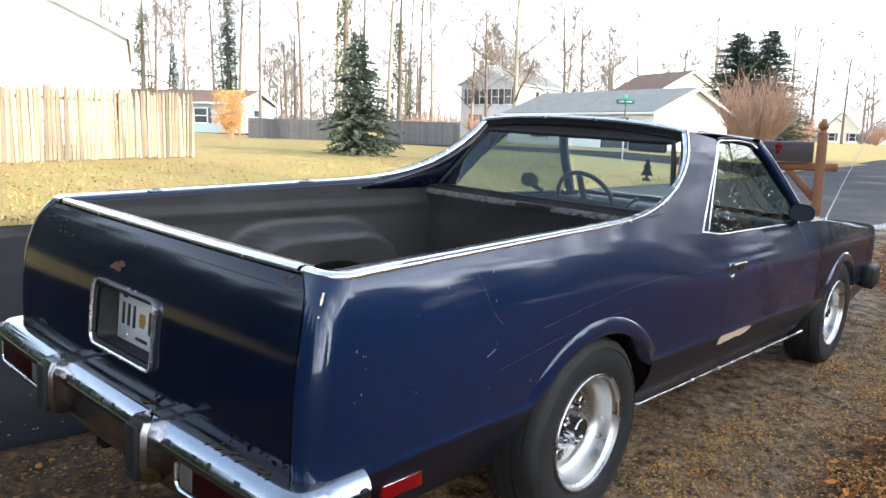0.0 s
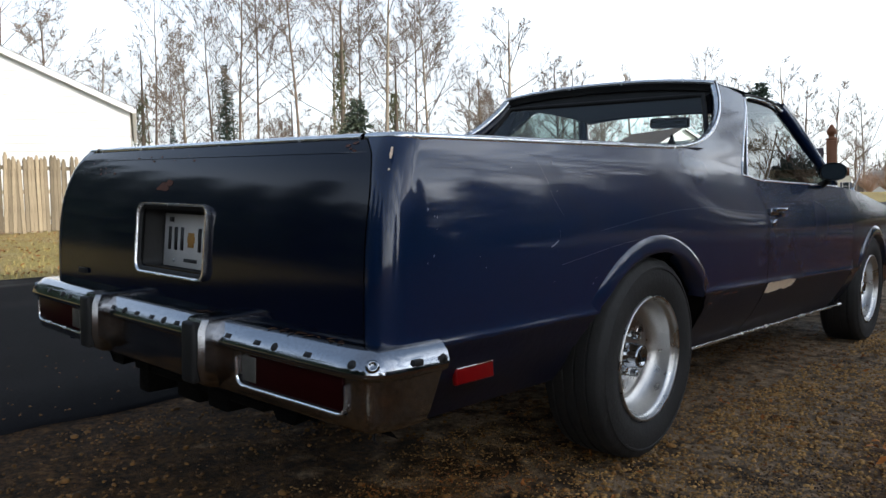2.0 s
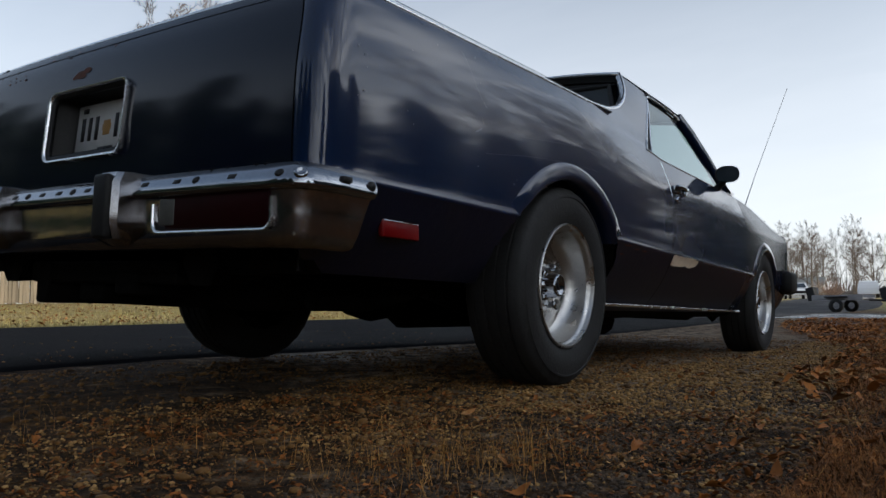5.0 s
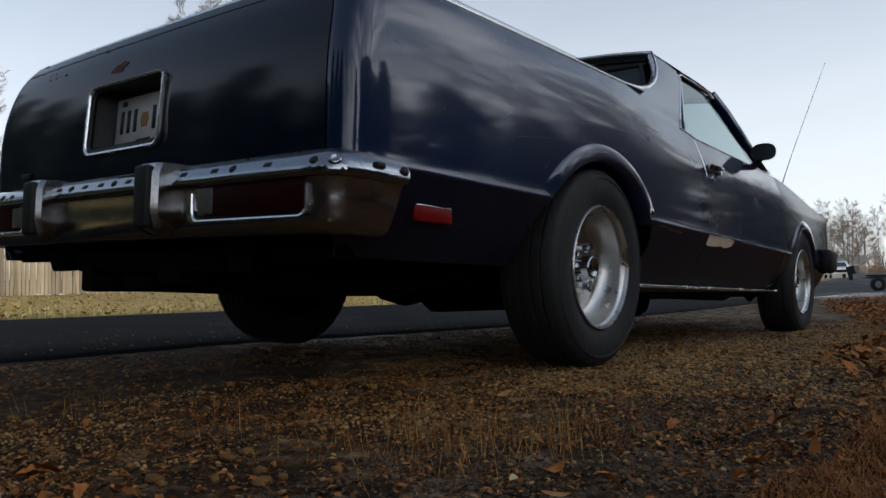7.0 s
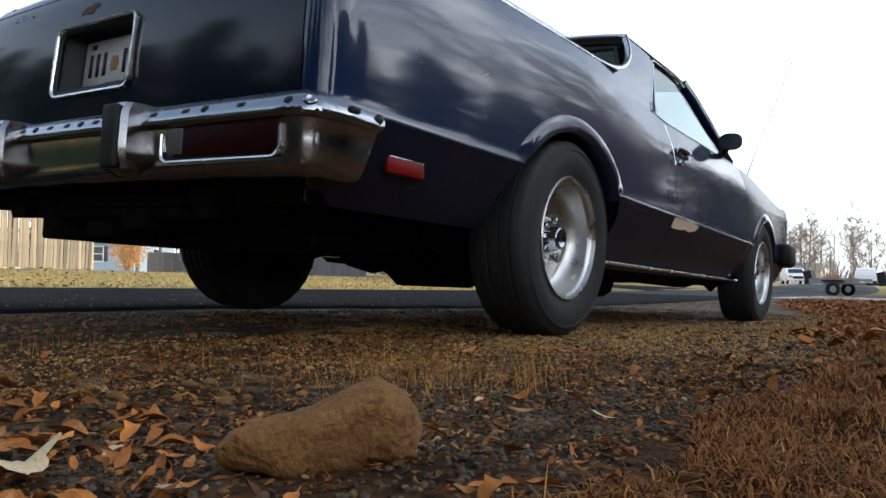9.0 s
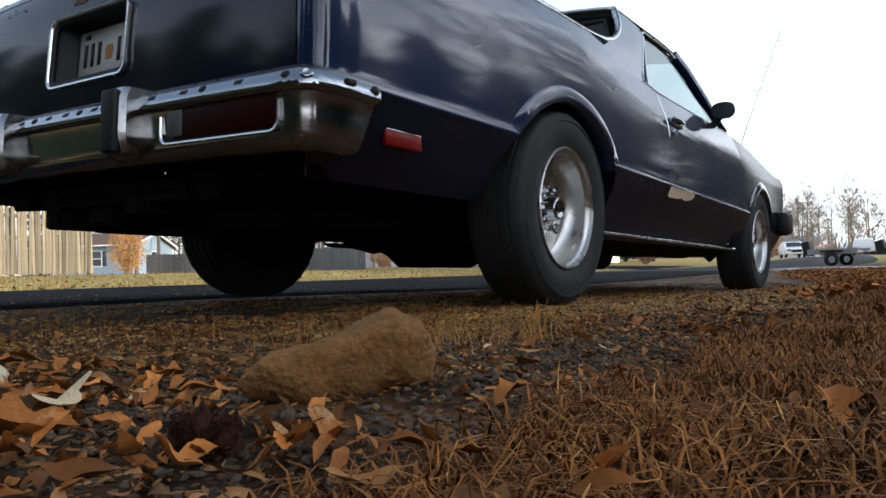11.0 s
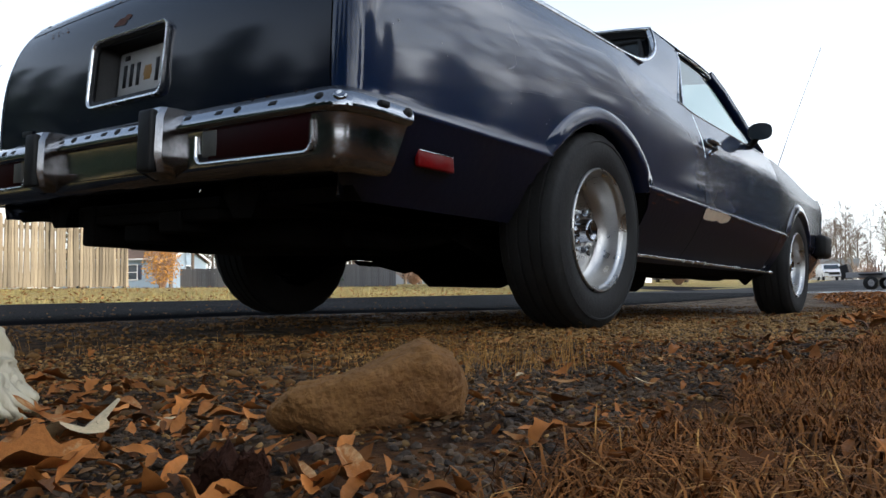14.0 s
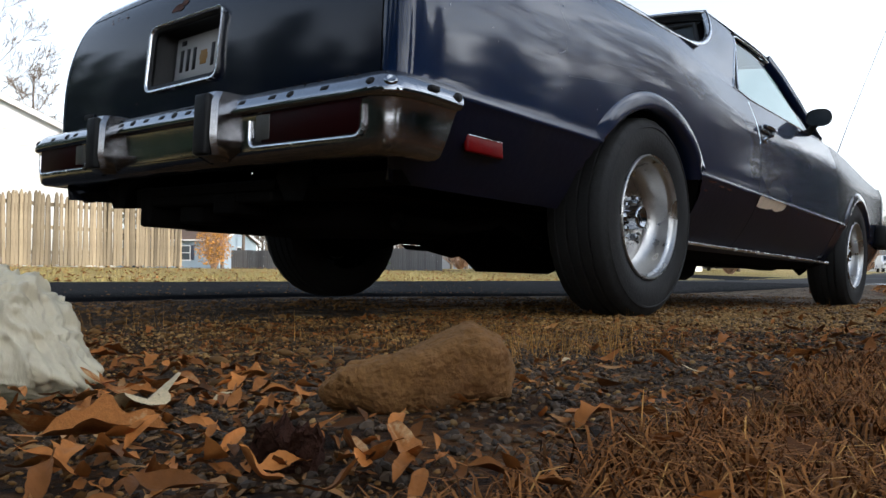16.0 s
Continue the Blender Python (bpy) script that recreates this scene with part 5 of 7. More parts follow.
both("headlamp", box(0.45, 0.74, 3.82, 3.845, 0.63, 0.78, 0.01), WHITE_LENS)
part("aerial", tube([(0.76, 2.68, 0.92), (0.807, 2.76, 1.14), (0.878, 2.88, 1.44), (0.95, 3.0, 1.744)], [0.004, 0.0022, 0.0018, 0.0014], 5), STEEL, car, "thin leaning whip aerial")
part("aerial_base", moved(lathe([(0.0, 0.016), (0.012, 0.014), (0.03, 0.006), (0.032, 0.0001)], 12, "z"), pose(0.76, 2.68, 0.912)), CHROME, car)
part("cowl", grid([[(x, 2.28 + 0.22 * (1 - (x / 0.75) ** 2), 0.945) for x in np.linspace(-0.75, 0.75, 9)], [(x, 2.36 + 0.24 * (1 - (x / 0.75) ** 2), 0.945) for x in np.linspace(-0.75, 0.75, 9)]]), BLACK_RUBBER, car)

# ---- inside the cab ----
part("cab_floor", box(-0.70, 0.70, 0.85, 2.5, 0.28, 0.33), VINYL, car)
part("cab_back_wall", box(-0.72, 0.72, 0.84, 0.87, 0.3, 1.01), VINYL, car)
seat = part("bench_seat", join(box(-0.62, 0.62, 1.12, 1.65, 0.45, 0.62, 0.05), moved(box(-0.62, -0.02, -0.07, 0.07, 0, 0.42, 0.04), pose(0, 1.05, 0.58, 8, 0, 0)), moved(box(0.02, 0.62, -0.07, 0.07, 0, 0.42, 0.04), pose(0, 1.05, 0.58, 8, 0, 0))), CLOTH, car, "blue-grey cloth bench seat")
part("dashboard", join(box(-0.70, 0.70, 2.05, 2.4, 0.68, 0.93, 0.05), box(-0.55, -0.15, 1.98, 2.12, 0.76, 0.95, 0.04)), VINYL, car, "dark vinyl dashboard")
st = pose(-0.36, 1.82, 0.935, -62, 0, 0)
ringp = [(0.19 * math.cos(t), 0.19 * math.sin(t), 0) for t in np.linspace(0, 2 * math.pi, 33)]
steer = part("steering_wheel", moved(tube(ringp, 0.014, 8, caps=False), st), VINYL, car, "dark steering wheel with a pale hub")
part("wheel_spoke", moved(join(box(-0.18, 0.18, -0.02, 0.02, -0.02, 0.0, 0.006), box(-0.02, 0.02, -0.18, 0.0, -0.02, 0.0, 0.006)), st), VINYL, steer)
part("wheel_hub", moved(join(box(-0.05, 0.05, -0.012, 0.02, 0.0, 0.018, 0.008), box(-0.05, 0.05, -0.04, -0.02, 0.0, 0.016, 0.006)), st), PLATE, steer)
part("shift_lever", tube([(-0.22, 1.95, 0.85), (-0.06, 1.85, 0.96), (-0.02, 1.83, 0.985)], [0.008, 0.008, 0.014], 8), VINYL, car)
rvm = part("inside_mirror", moved(box(-0.11, 0.11, -0.02, 0.02, -0.03, 0.03, 0.014), pose(0.02, 1.80, 1.285, 8, 0, 10)), VINYL, car, "inside mirror")
part("mirror_face", moved(box(-0.10, 0.10, -0.0225, -0.019, -0.024, 0.024, 0.002), pose(0.02, 1.80, 1.285, 8, 0, 10)), CHROME, rvm)
part("mirror_stem", tube([(0.02, 1.82, 1.29), (0.02, 1.90, 1.33)], 0.007, 6), VINYL, rvm)
tree_shape = [(0, 0.07), (0.014, 0.045), (0.008, 0.045), (0.024, 0.012), (0.014, 0.012), (0.034, -0.03), (0.008, -0.03), (0.008, -0.045), (0.022, -0.045), (0.022, -0.06), (-0.022, -0.06), (-0.022, -0.045), (-0.008, -0.045), (-0.008, -0.03), (-0.034, -0.03), (-0.014, 0.012), (-0.024, 0.012), (-0.008, 0.045), (-0.014, 0.045)]
nn = len(tree_shape)
fresh = ([(x, -0.002, z) for x, z in tree_shape] + [(x, 0.002, z) for x, z in tree_shape], [tuple(range(nn))[::-1], tuple(range(nn, 2 * nn))] + [(i, (i + 1) % nn, nn + (i + 1) % nn, nn + i) for i in range(nn)])
part("air_freshener", moved(fresh, pose(0.045, 1.78, 1.155, 0, 0, 15)), INK, rvm, "dark tree-shaped air freshener on a string")
part("freshener_string", tube([(0.045, 1.78, 1.225), (0.03, 1.79, 1.27)], 0.0015, 4), INK, rvm)

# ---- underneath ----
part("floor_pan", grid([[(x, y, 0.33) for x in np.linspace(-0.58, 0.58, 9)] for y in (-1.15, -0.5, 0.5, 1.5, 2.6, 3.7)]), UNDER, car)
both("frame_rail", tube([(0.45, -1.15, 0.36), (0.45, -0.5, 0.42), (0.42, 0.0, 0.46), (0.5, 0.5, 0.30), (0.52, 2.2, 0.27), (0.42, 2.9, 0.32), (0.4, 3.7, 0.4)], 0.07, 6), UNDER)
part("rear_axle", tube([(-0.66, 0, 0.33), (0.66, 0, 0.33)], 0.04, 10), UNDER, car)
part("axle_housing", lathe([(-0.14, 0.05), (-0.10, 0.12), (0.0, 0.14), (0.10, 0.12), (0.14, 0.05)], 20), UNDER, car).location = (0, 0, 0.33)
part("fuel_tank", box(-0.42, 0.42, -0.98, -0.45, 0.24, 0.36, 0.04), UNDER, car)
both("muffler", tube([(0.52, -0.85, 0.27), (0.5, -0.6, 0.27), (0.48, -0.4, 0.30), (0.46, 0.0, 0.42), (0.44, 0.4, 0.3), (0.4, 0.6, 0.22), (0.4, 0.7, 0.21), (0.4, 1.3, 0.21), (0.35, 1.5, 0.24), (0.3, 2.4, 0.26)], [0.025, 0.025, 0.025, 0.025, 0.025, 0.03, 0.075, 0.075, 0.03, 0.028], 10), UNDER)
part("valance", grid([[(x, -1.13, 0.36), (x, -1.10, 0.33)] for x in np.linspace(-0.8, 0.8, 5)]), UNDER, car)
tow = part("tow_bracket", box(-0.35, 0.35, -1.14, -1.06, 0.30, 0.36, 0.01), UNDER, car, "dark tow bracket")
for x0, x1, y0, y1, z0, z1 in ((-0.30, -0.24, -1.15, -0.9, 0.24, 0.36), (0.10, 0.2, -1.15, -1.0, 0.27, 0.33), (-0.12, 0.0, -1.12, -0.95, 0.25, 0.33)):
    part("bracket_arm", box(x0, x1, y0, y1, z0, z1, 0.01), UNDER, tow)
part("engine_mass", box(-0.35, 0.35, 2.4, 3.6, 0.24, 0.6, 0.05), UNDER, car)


# ---- the neighbourhood ----
EYE_X, EYE_Y = 2.1, -2.1


def spot(az, d, dz=0.0):
    """A place on the ground by bearing (degrees from +y towards -x) and distance."""
    x, y = EYE_X - d * math.sin(radians(az)), EYE_Y + d * math.cos(radians(az))
    return x, y, gz(x, y) + dz


def gable_house(m, w, d, eave, ridge, wall, roof_mat, label, windows=(), over=0.35, siding=True, base=-0.6, group="", chimney=None):
    """A house whose gable faces local -y: walls, lapped siding, roof slabs, windows; windows are (face, along, height, w, h, shutters)."""
    h = thing("house", m, label, "house", group)
    wv = [(-w / 2, 0, base), (w / 2, 0, base), (w / 2, 0, eave), (0, 0, ridge), (-w / 2, 0, eave)]
    vs = wv + [(x, d, z) for x, _, z in wv]
    fs = [(0, 1, 2, 3, 4), (9, 8, 7, 6, 5), (0, 5, 6, 1), (1, 6, 7, 2), (4, 9, 5, 0)]
    part("wall", (vs, fs), wall, h, smooth=False)
    if siding:
        boards = []
        z = 0.15
        while z < ridge - 0.2:
            half = w / 2 if z < eave else w / 2 * (ridge - z) / (ridge - eave)
            boards.append(box(-half, half, -0.018, 0.0, z, z + 0.03))
            if z < eave:
                boards.append(box(w / 2, w / 2 + 0.018, 0, d, z, z + 0.03))
                boards.append(box(-w / 2 - 0.018, -w / 2, 0, d, z, z + 0.03))
            z += 0.24
        tagged(part("siding", join(*boards), wall, h, smooth=False), kind="stuff")
    slope = (ridge - eave) / (w / 2)
    for s in (1, -1):
        ex = w / 2 + over
        ez = eave - over * slope
        t = 0.14
        rv = [(0, -over, ridge + 0.02), (s * ex, -over, ez + 0.02), (s * ex, d + over, ez + 0.02), (0, d + over, ridge + 0.02)]
        rv += [(x, y, z + t) for x, y, z in rv]
        rf = [(0, 1, 2, 3), (7, 6, 5, 4), (0, 4, 5, 1), (1, 5, 6, 2), (2, 6, 7, 3), (3, 7, 4, 0)]
        r = part("roof", (rv, rf), roof_mat, h, smooth=False)
        part("fascia", ([(0, -over - 0.03, ridge - 0.06), (s * ex, -over - 0.03, ez - 0.06), (s * ex, -over - 0.03, ez + 0.13), (0, -over - 0.03, ridge + 0.13), (0, -over, ridge - 0.06), (s * ex, -over, ez - 0.06), (s * ex, -over, ez + 0.13), (0, -over, ridge + 0.13)],
              [(0, 1, 2, 3), (4, 7, 6, 5), (0, 4, 5, 1), (3, 2, 6, 7)]), TRIM_WHITE, r, smooth=False)
        part("gutter", box(s * ex - 0.06, s * ex + 0.06, -over, d + over, ez - 0.02, ez + 0.10, 0.02), TRIM_WHITE, r)
    for face, along, z, ww, hh, shut in windows:
        mm = pose(along, -0.03, z) if face == "front" else (pose(w / 2 + 0.03, along, z, 0, 0, 90) if face == "right" else pose(-w / 2 - 0.03, along, z, 0, 0, -90))
        win = part("window", moved(join(box(-ww / 2 - 0.07, -ww / 2, -0.03, 0.02, -hh / 2 - 0.07, hh / 2 + 0.07), box(ww / 2, ww / 2 + 0.07, -0.03, 0.02, -hh / 2 - 0.07, hh / 2 + 0.07), box(-ww / 2, ww / 2, -0.03, 0.02, hh / 2, hh / 2 + 0.07), box(-ww / 2 - 0.1, ww / 2 + 0.1, -0.06, 0.02, -hh / 2 - 0.09, -hh / 2), box(-ww / 2, ww / 2, -0.03, 0.02, -0.025, 0.025)), mm), TRIM_WHITE, h, smooth=False)
        part("pane", moved(box(-ww / 2, ww / 2, 0.0, 0.015, -hh / 2, hh / 2), mm), HOUSE_GLASS, win, smooth=False)
        if shut:
            for s in (1, -1):
                part("shutter", moved(box(s * (ww / 2 + 0.24) - 0.16, s * (ww / 2 + 0.24) + 0.16, -0.035, 0.0, -hh / 2 - 0.03, hh / 2 + 0.03, 0.01, 1), mm), SHUTTER, win)
    if chimney:
        cx, cy, cz = chimney
        part("chimney", join(box(cx - 0.3, cx + 0.3, cy - 0.45, cy + 0.45, eave - 0.5, cz, 0.02, 1), box(cx - 0.36, cx + 0.36, cy - 0.5, cy + 0.5, cz, cz + 0.15, 0.02, 1)), BRICK, h, smooth=False)
    return h


# white neighbour's house behind the picket fence
cx, cy, _ = spot(65.6, 26)
ux, uy = math.cos(radians(65)), math.sin(radians(65))
gable_house(pose(cx - 4.6 * ux, cy - 4.6 * uy, 0.45, 0, 0, 65), 9.2, 11, 3.6, 5.8, SIDING_WHITE, ROOF_GREY, "white sided gable house behind the picket fence", over=0.14)
x, y, z = spot(57.0, 66)
gable_house(pose(x, y, z, 0, 0, 57 + 66), 7.5, 13.5, 2.35, 3.35, SIDING_BLUE, ROOF_BROWN, "low blue-grey house with a brown roof", windows=(("front", 0, 1.3, 1.0, 1.1, False), ("left", 3.0, 1.3, 1.1, 1.1, True), ("left", 7, 1.1, 0.95, 2.0, False), ("left", 10.5, 1.3, 1.1, 1.1, True)))
x, y, z = spot(39.9, 80)
gable_house(pose(x, y, z, 0, 0, 8), 7.0, 10, 5.3, 6.9, SIDING_GREY, ROOF_GREY, "two-storey white and grey house with dark shutters", windows=(("front", -2.2, 4.0, 0.75, 1.5, True), ("front", -0.7, 4.0, 0.75, 1.5, True), ("front", 0.8, 4.0, 0.75, 1.5, True), ("front", 2.3, 4.0, 0.75, 1.5, True), ("front", -1.6, 1.4, 0.9, 1.5, True), ("front", 1.6, 1.4, 0.9, 1.5, True), ("right", 4, 4.0, 0.8, 1.3, False)), chimney=(-2.6, 3.0, 7.9))
x, y, z = spot(25.2, 50)
gable_house(pose(x, y, z, 0, 0, 78), 7.2, 13.5, 2.3, 3.75, SIDING_WHITE, ROOF_GREY, "long low white house with a grey shingle roof", windows=(("left", 3.0, 1.0, 2.3, 1.9, False), ("left", 7.0, 1.2, 1.0, 1.2, True), ("left", 10.0, 1.2, 1.0, 1.2, True)))
x, y, z = spot(25.5, 78)
gable_house(pose(x, y, z, 0, 0, 70), 9, 7, 4.4, 6.6, SIDING_WHITE, ROOF_BROWN, "white house with a brown roof behind the low one", siding=False)
x, y, z = spot(15.6, 140)
gable_house(pose(x, y, z - 0.3, 0, 0, 22), 4.6, 6, 2.8, 5.2, SIDING_CREAM, ROOF_GREY, "cream house at the end of the lawn", windows=(("front", -1.5, 1.3, 0.9, 1.2, True), ("front", 1.5, 1.3, 0.9, 1.2, True)))
x, y, z = spot(9.3, 150)
gable_house(pose(x, y, z, 0, 0, 95), 6.5, 11, 2.4, 3.8, SIDING_WHITE, ROOF_GREY, "small far white house among trees", windows=(("left", 3, 1.3, 1.0, 1.2, True), ("left", 7, 1.3, 1.0, 1.2, True)))
# unseen house added to keep the shoulder in shade
gable_house(pose(22.0, 15.0, 0.1, 0, 0, 180), 10.0, 18, 6.2, 10.2, SLATE_SIDING, ROOF_GREY, "unseen slate-grey two-storey house added to shade the shoulder", windows=(("right", 3, 1.6, 1.2, 1.5, True), ("right", 8, 1.6, 1.2, 1.5, True), ("right", 13, 1.6, 1.2, 1.5, True), ("right", 8, 4.6, 1.2, 1.5, True)), siding=False)


# picket fence
def picket(rnd, hgt):
    wdt = 0.0455
    pts = [(-wdt, 0.0), (wdt, 0.0), (wdt, hgt - 0.09), (0.012, hgt), (-0.012, hgt), (-wdt, hgt - 0.09)]
    n = len(pts)
    vs = [(x, -0.011, z) for x, z in pts] + [(x, 0.011, z) for x, z in pts]
    return vs, [tuple(range(n)), tuple(range(n, 2 * n))[::-1]] + [(i + n, (i + 1) % n + n, (i + 1) % n, i) for i in range(n)]


f0, f1 = Vector((-18.05, 8.9, 0)), Vector((-14.7, -3.8, 0))
run = f1 - f0
fence_len = run.length
run.normalize()
fang = math.degrees(math.atan2(run.y, run.x))
fence = thing("picket_fence", pose(f0.x, f0.y, 0, 0, 0, fang), "weathered tall wooden picket fence on the lawn", "fence")
rnd = random.Random(5)
shapes = []
for k in range(6):
    me = bpy.data.meshes.new("picket")
    v, f = picket(rnd, 1.68 + 0.025 * k)
    me.from_pydata(v, [], f)
    me.materials.append(FENCE_WOOD)
    shapes.append(me)
s, top = 0.03, 0
while s < fence_len:
    p = f0 + run * s
    ob = new("picket", rnd.choice(shapes))
    ob.parent = fence
    ob.matrix_basis = pose(s, rnd.uniform(-0.006, 0.006) + 0.02, gz(p.x, p.y) + 0.02 + rnd.uniform(-0.02, 0.03), rnd.uniform(-1, 1), rnd.uniform(-1.6, 1.6), rnd.uniform(-3, 3))
    s += 0.100 + rnd.uniform(-0.004, 0.008)
for hz in (0.35, 0.95, 1.5):
    pts = [(q, -0.025, gz(*(f0 + run * q).xy) + hz) for q in np.arange(0.0, fence_len, 1.0)]
    part("rail", sweep(pts, [(0.02, 0.045), (0.02, -0.045), (-0.02, -0.045), (-0.02, 0.045)], [(0, 1, 0)] * len(pts)), FENCE_WOOD, fence, smooth=False)
for q in np.arange(0.0, fence_len, 2.4):
    g0 = gz(*(f0 + run * q).xy)
    part("post", box(q - 0.05, q + 0.05, -0.145, -0.045, g0 - 0.1, g0 + 1.7, 0.008, 1), FENCE_WOOD, fence, smooth=False)
part("vent_pipe", tube([(1.9 * 3, -0.3, 0.5), (1.9 * 3, -0.3, 2.55)], 0.04, 8), STEEL, fence)

# grey board fences farther back
for az0, az1, dist, hgt in ((57.5, 51.0, 50, 1.25), (47.6, 42.0, 46, 1.35)):
    a, c = Vector(spot(az0, dist)), Vector(spot(az1, dist - 2))
    dirv = (c - a)
    ln = dirv.xy.length
    gf = thing("board_fence", pose(a.x, a.y, a.z, 0, 0, math.degrees(math.atan2(dirv.y, dirv.x))), "low dark grey board fence", "fence", "grey fences")
    me = bpy.data.meshes.new("board")
    v, f = box(-0.068, 0.068, -0.01, 0.01, 0.0, hgt)
    me.from_pydata(v, [], f)
    me.materials.append(GREY_FENCE)
    q = 0.0
    while q < ln:
        o = new("board", me)
        o.parent = gf
        o.matrix_basis = pose(q, 0, (c.z - a.z) * q / ln + rnd.uniform(-0.02, 0.02))
        q += 0.145
    part("rail", tube([(0, 0.04, 0.3), (ln, 0.04, 0.3 + c.z - a.z)], 0.035, 4), GREY_FENCE, gf)

# mailbox on its post
mx, my, mz = spot(16.65, 8.5)
mail = thing("mailbox", pose(mx, my, mz, 0, 0, 17 + 180), "brown metal mailbox on a reddish wooden post", "mailbox")
post = part("post", join(box(-0.046, 0.046, -0.046, 0.046, -0.1, 1.42, 0.006, 1), lathe([(1.42, 0.05), (1.44, 0.052), (1.45, 0.03), (1.47, 0.03), (1.485, 0.044), (1.51, 0.046), (1.54, 0.034), (1.575, 0.012), (1.585, 0.0001)], 14, "z")), WOOD_POST, mail, "turned finial post")
part("cross_arm", box(-0.16, 0.52, -0.04, 0.04, 1.06, 1.14, 0.006, 1), WOOD_POST, mail)
part("brace", moved(box(-0.035, 0.035, -0.03, 0.03, 0.0, 0.45, 0.005, 1), pose(0.03, 0, 0.78, 0, 42, 0)), WOOD_POST, mail)
prof = [(-0.085, 0.0), (0.085, 0.0)] + [(0.085 * math.cos(t), 0.12 + 0.085 * math.sin(t)) for t in np.linspace(0, math.pi, 11)]
n = len(prof)
bx = ([(0.07, a, 1.145 + c) for a, c in prof] + [(0.54, a, 1.145 + c) for a, c in prof], [tuple(range(n)), tuple(range(n, 2 * n))[::-1]] + [(i + n, (i + 1) % n + n, (i + 1) % n, i) for i in range(n)])
mbox = part("box", bx, MAILBOX_METAL, mail, "domed brown metal box", flat_angle=40)
part("flag", join(box(0.38, 0.41, 0.088, 0.094, 1.22, 1.30), box(0.36, 0.42, 0.088, 0.094, 1.28, 1.33)), RED, mbox)
part("box_door", box(0.54, 0.55, -0.09, 0.09, 1.14, 1.33, 0.004), MAILBOX_METAL, mbox)

# street sign
sx, sy, sz = spot(29.9, 33)
sign = thing("street_sign", pose(sx, sy, sz, 0, 0, 30), "green street name sign on a steel pole", "sign")
part("pole", tube([(0, 0, -0.1), (0, 0, 2.75)], 0.03, 8), STEEL, sign)
part("blade", join(box(-0.38, 0.38, -0.01, 0.01, 2.42, 2.6, 0.004), box(-0.02, 0.02, -0.03, 0.03, 2.3, 2.75)), SIGN_GREEN, sign)
part("blade", moved(box(-0.34, 0.34, -0.01, 0.01, 2.62, 2.78, 0.004), pose(0, 0, 0, 0, 0, 75)), SIGN_GREEN, sign)
part("lettering", join(box(-0.26, -0.06, -0.014, -0.010, 2.48, 2.54), box(-0.02, 0.24, -0.014, -0.010, 2.48, 2.54)), PLATE, sign)


# parked white cars up the road
def parked_car(m, label, tall):
    c = thing("parked_car", m, label, "car", "cars parked up the road")
    L0, W0 = 4.6, 0.9
    side = [(-2.3, 0.35), (2.3, 0.35), (2.3, 0.75), (2.05, 0.92), (1.15, 1.0), (0.45, tall - 0.05), (0.2, tall), (-1.5, tall), (-1.9, tall - 0.12), (-2.25, 1.0), (-2.3, 0.8)]
    n = len(side)
    rows = []
    for xs_, sh in ((-W0, 0), (-W0 * 0.97, 1), (0, 1), (W0 * 0.97, 1), (W0, 0)):
        rows.append([(xs_ * (0.84 if z > 1.02 else 1.0), y, z) for y, z in side + side[:1]])
    body = part("body", join(grid(rows), ([(x, y, z) for x, y, z in rows[0][:-1]], [tuple(range(n))]), ([(x, y, z) for x, y, z in rows[-1][:-1]], [tuple(range(n))[::-1]])), WHITE_CAR, c, flat_angle=30)
    part("windscreen", ([(-0.68, 1.12, 1.03), (0.68, 1.12, 1.03), (0.60, 0.5, tall - 0.10), (-0.60, 0.5, tall - 0.10)], [(0, 1, 2, 3)]), HOUSE_GLASS, c, smooth=False).location = (0, 0.02, 0.02)
    for s in (1, -1):
        part("side_window", ([(s * 0.775, 0.75, 1.06), (s * 0.775, -1.9, 1.06), (s * 0.765, -1.6, tall - 0.12), (s * 0.765, 0.35, tall - 0.12)], [(0, 1, 2, 3) if s > 0 else (3, 2, 1, 0)]), HOUSE_GLASS, c, smooth=False)
        part("headlamp", box(s * 0.65 - 0.16, s * 0.65 + 0.16, 2.28, 2.32, 0.66, 0.80, 0.02), WHITE_LENS, c)
        for y in (1.4, -1.4):
            wv = part("wheel", moved(lathe([(-0.1, 0.2), (-0.1, 0.31), (-0.07, 0.33), (0.07, 0.33), (0.1, 0.31), (0.1, 0.2)], 20), pose(s * 0.8, y, 0.33)), RUBBER, c)
            part("rim", moved(lathe([(0.09 * s, 0.21), (0.07 * s, 0.0001)], 16), pose(s * 0.8, y, 0.33)), RIM, wv)
    part("grille", box(-0.45, 0.45, 2.29, 2.315, 0.5, 0.75, 0.02), BLACK_RUBBER, c)
    return c


x, y, z = spot(11.05, 80)
parked_car(pose(x, y, z + 0.02, 0, 0, 180 + 20), "white hatchback parked facing down the road", 1.55)
x, y, z = spot(6.75, 83)
parked_car(pose(x, y, z + 0.02, 0, 0, 8), "white hatchback parked facing up the road", 1.6)
x, y, z = spot(9.9, 84)
bin_ = thing("wheelie_bin", pose(x, y, z), "dark blue wheeled rubbish bin by the kerb", "bin")
part("body", box(-0.28, 0.28, -0.3, 0.3, 0.08, 1.0, 0.05), SHUTTER, bin_)
part("lid", box(-0.3, 0.3, -0.34, 0.32, 1.0, 1.08, 0.03), SHUTTER, bin_)

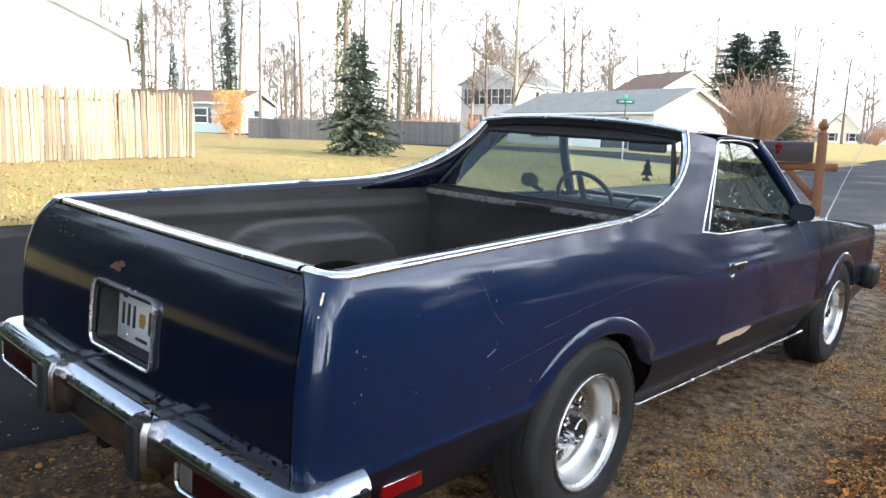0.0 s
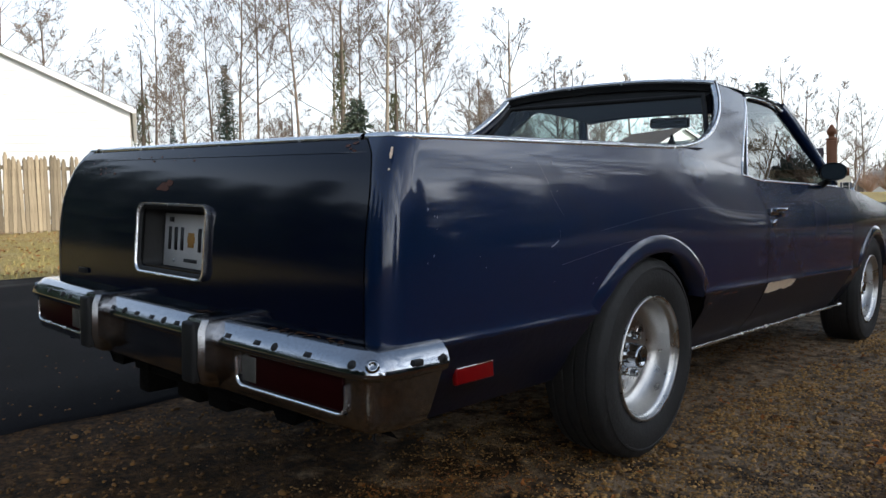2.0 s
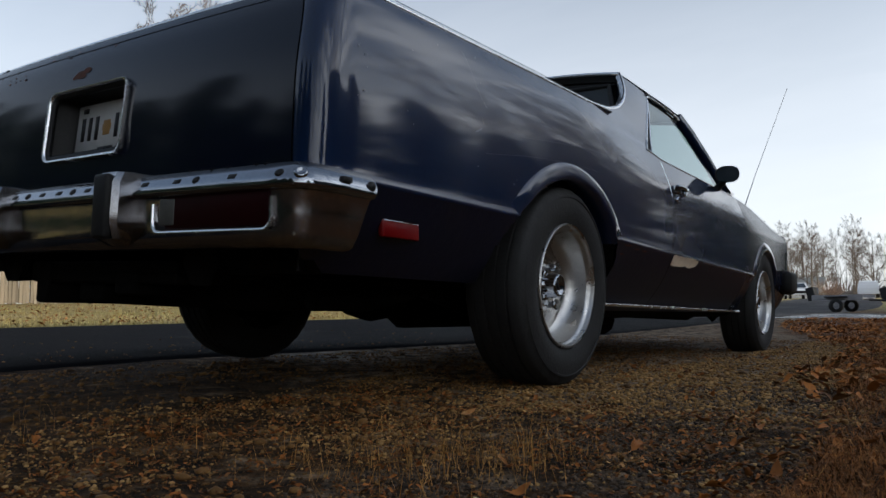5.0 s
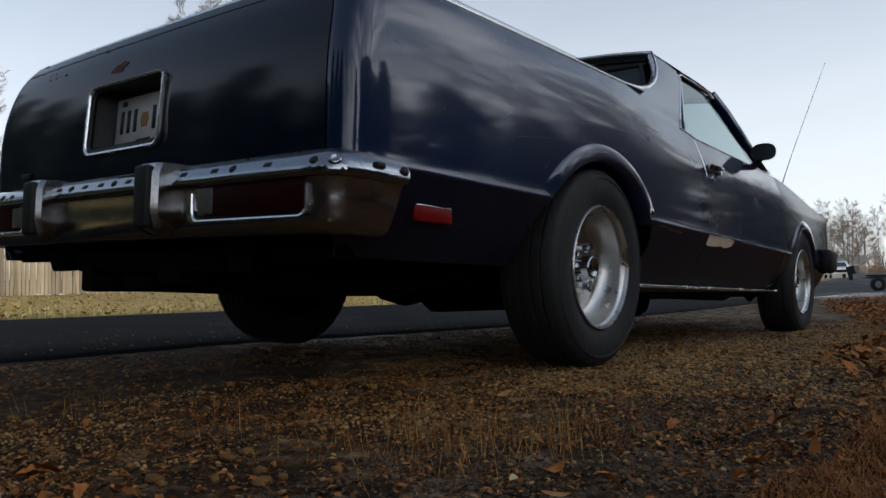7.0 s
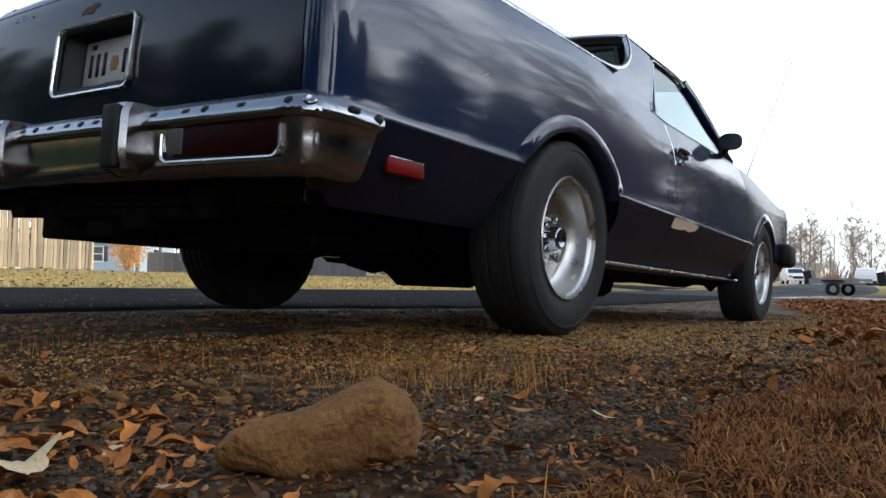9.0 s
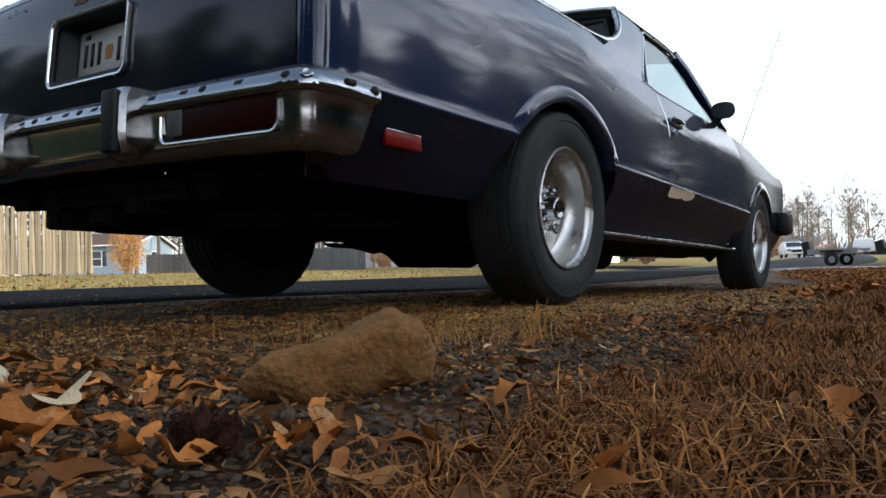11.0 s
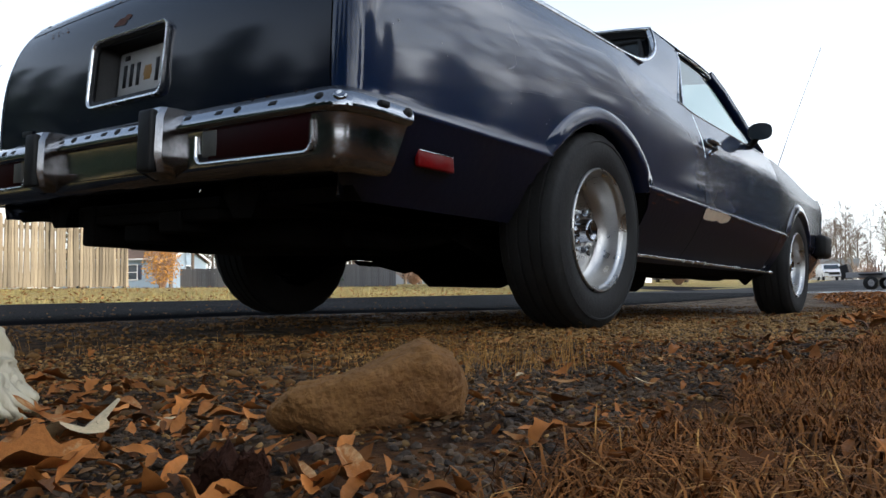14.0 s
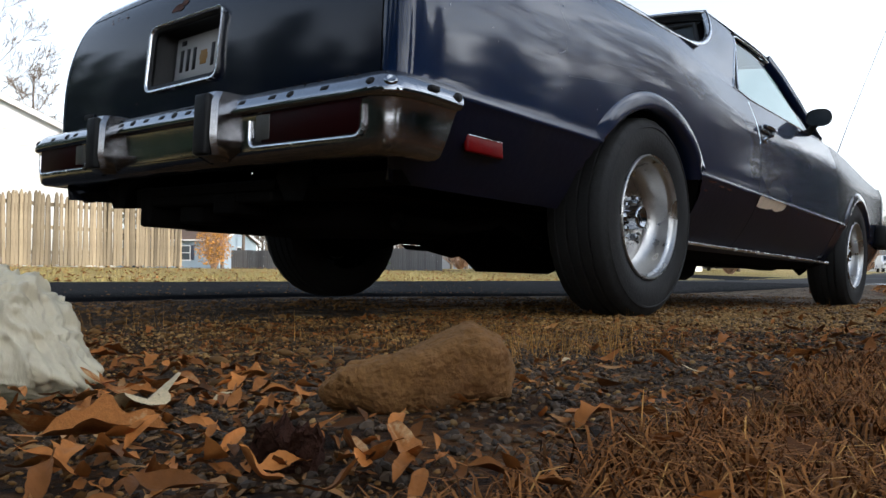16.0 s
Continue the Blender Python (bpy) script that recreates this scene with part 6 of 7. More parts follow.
# flatbed trailers on the corner
for (ax, ay, rz, ln, deck_mat, lab) in ((-1.1, 19.3, 82, 1.9, DECK, "small flatbed trailer with a grey deck"), (1.25, 19.7, 86, 4.4, BLACK_STEEL, "low black steel utility trailer")):
    tr = thing("trailer", pose(ax, ay, gz(ax, ay), 0, 0, rz), lab, "trailer", "trailers on the corner")
    part("deck", box(-0.85, 0.85, -ln / 2, ln / 2, 0.52, 0.60, 0.01, 1), deck_mat, tr)
    for e in (-0.9, 0.85):
        part("side_rail", box(e, e + 0.05, -ln / 2, ln / 2, 0.5, 0.72), deck_mat, tr, smooth=False)
    part("drawbar", tube([(0, -ln / 2, 0.5), (0, -ln / 2 - 1.1, 0.46)], 0.05, 6), BLACK_STEEL, tr)
    part("tail_ramp", moved(box(-0.85, -0.35, -0.16, 0.16, 0.0, 0.55, 0.03), pose(0, ln / 2, 0.5, -12, 0, 0)), BLACK_STEEL, tr, smooth=False)
    tr.scale = (0.62, 0.62, 0.62)
    part("jack", tube([(0.12, -ln / 2 - 0.95, 0.0), (0.12, -ln / 2 - 0.95, 0.75)], 0.035, 8), BLACK_STEEL, tr)
    for s in (1, -1):
        part("mudguard", box(s * 1.0 - 0.12, s * 1.0 + 0.12, -0.42, 0.42, 0.60, 0.66, 0.02), BLACK_STEEL, tr)
        part("wheel", moved(lathe([(-0.09, 0.15), (-0.09, 0.27), (0.09, 0.27), (0.09, 0.15)], 18), pose(s * 1.0, 0, 0.28)), RUBBER, tr)


# ---- trees ----
def bare_tree(seed, height, r0, first, spread, depth=4):
    """Trunk and crown as two meshes' data."""
    rnd = random.Random(seed)
    trunk, crown = [], []

    def grow(p, d, length, r, level, into):
        n = (7, 5, 3, 2, 1)[level]
        pts, rad = [p.copy()], [r]
        q, w = p.copy(), d.copy()
        for i in range(n):
            w = (w + Vector((rnd.uniform(-1, 1), rnd.uniform(-1, 1), rnd.uniform(-0.3, 0.7))) * (0.03, 0.13, 0.2, 0.22, 0.2)[level]).normalized()
            q = q + w * (length / n)
            pts.append(q.copy())
            rad.append(max(0.012, r * (1 - (0.72 if level else 0.82) * (i + 1) / n)))
        into.append(tube([tuple(v) for v in pts], rad, 6 if level == 0 else (4 if level == 1 else 3), caps=False))
        if level >= depth:
            return
        kids = (rnd.randint(13, 17), rnd.randint(6, 8), rnd.randint(5, 6), 4)[level]
        turn = rnd.uniform(0, 6.28)
        for k in range(kids):
            t = (first + (0.98 - first) * (k + rnd.random()) / kids) if level == 0 else 0.25 + 0.74 * (k + rnd.random()) / kids
            f = t * n
            i = min(n - 1, int(f))
            base, r_at = pts[i].lerp(pts[i + 1], f - i), rad[i] + (rad[i + 1] - rad[i]) * (f - i)
            turn += 2.4 + rnd.uniform(-0.5, 0.5)
            along = (pts[i + 1] - pts[i]).normalized()
            side = along.orthogonal().normalized()
            side = side * math.cos(turn) + along.cross(side) * math.sin(turn)
            if level == 0:
                up_t = (t - first) / (1 - first)
                nd = (side * spread + along * (0.55 + 0.7 * up_t)).normalized()
                ln = height * (0.40 - 0.27 * up_t) * rnd.uniform(0.75, 1.1) * min(1.0, 0.55 + 0.4 * spread)
            else:
                nd = (side * rnd.uniform(0.5, 0.9) + along + Vector((0, 0, 0.15))).normalized()
                ln = length * rnd.uniform(0.36, 0.62) * (1.15 - 0.55 * t)
            grow(base, nd, ln, max(0.012, r_at * rnd.uniform(0.45, 0.62)), level + 1, crown)

    grow(Vector((0, 0, -0.3)), Vector((0, 0, 1)), height + 0.3, r0, 0, trunk)
    return join(*trunk), join(*crown)


def tree_thing(m, data, label, bark=BARK, twig=TWIG, group="bare trees"):
    t = thing("tree", m, label, "tree", group)
    part("trunk", data[0], bark, t)
    part("crown", data[1], twig, t, "leafless branches")
    return t


kinds = [tree_thing(pose(*spot(56.7, 58)), bare_tree(1, 20, 0.14, 0.36, 0.8), "tall bare forest tree with a slim trunk"),
         tree_thing(pose(*spot(47.5, 52)), bare_tree(2, 19, 0.17, 0.34, 0.95), "tall bare forest tree with a pale trunk", BARK_PALE),
         tree_thing(pose(*spot(37.9, 62)), bare_tree(3, 15, 0.24, 0.22, 1.2), "bare tree with a broad crown", BARK_PALE),
         tree_thing(pose(*spot(34.2, 75)), bare_tree(4, 13, 0.22, 0.2, 1.1), "bare tree with rising limbs"),
         tree_thing(pose(*spot(62, 80)), bare_tree(5, 16, 0.14, 0.35, 0.8), "slim bare tree in the woods"),
         tree_thing(pose(*spot(17.5, 95)), bare_tree(6, 12, 0.2, 0.2, 1.2), "bare round-headed tree by the road")]
LAB = ["tall bare forest tree with a slim trunk", "tall bare forest tree with a pale trunk", "bare tree with a broad crown", "bare tree with rising limbs", "slim bare tree in the woods", "bare round-headed tree by the road"]
rnd = random.Random(17)
plan = [(53.6, 55, 0, 1.0), (51.2, 60, 1, 0.9), (45.0, 66, 0, 1.0), (44.0, 58, 1, 0.85), (58.2, 55, 0, 0.9), (59.8, 70, 4, 1.1), (49.2, 62, 0, 0.95), (63.8, 60, 4, 0.9), (31.0, 90, 3, 1.0), (29.0, 95, 2, 0.95), (33.0, 85, 3, 1.05), (26.0, 100, 5, 1.1), (24.0, 110, 2, 0.9), (15.6, 105, 5, 1.0), (18.8, 85, 2, 0.8), (20.5, 100, 5, 1.0)]
for k in range(66):
    az = rnd.uniform(36, 70)
    plan.append((az, rnd.uniform(66, 125), rnd.choice((0, 1, 4, 3, 3, 2, 5, 2)), rnd.uniform(0.6, 0.95)))
for k in range(20):
    plan.append((rnd.uniform(18, 38), rnd.uniform(100, 150), rnd.choice((2, 3, 4, 5)), rnd.uniform(0.7, 1.05)))
for k in range(30):
    plan.append((rnd.uniform(1, 15), rnd.uniform(125, 190), rnd.choice((2, 3, 4, 5)), rnd.uniform(0.6, 0.9)))
for k in range(10):
    plan.append((rnd.uniform(70, 100), rnd.uniform(45, 90), rnd.choice((0, 1, 4, 3)), rnd.uniform(0.7, 0.95)))
for az, dist, kind, sc in plan:
    x, y, z = spot(az, dist)
    t = copy_thing(kinds[kind], pose(x, y, z, 0, 0, rnd.uniform(0, 360)) @ Matrix.Scale(1, 4))
    t.scale = (sc, sc, sc * rnd.uniform(0.92, 1.08))
# unseen bare trees: verge ones mirrored in door glass, others added behind the house
for x, y, kind, sc in ((9.2, 24.5, 3, 0.9), (7.5, 23.5, 2, 0.9), (10.5, 25.5, 3, 1.1), (8.2, 28, 2, 1.0), (12, 31, 3, 1.2), (9.5, 34, 2, 1.1), (14.5, 24, 2, 1.0), (15, 38, 3, 1.2), (13.5, 28, 5, 1.0), (34, 6, 0, 0.9), (36, -6, 1, 0.9), (33, 20, 4, 1.0), (32, -14, 3, 1.0), (12, -22, 2, 1.0), (3, -26, 3, 1.0), (-6, -30, 0, 0.9), (-14, -24, 1, 0.8), (20, 34, 2, 1.0), (8, 45, 3, 1.0), (28, 40, 0, 0.9)):
    t = copy_thing(kinds[kind], pose(x, y, gz(x, y), 0, 0, rnd.uniform(0, 360)))
    t.scale = (sc, sc, sc)


def needle_tree(seed, height, width, droop, dense, power=1.0, trunk_r=0.09, spray=1.0):
    """A conifer: trunk, and boughs of many small sprays with gaps between them."""
    rnd = random.Random(seed)
    trunk = tube([(0, 0, -0.2), (0.01, 0, height * 0.5), (0, 0.01, height * 0.97)], [trunk_r, trunk_r * 0.6, 0.01], 7)
    vs, fs = [], []
    levels = int(height * 6.5)
    for i in range(levels):
        t = i / levels
        z = height * (0.04 + 0.95 * t)
        reach0 = width * ((1 - t) ** power) * (0.85 if t > 0.06 else 0.7)
        for k in range(rnd.randint(8, 12)):
            a = rnd.uniform(0, 2 * math.pi)
            reach = reach0 * rnd.uniform(0.55, 1.12) + 0.06
            along = Vector((math.cos(a), math.sin(a), 0))
            across = Vector((-math.sin(a), math.cos(a), 0))
            steps = max(3, int(reach / 0.16 * dense))
            for j in range(steps):
                u = (j + rnd.random()) / steps
                c = along * (reach * u) + Vector((0, 0, z - droop * reach * u * u + 0.10 * reach * u))
                size = spray * (0.16 + 0.10 * (1 - u)) * rnd.uniform(0.6, 1.2) * (0.55 + 0.45 * min(1, width))
                for _ in range(2):
                    dirn = (along * rnd.uniform(0.3, 1) + across * rnd.uniform(-1, 1) + Vector((0, 0, rnd.uniform(-0.5, 0.35)))).normalized()
                    nrm = dirn.cross(Vector((rnd.uniform(-1, 1), rnd.uniform(-1, 1), 0.4))).normalized()
                    b = len(vs)
                    for q, ww in ((0, 0.10), (0.55, 0.30), (1.0, 0.03)):
                        for sg in (1, -1):
                            vs.append(tuple(c + dirn * (size * q) + nrm * (sg * size * ww * 0.6)))
                    fs += [(b, b + 1, b + 3, b + 2), (b + 2, b + 3, b + 5, b + 4)]
    return trunk, (vs, fs)


def conifer(m, data, label, needles, group=""):
    t = thing("tree", m, label, "tree", group)
    part("trunk", data[0], BARK, t)
    part("crown", data[1], needles, t, "dark evergreen boughs", smooth=False)
    return t


conifer(pose(*spot(49.6, 28)), needle_tree(11, 4.4, 2.05, 0.25, 2.7, 0.82), "dark green spruce standing on the lawn", NEEDLE)
cd = needle_tree(12, 8.2, 4.4, 0.12, 2.4, 0.6, 0.16)
dark_tree = conifer(pose(*spot(22.4, 58)), cd, "dark green conifer beside the low house", NEEDLE_DARK, "conifers")
conifer(pose(*spot(20.4, 57)), needle_tree(13, 8.3, 4.0, 0.12, 2.4, 0.62, 0.16), "dark green conifer beside the low house", NEEDLE_DARK, "conifers")
# cedars out of view, added so that paint and chrome mirror something dark
unseen_cedar = conifer(pose(-9, -17, gz(-9, -17), 0, 0, 20), needle_tree(15, 8.2, 4.4, 0.12, 0.45, 0.6, 0.16, 2.4), "unseen dark green cedar added to darken the car's reflections", NEEDLE_DARK, "cedars")
unseen_cedar.scale = (1.4, 1.4, 1.4)
for x, y, sc in ((19, 33, 1.2), (6.8, 27, 0.6), (9.3, 36, 1.25), (14.5, 33, 1.35), (8.5, 47, 1.5), (20, 34, 1.3), (-3, -20, 1.5), (2.5, -17, 1.3)):
    o = copy_thing(unseen_cedar, pose(x, y, gz(x, y), 0, 0, x * 40))
    o.scale = (sc, sc, sc)
# smaller unseen ones, added to darken the quarter panel's reflection
for x, y, sc in ((9.2, 10.8, 0.62), (9.8, 8.2, 0.66), (10.2, 6.0, 0.6), (10.6, 2.4, 0.62), (10.8, -1.4, 0.58), (10.4, -5.2, 0.6)):
    o = copy_thing(unseen_cedar, pose(x, y, gz(x, y), 0, 0, x * 77))
    o.scale = (0.55, 0.55, sc)
# unseen row behind, added to darken the tailgate and bumper
for k in range(17):
    x, y, z = spot(94 + 6.2 * k, 25 + 7 * ((k * 7) % 5) / 5)
    o = copy_thing(unseen_cedar, pose(x, y, z, 0, 0, 50 * k))
    o.scale = (1.1, 1.1, 1.25 + 0.12 * (k % 3))
pine = needle_tree(14, 15, 2.4, 0.05, 1.0, 0.5, 0.2)
for az, dist, sc in ((40.2, 98, 0.75), (62.6, 85, 0.6), (58.9, 78, 0.95), (45.8, 88, 0.55), (31, 130, 0.6), (12.5, 170, 0.6)):
    o = conifer(pose(*spot(az, dist), 0, 0, az * 7), pine, "tall sparse pine among bare trees", NEEDLE_DARK, "pines")
    o.scale = (sc, sc, sc)


def twig_bush(seed, height, width, stems):
    rnd = random.Random(seed)
    out = []
    for k in range(stems):
        a, ln = rnd.uniform(0, 2 * math.pi), rnd.uniform(0.6, 1.0)
        lean = rnd.uniform(0.1, 1.0)
        p = Vector((0.1 * math.cos(a), 0.1 * math.sin(a), 0))
        d = Vector((math.cos(a) * lean * width / height, math.sin(a) * lean * width / height, 1)).normalized()
        q = p + d * height * ln * 0.5
        e = q + (d + Vector((rnd.uniform(-0.3, 0.3), rnd.uniform(-0.3, 0.3), 0.1))).normalized() * height * ln * 0.5
        out.append(tube([tuple(p), tuple(q), tuple(e)], [0.03, 0.018, 0.006], 3, caps=False))
        for _ in range(6):
            s = rnd.uniform(0.3, 1)
            b = p.lerp(q, s * 2) if s < 0.5 else q.lerp(e, s * 2 - 1)
            f = b + (d + Vector((rnd.uniform(-0.8, 0.8), rnd.uniform(-0.8, 0.8), rnd.uniform(-0.1, 0.5)))).normalized() * height * rnd.uniform(0.12, 0.3)
            out.append(tube([tuple(b), tuple(f)], [0.012, 0.005], 3, caps=False))
    return join(*out)


def leaf_cloud(seed, count, fill, size):
    rnd = random.Random(seed)
    vs, fs = [], []
    while len(fs) < count:
        p = fill(rnd)
        if p is None:
            continue
        d = Vector((rnd.uniform(-1, 1), rnd.uniform(-1, 1), rnd.uniform(-1, 1))).normalized()
        e = d.orthogonal().normalized()
        s = size * rnd.uniform(0.5, 1.2)
        b = len(vs)
        vs += [tuple(p + d * s), tuple(p + e * s * 0.5), tuple(p - d * s), tuple(p - e * s * 0.5)]
        fs.append((b, b + 1, b + 2, b + 3))
    return vs, fs


bush = thing("bush", pose(*spot(21.0, 46)), "large leafless russet bush before the conifers", "bush")
part("thicket", twig_bush(21, 4.6, 4.4, 260), RED_TWIG, bush)
for az, dist, hh, ww in ((43.5, 55, 2.0, 2.6), (40.5, 70, 2.6, 4.0), (45.2, 62, 2.2, 3.0), (17.9, 90, 3.2, 4.0), (13.6, 112, 3.0, 4.0), (12.4, 105, 3.4, 5.0), (9.0, 120, 3.2, 6.0), (18.6, 84, 2.6, 3.4)):
    b = thing("bush", pose(*spot(az, dist)), "leafless russet undergrowth at the wood's edge", "bush", "undergrowth")
    part("thicket", twig_bush(int(az * 10), hh, ww, 110), RED_TWIG, b)
# orange-leaved bush
ob_ = thing("bush", pose(*spot(58.8, 48)), "orange-leaved autumn bush before the blue house", "bush")
part("thicket", twig_bush(31, 2.5, 1.0, 70), RED_TWIG, ob_)


def fill_orange(rnd):
    p = Vector((rnd.uniform(-1.3, 1.3), rnd.uniform(-1.3, 1.3), rnd.uniform(0.3, 2.85)))
    r = p.xy.length / (1.15 * (0.55 + 0.45 * math.sin(min(1.0, p.z / 2.2) * math.pi * 0.75)))
    keep = 1 - r if r < 1 else 0
    return p if rnd.random() < keep ** 0.5 * (0.5 + 0.7 * noise.noise(p * 2.2)) + 0.1 and r < 1.05 else None


part("leaves", leaf_cloud(32, 1900, fill_orange, 0.075), ORANGE_LEAF, ob_, smooth=False)
# ivy-clad trunks and warm brush behind the spruce
for az, dist, hgt in ((50.6, 46, 9.5), (46.6, 54, 8.0), (64.6, 62, 9.0)):
    iv = thing("ivy_tree", pose(*spot(az, dist)), "bare trunk overgrown with yellow-green ivy", "tree", "ivy trees")
    part("trunk", tube([(0, 0, -0.2), (0.1, 0, hgt * 0.6), (0.0, 0.1, hgt * 1.35)], [0.2, 0.15, 0.04], 7), BARK, iv)

    def fill_ivy(rnd, hgt=hgt):
        z = rnd.uniform(0.3, hgt)
        r = (0.9 * (1 - z / hgt) + 0.35) * rnd.random() ** 0.6
        a = rnd.uniform(0, 6.283)
        p = Vector((r * math.cos(a), r * math.sin(a), z))
        return p if noise.noise(p * 1.3) > -0.15 else None
    part("ivy", leaf_cloud(int(az), 1300, fill_ivy, 0.11), IVY, iv, smooth=False)

# distant woods that close the horizon
wr = random.Random(9)
sprigs = []
for k in range(3000):
    az = wr.uniform(-180, 180)
    dist = wr.uniform(190, 300)
    x, y = EYE_X - dist * math.sin(radians(az)), EYE_Y + dist * math.cos(radians(az))
    hgt = wr.uniform(6, 13)
    z0 = gz(x, y) - 0.5
    w = wr.uniform(1.2, 3.2)
    px, py = math.cos(radians(az)), math.sin(radians(az))
    low = [(-1.1, 0), (1.1, 0), (1.2, 0.16), (0.6, 0.27), (0.1, 0.2), (-0.4, 0.32), (-1.2, 0.18)]
    sprigs.append(([(x + px * w * u, y + py * w * u, z0 + hgt * v * wr.uniform(0.8, 1.1)) for u, v in low], [tuple(range(7))]))
    for _ in range(9):
        u0, u1, v0, v1 = wr.uniform(-0.3, 0.3), wr.uniform(-1.1, 1.1), wr.uniform(0.0, 0.45), wr.uniform(0.55, 1.0)
        e = wr.uniform(0.07, 0.16)
        sprigs.append(([(x + px * (w * u0 - e), y + py * (w * u0 - e), z0 + hgt * v0), (x + px * (w * u0 + e), y + py * (w * u0 + e), z0 + hgt * v0), (x + px * w * u1, y + py * w * u1, z0 + hgt * v1)], [(0, 1, 2)]))
tagged(part("far_woods", join(*sprigs), WOODS, smooth=False), "hazy grey-brown line of far bare woods", "woods", kind="stuff")


def ground_at(x, y):
    rough_part = ground_rough(x, y)
    return gz(x, y) + rough_part * (noise.noise(Vector((x * 3.1, y * 3.1, 0))) + 0.5 * noise.noise(Vector((x * 11, y * 11, 3)))) * smooth_step((x + 1.1) / 0.4)


# ---- on the ground, close by ----
def rock():
    """A potato-shaped stone: a low end, a taller blunt end with a hollow under it."""
    bm = bmesh.new()
    bmesh.ops.create_icosphere(bm, subdivisions=6, radius=1)
    us = [-1.0, -0.75, -0.5, -0.2, 0.1, 0.35, 0.55, 0.8, 0.93, 1.0]
    tops = [0.032, 0.045, 0.049, 0.051, 0.057, 0.068, 0.073, 0.070, 0.060, 0.046]
    for v in bm.verts:
        p = v.co.copy()
        q = Vector([math.copysign(abs(c) ** 0.62, c) for c in p])
        top = hermite(us, tops, q.x)
        low = 0.013 * math.exp(-((q.x - 0.55) / 0.25) ** 2) * smooth_step((0.4 - p.y) / 0.5)
        z = low + (top - low) * (0.5 + 0.5 * q.z)
        depth = 0.046 + 0.006 * q.x
        at = Vector((q.x * 1.7, q.y * 0.95, z * 20))
        chip = noise.voronoi(at * 0.85 + Vector((3, 0, 1)))[0][0]
        crag = 0.010 * (chip - 0.4) + 0.006 * noise.noise(at * 1.0 + Vector((4, 1, 2))) + 0.004 * noise.noise(at * 2.3) + 0.0016 * noise.noise(at * 6) + 0.0006 * noise.noise(at * 17)
        pit = 0.0024 * smooth_step((noise.noise(at * 5 + Vector((9, 9, 2))) - 0.28) / 0.2)
        v.co = Vector((q.x * 0.084, q.y * depth - 0.010 * q.z, z)) + p.normalized() * (crag - pit)
        v.co.z = max(0.0005, v.co.z)
    return bm


r = part("rock", rock(), ROCK)
r.matrix_world = pose(1.524, -1.82, ground_at(1.524, -1.82) - 0.006, 0, 0, 41) @ Matrix.Diagonal((0.93, 0.95, 1.02, 1))
tagged(r, "tan lumpy sandstone rock lying on the dirt", "rock")


def bag():
    bm = bmesh.new()
    bmesh.ops.create_icosphere(bm, subdivisions=6, radius=1)
    for v in bm.verts:
        p = v.co.copy()
        warp = p + 0.35 * Vector((noise.noise(p * 1.8 + Vector((5, 0, 0))), noise.noise(p * 1.8 + Vector((0, 5, 0))), noise.noise(p * 1.8 + Vector((0, 0, 5)))))
        fold = Vector((warp.x * 3.4, warp.y * 3.4, warp.z * 1.3))
        big = 0.12 * noise.noise(p * 1.3 + Vector((2, 7, 1)))
        crease_of = lambda v_: (1 - min(1.0, 2.6 * abs(noise.noise(v_)))) ** 1.1
        folds = 0.10 * crease_of(fold * 0.8) + 0.075 * crease_of(fold * 1.5 + Vector((3, 1, 8))) + 0.032 * crease_of(fold * 2.9 + Vector((1, 4, 2))) - 0.075
        q = p * (0.93 + big + folds)
        v.co = Vector((q.x * 0.100, q.y * 0.096, q.z * 0.080 + 0.064))
        frill = smooth_step((p.x - 0.45) / 0.45) * smooth_step((0.1 - p.z) / 0.5)
        v.co += Vector((0.060, 0.0, -0.012)) * frill * (0.55 + 0.9 * abs(noise.noise(warp * 5)))
        v.co.z = max(0.002 + 0.002 * abs(noise.noise(p * 9)), v.co.z)
    return bm


b = part("plastic_bag", bag(), BAG)
b.matrix_world = pose(1.10, -2.01, ground_at(1.10, -2.01) - 0.002, 0, 0, 25) @ Matrix.Diagonal((0.8, 0.8, 0.96, 1))
tagged(b, "crumpled off-white plastic bag lying among dry leaves", "bag")


def bark_chunk():
    """A crumbling slab of rotten bark standing on edge, with a torn upper rim."""
    bm = bmesh.new()
    bmesh.ops.create_cube(bm, size=1)
    bmesh.ops.subdivide_edges(bm, edges=bm.edges[:], cuts=15, use_grid_fill=True)
    for v in bm.verts:
        p = v.co.copy()
        fibre = 0.0022 * noise.noise(Vector((p.x * 34, p.y * 6, p.z * 5))) + 0.003 * noise.noise(Vector((p.x * 7, p.y * 3, p.z * 4 + 3)))
        torn = 0.011 * noise.noise(Vector((p.x * 6.5, 2, p.y * 3))) + 0.005 * noise.noise(Vector((p.x * 19, 5, p.y * 6)))
        up = p.z + 0.5
        v.co = Vector((p.x * (0.042 - 0.010 * up) + 0.006 * up, p.y * 0.018 + fibre * 1.6 - 0.008 * up * up, up * (0.026 + torn)))
        v.co.x += fibre * (0.5 + abs(p.x))
    return bm


c = part("bark_chunk", bark_chunk(), MUD, smooth=False)
c.matrix_world = pose(1.604, -2.018, ground_at(1.604, -2.018) - 0.002, 0, 0, 32)
tagged(c, "dark rotten chunk of bark among dry leaves", "bark")


